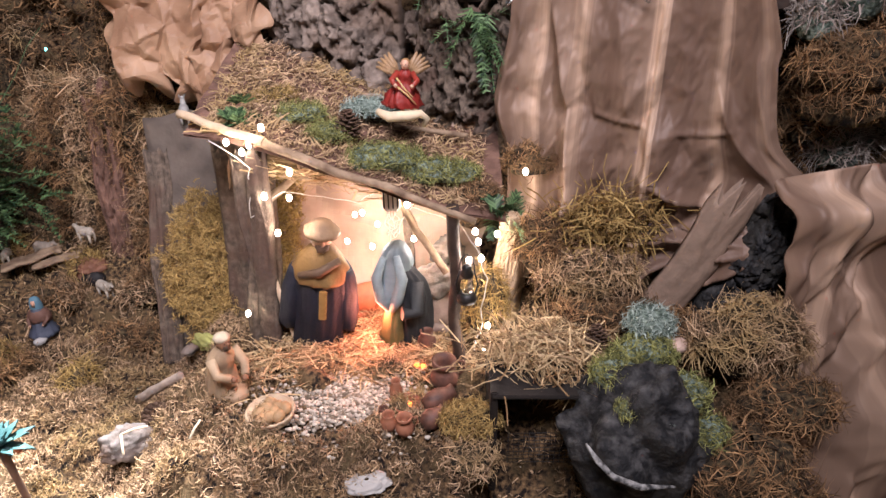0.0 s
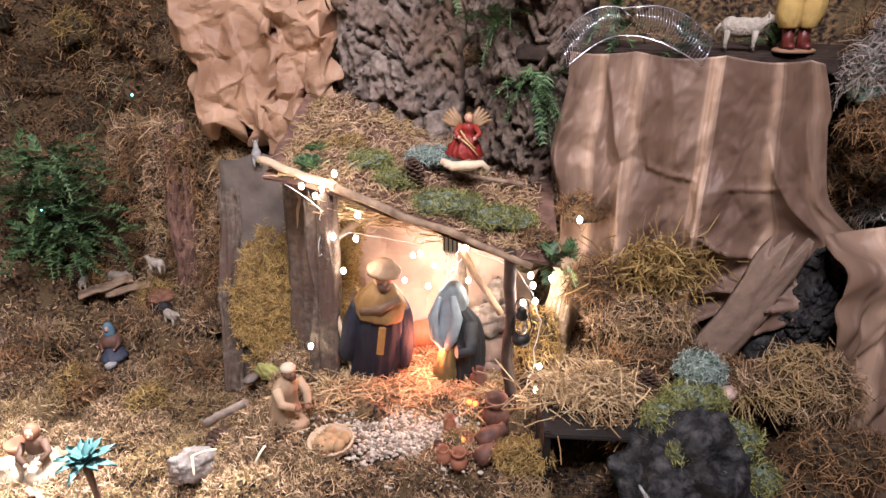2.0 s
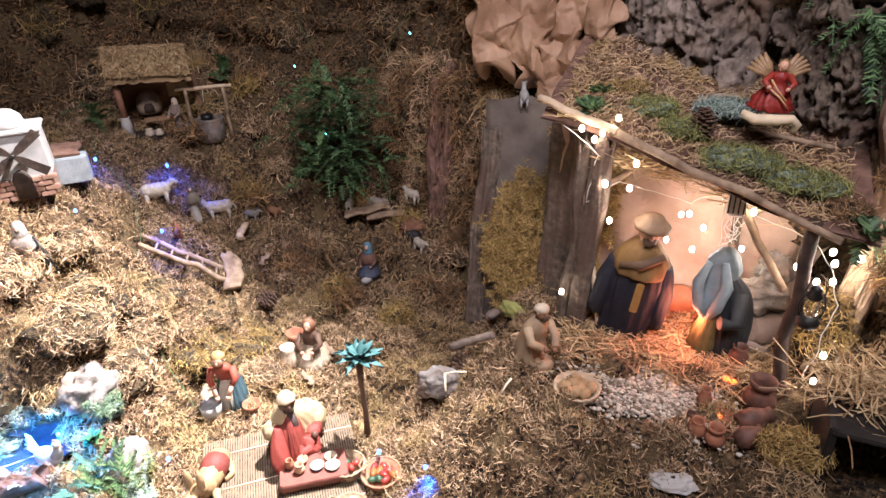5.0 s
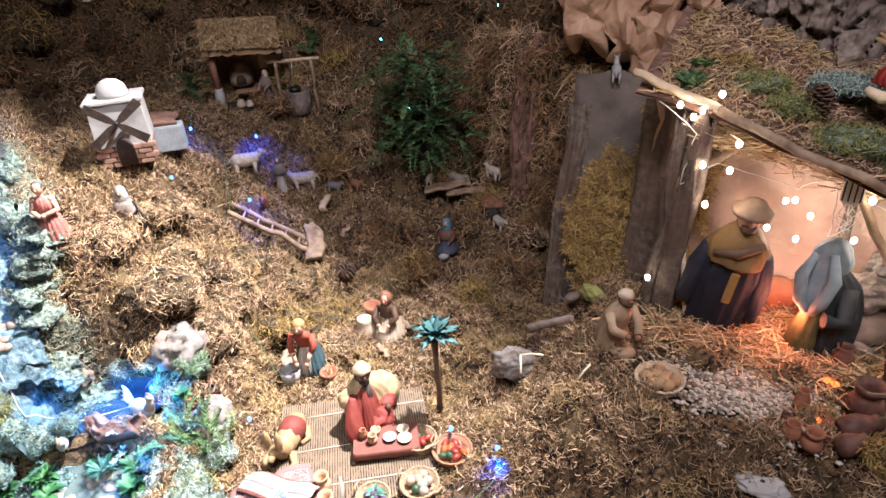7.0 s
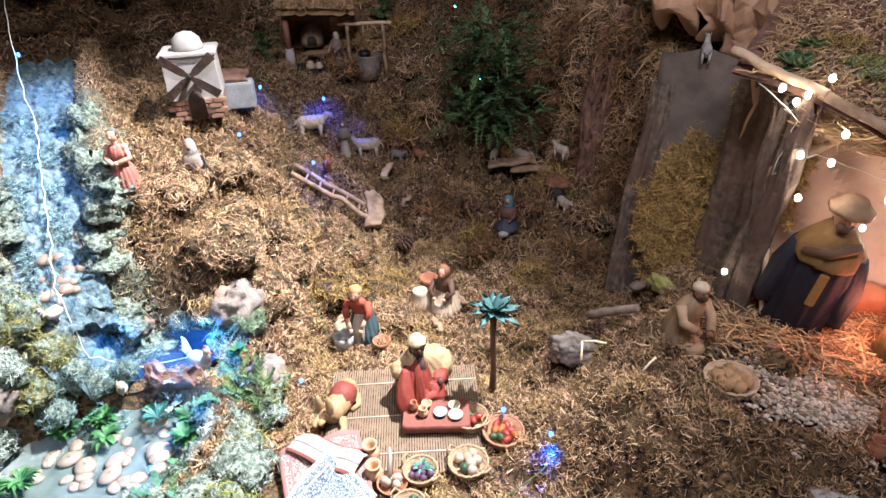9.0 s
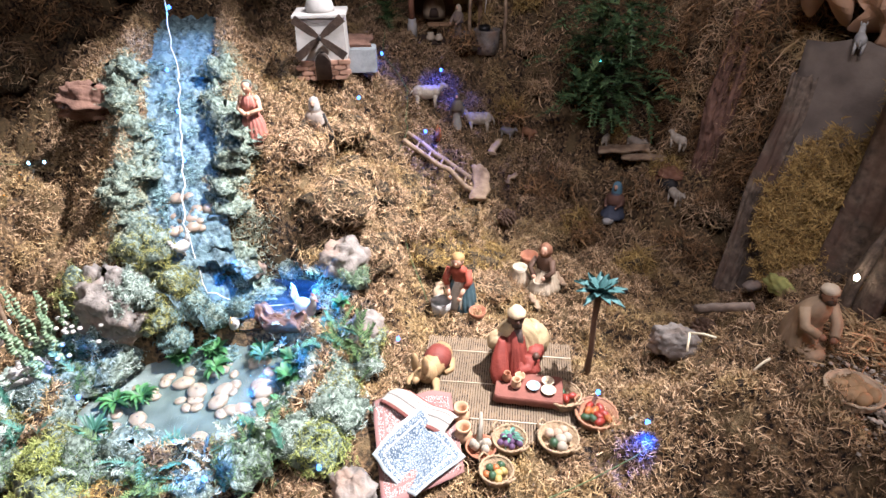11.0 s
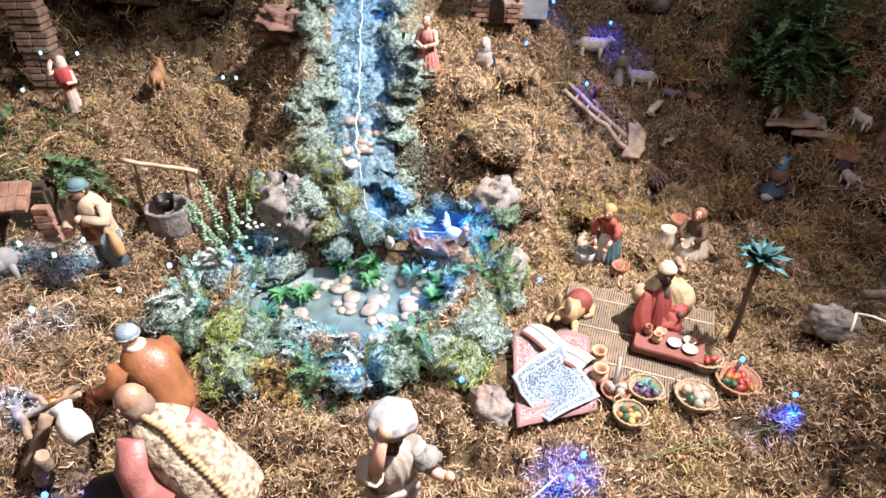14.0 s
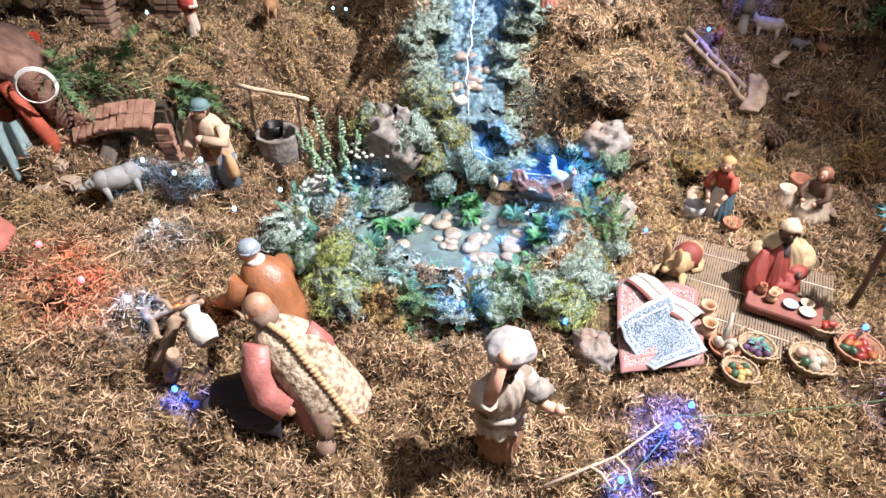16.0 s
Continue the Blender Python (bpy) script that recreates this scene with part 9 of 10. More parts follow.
def bakery_hut():
    t = thing("hut", pose(-1.655, 1.245, 0.485, 0, 0, 48), "small thatched bakery hut with an oven and open front", "hut")
    s = Shape().use(DARK_WOOD)
    s.box((0.0, 0.02, -0.004), (0.24, 0.16, 0.014), 0.002)
    part("floor", s, t, "dark wooden floor board")
    s = Shape().use(C(0.20, 0.11, 0.06))
    s.box((0.0, 0.095, 0.08), (0.22, 0.012, 0.16), 0.002)
    part("wall", s, t)
    for sg in (-1, 1):
        s = Shape().use(C(0.16, 0.09, 0.05))
        s.box((sg * 0.106, 0.045, 0.08), (0.012, 0.088, 0.16), 0.002)
        part("wall", s, t)
    s = Shape().use(WHITE)
    s.lathe([(0.015, 0), (0.014, 0.045), (0.011, 0.055), (0.012, 0.06)], 12, (-0.10, -0.045, 0.003))
    part("pillar", s, t, "white plastered pillar foot")
    s = Shape().use(C(0.22, 0.10, 0.06))
    s.tube([(-0.10, -0.045, 0.06), (-0.102, -0.04, 0.15)], 0.009, 8)
    part("pillar", s, t, "brown pillar shaft")
    s = Shape().use(C(0.34, 0.26, 0.18))
    s.lathe([(0.034, 0), (0.036, 0.02), (0.031, 0.045), (0.016, 0.062), (0.004, 0.066)], 22, (-0.035, 0.062, 0.045))
    o = part("oven", s, t, "domed clay oven")
    s = Shape().use(DARK_WOOD)
    s.lathe([(0.015, 0), (0.014, 0.016), (0.008, 0.026)], 14, (-0.035, 0.028, 0.052), 1, 0.4)
    part("mouth", s, o, "dark oven mouth")
    s = Shape().use(C(0.30, 0.18, 0.10))
    s.box((-0.01, -0.005, 0.038), (0.09, 0.035, 0.006), 0.001)
    part("shelf", s, t, "bread shelf")
    s = Shape().use(C(0.52, 0.36, 0.18))
    s.box((0.055, 0.085, 0.10), (0.06, 0.006, 0.04), 0.001)
    part("panel", s, t, "pale wooden panel")
    s = Shape().use(STRAW)
    rows = []
    for k in range(8):
        v = k / 7
        rows.append([(-0.122 + 0.220 * i / 20, -0.070 + 0.19 * v, 0.158 + 0.085 * math.sin(math.pi * (0.08 + 0.7 * v)) - 0.012 * i / 20 + 0.010 * noise.noise(Vector((i * 0.7, k, 3)))) for i in range(21)])
    s._faces(rows, False)
    rows = [[(p[0], p[1], p[2] - 0.018) for p in row][::-1] for row in rows]
    s._faces(rows, False)
    roof = part("roof", s, t, "straw thatch roof")
    rr = np.random.default_rng(3)
    u, v = rr.uniform(-0.122, 0.098, 2600), rr.uniform(0, 1, 2600)
    base = np.stack([u, -0.070 + 0.19 * v, 0.162 + 0.085 * np.sin(math.pi * (0.08 + 0.7 * v)) - 0.05 * (u + 0.125)], -1)
    vv, ff = strand_piece(base, np.tile([0, -0.4, 0.9], (2600, 1)), 0.022, 0.002, rr, 0.25, 0.3, 2, np.array([0, -1.6, -0.4]), 0.2)
    ob = mesh_of("thatch", [(vv, ff)], STRAW)
    ob.parent = roof
    ob["kind"] = "stuff"
    return t


bakery_hut()
for dx, dy, h, q, mt, sh in ((-0.045, -0.055, 0.022, 0.014, CREAM, "sack"), (-0.02, -0.06, 0.018, 0.012, C(0.5, 0.42, 0.32), "sack"), (0.06, -0.05, 0.022, 0.018, DGREY, "pot"), (0.03, -0.06, 0.016, 0.012, BROWN, "bowl")):
    p = pose(-1.655, 1.245, 0.488, 0, 0, 48) @ Vector((dx, dy, 0))
    vessel("sack" if sh == "sack" else "pot", pose(p.x, p.y, p.z), h, q, mt, "small vessel standing before the bakery hut", sh, False, "wares before the hut")


def windmill():
    t = thing("windmill", pose(-1.60, 0.775, 0.475, 0, 0, 52), "small white windmill with a dome and dark wooden sails", "windmill")
    s = Shape().use(WHITE)
    s.smooth = False
    s._faces([[(x * k, y * k, z) for x, y in ((-0.058, -0.05), (0.058, -0.05), (0.058, 0.05), (-0.058, 0.05))] for k, z in ((1.05, 0.05), (1.0, 0.15))], True)
    part("tower", s, t, "white plaster tower")
    for j in range(4):
        for i in range(4):
            s = Shape().use(C(0.34, 0.20, 0.14))
            s.box((-0.046 + 0.031 * i + (0.006 if j % 2 else -0.006), -0.052, 0.007 + 0.0125 * j), (0.029, 0.014, 0.011), 0.0015)
            part("brick", s, t)
    s = Shape().use(C(0.30, 0.18, 0.13))
    s.box((0, 0.004, 0.025), (0.116, 0.094, 0.05), 0.002)
    part("base", s, t, "brown masonry base")
    s = Shape().use(WHITE)
    s.box((0, 0, 0.153), (0.13, 0.112, 0.008), 0.002)
    part("cornice", s, t)
    s = Shape().use(WHITE)
    s.lathe([(0.036, 0.155), (0.036, 0.165), (0.031, 0.182), (0.018, 0.194), (0.003, 0.198)], 20)
    part("dome", s, t)
    s = Shape().use(DARK_WOOD)
    s.lathe([(0.020, 0.0), (0.020, 0.045), (0.012, 0.062), (0.003, 0.068)], 14, (0.0, -0.058, 0.004), 1.0, 0.35)
    part("door", s, t, "dark arched wooden door")
    for k in range(4):
        a = math.radians(38 + (104 if k % 2 else 0) + 180 * (k // 2))
        s = Shape().use(DARK_WOOD)
        d, n = Vector((math.cos(a), 0, math.sin(a))), Vector((-math.sin(a), 0, math.cos(a)))
        c = Vector((0.0, -0.075, 0.108))
        rows = [[c + d * q + n * w, c + d * q + n * w + Vector((0, 0.004, 0)), c + d * q - n * w + Vector((0, 0.004, 0)), c + d * q - n * w] for q, w in ((0.004, 0.004), (0.02, 0.0085), (0.074, 0.0105))]
        s.smooth = False
        s._faces(rows, True)
        part("sail", s, t, "dark wooden sail")
    s = Shape().use(IRON)
    s.tube([(0, -0.04, 0.108), (0, -0.082, 0.108)], 0.005, 8)
    part("axle", s, t)
    return t


windmill()
s = Shape().use(C(0.36, 0.40, 0.42))
s.box((0, 0, 0.033), (0.085, 0.05, 0.066), 0.003)
ob = s.done("shed", m=pose(-1.60, 0.885, 0.462, 0, 0, 50))
tagged(ob, "small pale blue shed beside the windmill", "shed")
s = slab(BARK_RED, 0.10, 0.07, 0.006, 3.3, 10, 8, 0.1)
tagged(s.done("bark", m=pose(-1.60, 0.86, 0.530, -80, 0, 50)), "reddish bark piece roofing the blue shed", "bark")

# ladder-like rack of branches, planks and cones on the slope
def ladder(a, b, w, label):
    t = thing("ladder", pose(*a), label, "ladder")
    a, b = Vector(a), Vector(b)
    side = (b - a).cross(Vector((0, 0, 1))).normalized() * w / 2
    for sg in (-1, 1):
        s = Shape().use(WOOD)
        pts, rad = crooked((side * sg), b - a + side * sg, 0.0085, 0.0065, 0.012, 9, sg)
        s.tube(pts, rad, 6)
        part("rail", s, t)
    for k in range(1, 6):
        s = Shape().use(WOOD)
        p = (b - a) * (k / 6)
        s.tube([p - side * 1.1, p + side * 1.1], 0.003, 6)
        part("rung", s, t)
    return t


ladder((-1.285, 1.02, 0.175), (-1.44, 0.90, 0.315), 0.05, "rustic ladder of branches leaning on the slope")
for x, y, z, rx, tn, w, h, mt, lab in ((-1.335, 1.135, 0.225, -70, 30, 0.02, 0.06, PALE_WOOD, "small pale plank on the slope"), (-1.17, 1.42, 0.205, -80, -60, 0.05, 0.14, WOOD, "weathered plank under the sheep"), (-1.10, 1.44, 0.20, -82, -70, 0.04, 0.12, WOOD, "weathered plank under the sheep"),
                                       (-1.240, 0.985, 0.165, -62, 42, 0.045, 0.11, WOOD, "flat stone plank at the foot of the ladder")):
    s = slab(mt, w, h, 0.008, x * 11, 8, 12, 0.15)
    tagged(s.done("plank", m=pose(x, y, z, rx, 0, tn)), lab, "plank")


def pine_cone(x, y, z, size, label, tilt=0.0):
    t = thing("pine_cone", pose(x, y, z, tilt, 0, 0), label, "pine cone")
    s = Shape().use(C(0.05, 0.028, 0.018))
    s.lathe([(0.15 * size, 0), (0.24 * size, 0.25 * size), (0.2 * size, 0.6 * size), (0.05 * size, 0.95 * size)], 10)
    part("core", s, t)
    s = Shape().use(C(0.12, 0.07, 0.045))
    for i in range(60):
        a, k = i * 2.399, i / 60
        q = size * 0.42 * math.sin(math.pi * (0.22 + 0.72 * k))
        o = Vector((math.cos(a), math.sin(a), 0))
        sd = Vector((-math.sin(a), math.cos(a), 0))
        z0 = k * size * 0.92
        rows = []
        for u, w in ((0.3, 0.07), (1.0, 0.10), (1.12, 0.05)):
            p = o * q * u + Vector((0, 0, z0 + 0.10 * size * u))
            rows.append([p - sd * w * size, p + sd * w * size, p + sd * w * size - Vector((0, 0, 0.03 * size)), p - sd * w * size - Vector((0, 0, 0.03 * size))])
        s._faces(rows, True)
    ob = part("scale", s, t)
    ob["kind"] = "stuff"
    return t


pine_cone(-0.165, 1.105, 0.648, 0.055, "open brown pine cone on the stable roof", -15)
pine_cone(-1.18, 1.055, gz(-1.18, 1.055) + 0.01, 0.055, "dark pine cone lying on the moss", 75)
pine_cone(0.262, 0.872, 0.350, 0.05, "dark pine cone beside the straw", -30)
pine_cone(-0.575, 0.985, gz(-0.575, 0.985) + 0.012, 0.06, "brown pine cone lying near the log", 80)


def lantern():
    t = thing("lantern", pose(0.046, 0.957, 0.40), "small black storm lantern hanging on the stable post", "lantern")
    s = Shape().use(IRON)
    s.lathe([(0.017, 0), (0.018, 0.008), (0.014, 0.016), (0.010, 0.019)], 16)
    part("tank", s, t)
    s = Shape().use(glass("lantern_glass", (0.85, 0.85, 0.85)))
    s.lathe([(0.009, 0.019), (0.0125, 0.030), (0.011, 0.042), (0.008, 0.050)], 14)
    part("glass_chimney", s, t, "clear glass chimney")
    s = Shape().use(IRON)
    s.lathe([(0.011, 0.050), (0.012, 0.055), (0.008, 0.064), (0.009, 0.068), (0.004, 0.074)], 16)
    part("cap", s, t)
    for sg in (-1, 1):
        s = Shape().use(IRON)
        s.tube([(sg * 0.014, 0, 0.012), (sg * 0.019, 0, 0.035), (sg * 0.012, 0, 0.062)], 0.0016, 6)
        part("frame_wire", s, t)
    s = Shape().use(IRON)
    s.tube([(-0.014, 0, 0.060), (-0.010, 0, 0.085), (0, 0, 0.094), (0.010, 0, 0.085), (0.014, 0, 0.060)], 0.001, 5)
    part("bail", s, t)


lantern()


# brick ruin and stone house at the west side
def brick_ruin():
    t = thing("brick_arch", pose(-1.71, -0.47, 0.125, 0, 0, 64), "ruined arch of small red bricks with fallen stones", "arch")
    rr = np.random.default_rng(17)
    first = None
    spots = []
    for j in range(2):
        for i in range(10):
            k = i / 9 * 2 - 1
            spots.append((k * 0.088, -0.012 - 0.026 * j, 0.112 + 0.020 * k - 0.010 * k * k - 0.022 * j, 38 + rr.normal() * 6, k * 8 - 6, rr.normal() * 6))
    for i in range(5):
        spots.append((0.118 + rr.normal() * 0.002, -0.03, 0.008 + 0.018 * i, 0, rr.normal() * 4, 90 + rr.normal() * 8))
    for i in range(3):
        spots.append((-0.118 + rr.normal() * 0.004, -0.03, 0.008 + 0.018 * i, 0, rr.normal() * 8, 70 + rr.normal() * 8))
    for x, y, z, rx, ry, rz in spots:
        if first is None:
            s = Shape().use(mat("small_brick", (0.20, 0.095, 0.062), (0.40, 0.235, 0.16), 60, 0.9, 0.5, 200))
            s.box((0, 0, 0), (0.020, 0.036, 0.016), 0.0015)
            first = part("brick", s, t)
            ob = first
        else:
            ob = first.copy()
            scene.collection.objects.link(ob)
        ob.matrix_basis = pose(x, y, z, rx, ry, rz)
    s = Shape().use(SOIL)
    s.box((0.0, 0.045, 0.05), (0.22, 0.05, 0.11), 0.01)
    part("back_fill", s, t, "dark earth behind the arch")


brick_ruin()
for x, y, z, w, h, tn in ((-2.03, -0.47, 0.27, 0.07, 0.30, 60), (-2.10, -0.30, 0.27, 0.08, 0.32, 60)):
    t = thing("brick_pillar", pose(x, y, z, 0, 0, tn), "tall ruined pillar of flat brown bricks", "pillar", "brick pillars at the back")
    first = None
    for k in range(18):
        for q in (-0.5, 0.5):
            if first is None:
                s = Shape().use(mat("flat_brick", (0.16, 0.10, 0.07), (0.32, 0.22, 0.15), 50, 0.9, 0.5, 160))
                s.box((0, 0, 0), (w * 0.48, 0.05, h / 18 - 0.002), 0.002)
                first = part("brick", s, t)
                ob = first
            else:
                ob = first.copy()
                scene.collection.objects.link(ob)
            ob.location = (q * w * 0.5 + 0.004 * math.sin(k * 2.1), 0.003 * math.sin(k * 1.3 + q), (k + 0.5) * h / 18)


def stone_house():
    t = thing("stone_house", pose(-1.82, -0.775, 0.075, 0, 0, 92) @ Matrix.Scale(1.30, 4), "rounded stone stable with a red-lined open front", "house")
    s = Shape().use(BARK_RED)
    rows = []
    for k in range(12):
        a = math.pi * k / 11
        rows.append([(0.165 * math.cos(a) * q * (1 + 0.06 * noise.noise(Vector((k * 0.8, y * 20, 1)))), y, 0.03 + 0.235 * math.sin(a) ** 0.8 * q * (1 + 0.05 * noise.noise(Vector((k * 0.9, y * 20, 5))))) for q, y in ((1.0, 0.11), (1.03, 0.06), (1.03, 0.0), (1.02, -0.06), (0.80, -0.065), (0.78, 0.0), (0.78, 0.10))])
    s._faces(rows, True)
    part("vault", s, t, "rough stone vault")
    s = Shape().use(C(0.50, 0.06, 0.03))
    s.box((0, 0.108, 0.105), (0.26, 0.008, 0.21), 0.002)
    part("back_wall", s, t, "red lining")
    for sg in (-1, 1):
        s = Shape().use(C(0.36, 0.07, 0.035))
        s.tube([(sg * 0.125, -0.078, 0.0), (sg * 0.112, -0.080, 0.09), (sg * 0.082, -0.076, 0.19)], [0.012, 0.013, 0.011], 10)
        part("door_post", s, t, "red door post")
        for k in range(5):
            s = Shape().use(C(0.34, 0.065, 0.03))
            s.box((sg * (0.020 + 0.0195 * k), -0.050, 0.085 - 0.008 * k), (0.0185, 0.008, 0.17 - 0.016 * k), 0.002)
            part("plank", s, t, "red painted plank")
    for sg in (-1, 1):
        s = Shape().use(C(0.30, 0.22, 0.16))
        s.box((sg * 0.125, 0.02, 0.02), (0.03, 0.16, 0.08), 0.006)
        part("side_wall", s, t)
    return t


stone_house()
s = Shape().use(C(0.24, 0.33, 0.33))
s.sheet(lambda u, v: (-0.035 + 0.07 * u, 0.012 * math.sin(u * 14) * (1 - 0.5 * v), 0.12 * v), 20, 10)
tagged(s.done("cloth", m=pose(-1.715, -0.705, 0.105, 0, 0, 92) @ Matrix.Scale(1.15, 4)), "grey-green cloth hanging in the stone house", "cloth")
s = Shape().use(WIRE)
for k in range(3):
    s.tube([(0.036 * math.cos(a * 0.35) * (1 + 0.05 * k), 0.004 * k, 0.036 * math.sin(a * 0.35) * (1 + 0.06 * k)) for a in range(19)], 0.0017, 5)
tagged(s.done("rope_coil", m=pose(-1.690, -0.600, 0.320, 0, 0, 92)), "coil of white cord hanging on the stone house", "rope")
for x, y, z, a, b, c, tn in ((-1.665, -0.615, 0.100, 0.058, 0.036, 0.028, 50), (-1.700, -0.650, 0.105, 0.062, 0.040, 0.030, 85), (-1.690, -0.632, 0.134, 0.060, 0.034, 0.024, 62), (-1.650, -0.665, 0.095, 0.045, 0.034, 0.026, 20)):
    s = Shape().use(SANDSTONE)
    s.box((0, 0, 0), (a, b, c), 0.006)
    for v in s.bm.verts:
        v.co *= 1 + 0.10 * noise.noise(v.co * 40 + Vector((x * 30, y * 30, 0)))
    tagged(s.done("stone", m=pose(x, y, z, 6 * math.sin(x * 90), 5 * math.sin(y * 70), tn)), "squared pale stone piled before the house", "stone", "stones before the house")

s = slab(SLATE, 0.035, 0.10, 0.008, 61.0, 8, 14, 0.1)
tagged(s.done("plank", m=pose(-1.640, -0.535, 0.095, -34, 18, 80)), "grey weathered plank leaning under the brick arch", "plank")
# campfire
for i, (a, b, q) in enumerate((((-1.14, -0.46, 0.085), (-1.10, -0.36, 0.13), 0.006), ((-1.17, -0.38, 0.085), (-1.08, -0.42, 0.12), 0.007), ((-1.02, -0.45, 0.08), (-1.04, -0.40, 0.16), 0.013), ((-1.19, -0.47, 0.09), (-1.06, -0.44, 0.10), 0.008),
                               ((-1.12, -0.33, 0.11), (-1.03, -0.30, 0.13), 0.004), ((-1.17, -0.44, 0.11), (-1.10, -0.40, 0.10), 0.005), ((-0.99, -0.43, 0.085), (-0.97, -0.41, 0.155), 0.014))):
    s = Shape().use(WOOD)
    pts, rad = crooked(a, b, q, q * 0.75, 0.012, 7, i)
    s.tube(pts, rad, 8)
    tagged(s.done("firewood"), "grey weathered stick of the campfire", "firewood", "sticks of the campfire")
s = Shape().use(EMBER)
for k in range(7):
    s.ball((-1.125 + 0.012 * math.cos(k * 2.1), -0.395 + 0.012 * math.sin(k * 2.1), 0.092 + 0.006 * (k % 3)), 0.006, 8, (1, 1, 0.9), 0.3)
tagged(s.done("embers"), "glowing orange embers of the campfire", "embers", kind="stuff")
lamp_ember = lamp("campfire_glow", "POINT", pose(-1.125, -0.395, 0.115), 0.12, (1.0, 0.25, 0.06), soft=0.01)

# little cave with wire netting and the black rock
# near-black board colour holds the shade inside the opening
t = thing("hollow", pose(0.185, 0.845, 0.14), "wooden box under the straw heap, coloured near-black for the opening's shade", "box")
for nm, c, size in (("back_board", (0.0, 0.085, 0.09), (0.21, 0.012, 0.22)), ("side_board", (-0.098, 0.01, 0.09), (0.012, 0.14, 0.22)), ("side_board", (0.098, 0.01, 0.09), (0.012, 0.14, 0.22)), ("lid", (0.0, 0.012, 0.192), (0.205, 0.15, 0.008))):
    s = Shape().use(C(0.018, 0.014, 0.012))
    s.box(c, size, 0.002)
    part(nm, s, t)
t = thing("netting", pose(0.172, 0.79, 0.215), "square wire netting across the dark hollow", "netting")
for k in range(15):
    s = Shape().use(IRON)
    x = -0.06 + 0.12 * k / 14
    s.tube([(x, 0, -0.03), (x + 0.001, 0.001, 0.0), (x, 0, 0.035)], 0.0006, 4)
    part("wire", s, t)
for k in range(9):
    s = Shape().use(IRON)
    z = -0.03 + 0.065 * k / 8
    s.tube([(-0.062, 0, z), (0, 0.001, z + 0.001), (0.062, 0, z)], 0.0006, 4)
    part("wire", s, t)
s = Shape().use(BLACK_ROCK)
s.ball((0, 0, 0), 0.12, 150, (0.95, 0.75, 1.05), 0.30, 2.2, 3.0)
for v in s.bm.verts:
    q = v.co.copy()
    v.co *= 1 + 0.07 * noise.noise(q * 20) - 0.09 * abs(noise.noise(q * 30)) + 0.035 * noise.noise(q * 70) - 0.03 * abs(noise.noise(q * 130))
tagged(s.done("rock", m=pose(0.315, 0.758, 0.265)), "black craggy rock with a hollow", "rock")
s = Shape().use(mat("worn_white_edge", (0.04, 0.04, 0.04), (0.42, 0.41, 0.39), 90, 0.85, 0.8, 160, spread=0.12))
s.tube([(0.206, 0.668, 0.352), (0.222, 0.658, 0.330), (0.245, 0.652, 0.306), (0.285, 0.650, 0.288), (0.335, 0.655, 0.282)], [0.002, 0.0035, 0.0045, 0.004, 0.0015], 9)
for v in s.bm.verts:
    v.co *= 1 + 0.006 * noise.noise(v.co * 90)
tagged(s.done("snow_edge"), "white painted edge along the black rock", "edge")
s = Shape().use(TERRACOTTA)
s.ball((0, 0, 0), 0.014, 10, (1.4, 1, 0.8), 0.3, 4, 1)
tagged(s.done("leaf_scrap", m=pose(0.055, 0.70, 0.115)), "dry reddish leaf lying before the hollow", "leaf")
for i, (x, y, z, a, b, c, mt, lab, tn) in enumerate(((-0.112, 0.712, 0.222, 0.036, 0.022, 0.009, WHITE, "flat white stone on the moss", 15), (-0.02, 0.822, 0.235, 0.010, 0.009, 0.008, WHITE, "white pebble beside the pots", 0), (-0.50, 1.085, 0.215, 0.035, 0.014, 0.022, MOSS_GREEN, "flat stone with yellow-green lichen", -20),
                                                     (-0.595, 0.885, 0.13, 0.05, 0.032, 0.036, ROCK, "grey rough rock on the moss", 30), (-0.455, 1.05, 0.215, 0.022, 0.016, 0.012, DARK_CLAY, "dark stone at the board's foot", 20), (-0.255, 0.985, 0.232, 0.022, 0.014, 0.010, C(0.34, 0.20, 0.12), "brown flat stone in the straw", 30),
                                                     (-0.56, 1.12, 0.17, 0.02, 0.015, 0.012, ROCK, "grey stone at the board's foot", 60), (0.40, 0.885, 0.355, 0.022, 0.014, 0.012, C(0.62, 0.45, 0.36), "pale shell-like stone on the moss", 20), (-0.96, 1.46, 0.185, 0.045, 0.035, 0.028, C(0.22, 0.10, 0.06), "brown hollow bark over the sheep cave", 30),
                                                     (-1.01, 1.262, gz(-1.01, 1.262) + 0.012, 0.016, 0.011, 0.009, WHITE, "white bundle beside the seated figurine", 40))):
    stone("stone", (x, y, z), (a, b, c), mt, lab, 11.3 * i + 2, 0.3, tn)
# no real opening: a near-black ball stands in for the shade under the bark
s = Shape().use(C(0.012, 0.010, 0.010))
s.ball((0, 0, 0), 0.03, 14, (1.1, 0.7, 0.75), 0.2, 3, 4)
tagged(s.done("cave", m=pose(-0.945, 1.435, 0.165)), "near-black ball standing for the shade under the bark where sheep rest", "cave")
s = Shape().use(BARK)
pts, rad = crooked((-0.60, 0.96, 0.17), (-0.50, 0.955, 0.235), 0.010, 0.008, 0.006, 7, 5)
s.tube(pts, rad, 9)
tagged(s.done("log"), "short grey log lying on the moss", "log")
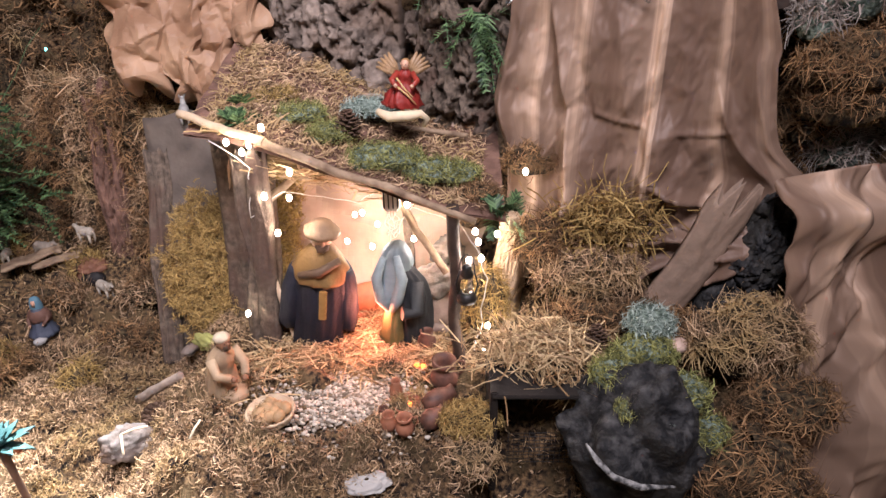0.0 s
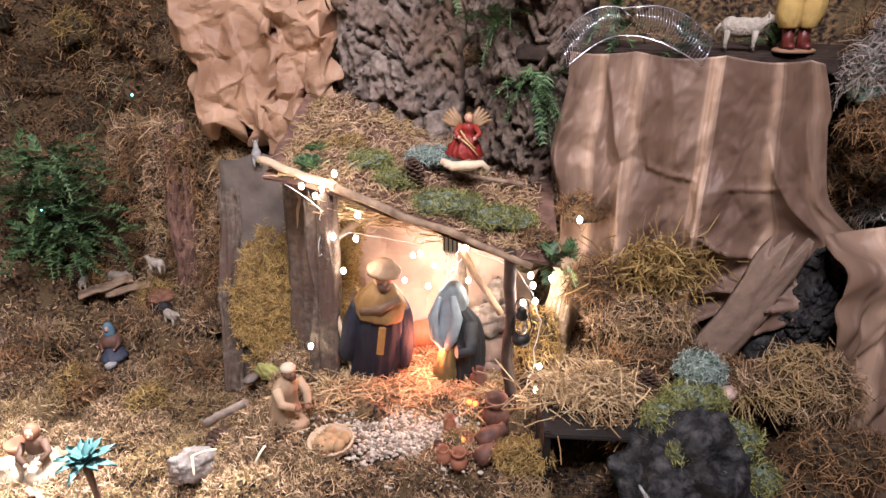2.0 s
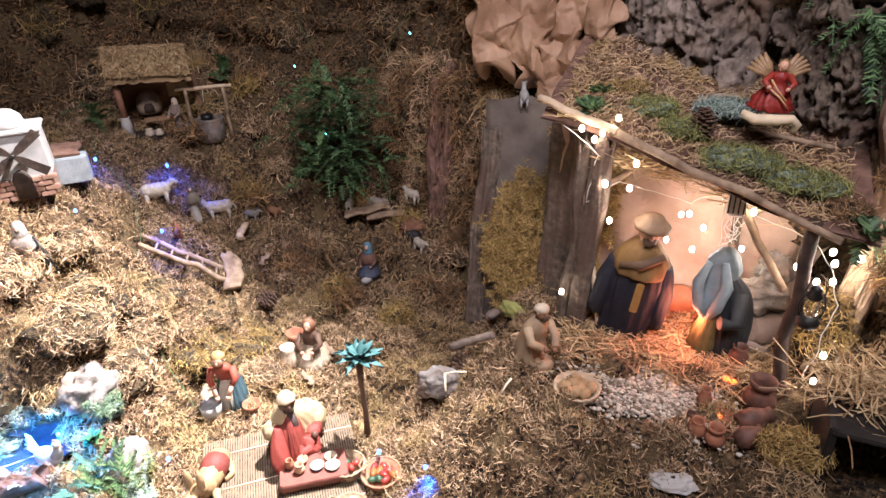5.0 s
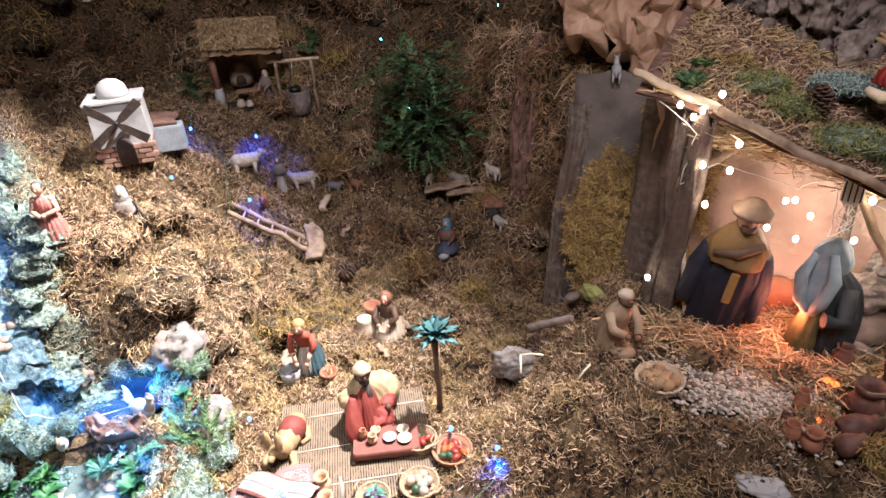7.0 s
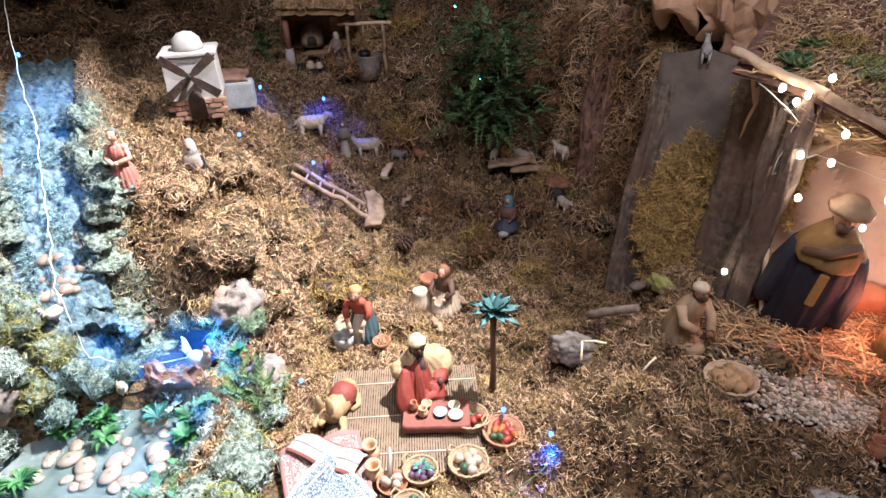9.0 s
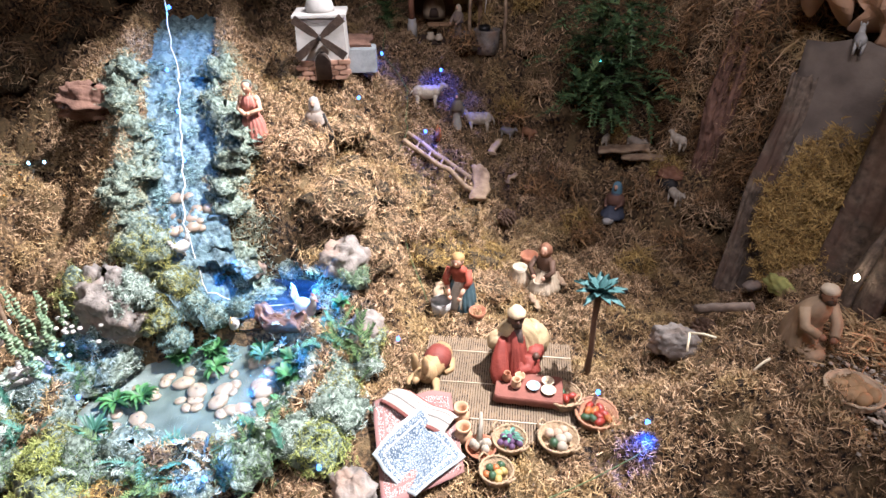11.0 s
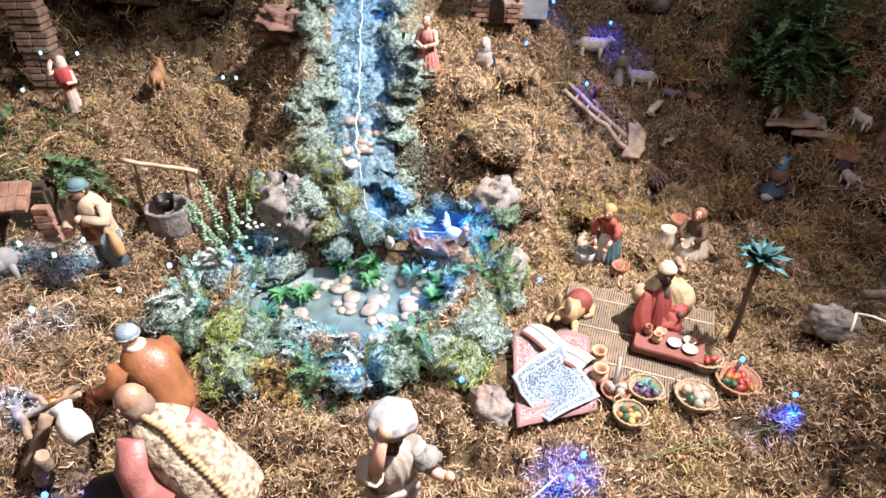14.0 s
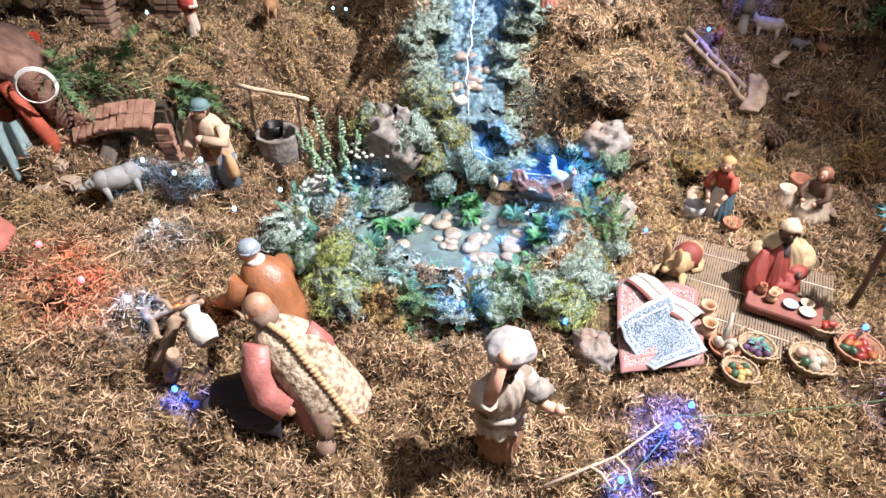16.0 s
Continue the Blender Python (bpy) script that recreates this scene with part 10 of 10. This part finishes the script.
for i, (a, b) in enumerate((((-0.54, 0.80, 0.235), (-0.50, 0.815, 0.24)), ((-0.54, 0.80, 0.235), (-0.525, 0.77, 0.22)), ((-0.425, 0.80, 0.225), (-0.415, 0.83, 0.24)), ((-0.55, 0.66, 0.115), (-0.535, 0.69, 0.125)), ((-0.44, 0.74, 0.2), (-0.43, 0.79, 0.215)))):
    s = Shape().use(C(0.66, 0.58, 0.42))
    s.tube([a, tuple((Vector(a) + Vector(b)) / 2 + Vector((0, 0, 0.003))), b], 0.0022, 6)
    tagged(s.done("stick"), "thin pale broken stick on the moss", "stick", "pale sticks on the moss")

# bark leaning on the cloth, dark stone behind it
s = slab(C(0.26, 0.18, 0.13), 0.07, 0.30, 0.014, 14.2, 10, 22, 0.25)
tagged(s.done("bark", m=pose(0.37, 0.99, 0.315, -6, 26, -10)), "grey-brown bark strip leaning on the cloth", "bark")
rock_face("rock", pose(0.50, 0.985, 0.34, -10, 22, -15), 0.10, 0.26, 0.03, 41.0, BLACK_ROCK, "dark mossy stone below the cloth")
rock_face("bark", pose(0.10, 1.06, 0.24, -4, 6, -25), 0.05, 0.26, 0.015, 47.0, PALE_WOOD, "pale peeled bark beside the stable")

# silver wire wing ornament on the ledge
t = thing("wire_ornament", pose(0.205, 1.15, 0.897), "silver wire wing ornament lying on the ledge", "ornament")


def wing_point(u, v):
    """An arched band of wire, from a narrow root to a blunt drooping tip."""
    k = u * 2 - 1 if u > 0.5 else 1 - u * 2
    sg = 1 if u > 0.5 else -0.75
    half = 0.026 * (0.45 + 0.55 * math.sin(math.pi * min(1, 0.25 + 0.6 * k)))
    x = sg * (0.012 + 0.125 * k) + sg * (v - 0.5) * half * 1.2 * k
    return Vector((x, -0.045 - 0.03 * k * (1 - v), 0.045 + 0.012 * k - 0.062 * k * k + (v - 0.5) * half * 2))


for v in (0.0, 1.0):
    s = Shape().use(SILVER)
    s.tube([wing_point(k / 40, v) for k in range(41)], 0.0013, 5)
    part("outline_wire", s, t)
for k in range(56):
    s = Shape().use(SILVER)
    u = k / 55
    s.tube([wing_point(u, 0), wing_point(min(1, u + 0.02), 0.5) + Vector((0, -0.004, 0.003)), wing_point(u, 1)], 0.0006, 4)
    part("rib_wire", s, t)


# ---- strings of lights ----
def light_string(name, points, bulbs, material, label, wire=WIRE, r=0.0036, wr=0.0009):
    t = thing(name, pose(*points[0]), label, "lights")
    o = Vector(points[0])
    pts = []
    for i in range((len(points) - 1) * 6 + 1):
        k = i / 6
        j = min(int(k), len(points) - 2)
        p = Vector(points[j]).lerp(Vector(points[j + 1]), k - j)
        p += Vector((noise.noise(p * 30), noise.noise(p * 30 + Vector((7, 0, 0))), noise.noise(p * 30 + Vector((0, 7, 0))))) * 0.008
        pts.append(p - o)
    s = Shape().use(wire)
    s.tube(pts, wr, 5)
    part("wire", s, t, "thin cord")
    for b in bulbs:
        s = Shape().use(material)
        s.ball(Vector(b) - o, r, 8, (1, 1, 1.3))
        part("bulb", s, t, "small glowing bulb")
    return t


light_string("fairy_lights", [(-0.40, 1.06, 0.66), (-0.33, 1.04, 0.62), (-0.35, 1.05, 0.52), (-0.30, 1.10, 0.55), (-0.16, 1.16, 0.50), (-0.11, 1.10, 0.56), (-0.10, 1.12, 0.44), (-0.06, 1.09, 0.52), (0.03, 1.01, 0.53), (0.06, 0.98, 0.50), (0.08, 0.97, 0.44), (0.07, 0.96, 0.33), (0.06, 0.955, 0.30)],
             [(-0.344, 1.30, 0.720), (-0.30, 1.045, 0.690), (-0.362, 1.04, 0.667), (-0.338, 1.04, 0.649), (-0.325, 1.045, 0.660), (-0.261, 1.04, 0.612), (-0.312, 1.04, 0.567), (-0.268, 1.04, 0.564), (-0.298, 1.04, 0.495), (-0.378, 1.03, 0.325), (-0.201, 1.18, 0.405), (-0.180, 1.18, 0.466), (-0.135, 1.18, 0.444), (-0.165, 1.18, 0.470),
              (-0.066, 1.16, 0.372), (-0.060, 1.16, 0.420), (-0.149, 1.18, 0.392), (-0.009, 1.04, 0.552), (0.061, 1.00, 0.515), (0.066, 0.99, 0.500), (0.072, 1.00, 0.462), (0.050, 1.00, 0.458), (0.098, 0.99, 0.515), (0.084, 0.97, 0.338), (0.079, 0.96, 0.290), (0.150, 1.06, 0.602), (-0.06, 1.05, 0.545), (0.02, 1.02, 0.470)],
             BULB_WARM, "string of warm white fairy lights round the stable", WIRE, 0.0050)
t = thing("light_controller", pose(-0.088, 1.05, 0.535), "ribbed white plug box of the fairy lights hanging in wires", "plug")
s = Shape().use(WIRE)
s.box((0, 0, 0.022), (0.030, 0.022, 0.044), 0.004)
part("case", s, t, "white plastic case")
for k in range(4):
    s = Shape().use(IRON)
    s.box((-0.012 + 0.008 * k, -0.0115, 0.024), (0.0024, 0.002, 0.034), 0.0005)
    part("slot", s, t, "dark cooling slot")
for k in range(5):
    s = Shape().use(WIRE)
    s.tube([Vector((0.004 * k - 0.008, -0.004, 0.0)) + Vector((0.020 * noise.noise(Vector((q * 0.9, k, 1))), 0.016 * noise.noise(Vector((q * 0.9, k, 5))), -0.008 * q)) for q in range(7)], 0.0009, 5)
    part("wire", s, t, "white cord")
s = Shape().use(BARK_POST)
pts, rad = crooked((-0.070, 1.205, 0.23), (-0.080, 1.195, 0.60), 0.010, 0.008, 0.008, 9, 31)
s.tube(pts, rad, 8)
stable_part("post", s, "thin weathered branch post")

light_string("blue_lights", [(-2.0, 0.56, 0.75), (-1.80, 0.47, 0.62), (-1.72, 0.44, 0.52), (-1.64, 0.40, 0.47), (-1.56, 0.36, 0.43), (-1.48, 0.32, 0.37), (-1.40, 0.27, 0.31), (-1.33, 0.26, 0.17), (-1.25, 0.33, 0.14), (-1.18, 0.42, 0.15)],
             [(-1.73, 0.42, 0.53), (-1.62, 0.385, 0.465), (-1.82, 0.49, 0.65), (-1.52, 0.34, 0.39), (-1.385, 0.255, 0.27), (-1.17, 0.40, 0.16), (-1.20, 0.44, 0.155), (-1.05, 0.06, 0.105), (-1.27, -0.03, 0.11)],
             BULB_BLUE, "string of blue lights down the stream on a white cord", WIRE, 0.004, 0.0011)
light_string("blue_lights", [(-1.66, 1.02, 0.54), (-1.60, 0.96, 0.50), (-1.52, 0.98, 0.41), (-1.46, 0.92, 0.33), (-1.36, 0.77, 0.24), (-1.06, 0.64, 0.10)],
             [(-1.585, 0.945, 0.500), (-1.50, 1.085, 0.445), (-1.41, 0.945, 0.325), (-1.355, 0.765, 0.215), (-1.01, 0.515, 0.095), (-1.50, 0.80, 0.43)], BULB_BLUE, "string of blue lights among the slope's moss", LEAF_DARK, 0.004)
light_string("blue_lights", [(-0.48, 0.66, 0.13), (-0.55, 0.45, 0.09), (-0.61, 0.28, 0.09), (-0.545, 0.13, 0.09), (-0.62, 0.05, 0.085)],
             [(-0.515, 0.655, 0.140), (-0.605, 0.290, 0.122), (-0.585, 0.25, 0.118), (-0.545, 0.125, 0.118), (-0.625, 0.675, 0.115), (-0.935, 0.065, 0.115), (-0.83, 0.21, 0.115), (-0.93, -0.42, 0.118)], BULB_BLUE, "string of blue lights on the front moss", LEAF_DARK, 0.0045)
light_string("white_lights", [(-1.60, -0.05, 0.12), (-1.63, -0.32, 0.10), (-1.66, -0.45, 0.10), (-1.42, -0.43, 0.10), (-1.30, -0.30, 0.10), (-1.17, -0.48, 0.10)],
             [(-1.57, -0.075, 0.135), (-1.575, -0.318, 0.140), (-1.635, -0.444, 0.135), (-1.55, -0.379, 0.135), (-1.37, -0.424, 0.135), (-1.355, -0.272, 0.135), (-1.148, -0.479, 0.135), (-1.39, -0.17, 0.135)], BULB_WHITE, "string of cold white lights on the western moss", LEAF_DARK, 0.0045)
light_string("white_lights", [(-2.1, -0.35, 0.42), (-2.0, -0.22, 0.42), (-1.95, -0.05, 0.36), (-1.90, 0.08, 0.34)],
             [(-2.05, -0.30, 0.42), (-2.0, -0.22, 0.42), (-1.97, -0.36, 0.36), (-1.90, 0.10, 0.335), (-1.88, 0.13, 0.335)], BULB_WHITE, "string of cold white lights at the back", LEAF_DARK, 0.0035)
light_string("red_lights", [(-1.42, -0.70, 0.10), (-1.35, -0.62, 0.10), (-1.24, -0.555, 0.09)], [(-1.355, -0.630, 0.150), (-1.228, -0.555, 0.140)], BULB_RED, "two red lights glowing in the straw", LEAF_DARK, 0.0055)
light_string("cyan_lights", [(-1.40, 1.60, 0.80), (-1.25, 1.50, 0.62), (-1.18, 1.42, 0.45), (-1.05, 1.70, 0.78)], [(-1.41, 1.58, 0.62), (-1.19, 1.40, 0.47), (-1.03, 1.66, 0.72), (-1.45, 1.60, 0.88)], BULB_CYAN, "string of faint cyan lights in the tree", LEAF_DARK, 0.0028)

# pale forked twig among the front lights
t = thing("twig", pose(-0.577, 0.138, 0.09), "pale forked twig lying on the front moss", "twig")
for pts in (((-0.579, 0.027, 0.100), (-0.578, 0.097, 0.104), (-0.577, 0.138, 0.106), (-0.589, 0.191, 0.104), (-0.601, 0.237, 0.098)), ((-0.577, 0.138, 0.106), (-0.555, 0.145, 0.102), (-0.537, 0.139, 0.096)), ((-0.578, 0.097, 0.104), (-0.565, 0.107, 0.103), (-0.545, 0.110, 0.096))):
    s = Shape().use(C(0.42, 0.33, 0.24))
    s.tube([Vector(p) - Vector((-0.577, 0.138, 0.09)) + Vector((0, 0, 0.012)) for p in pts], [0.0026 - 0.0003 * k for k in range(len(pts))], 6)
    part("branch", s, t)
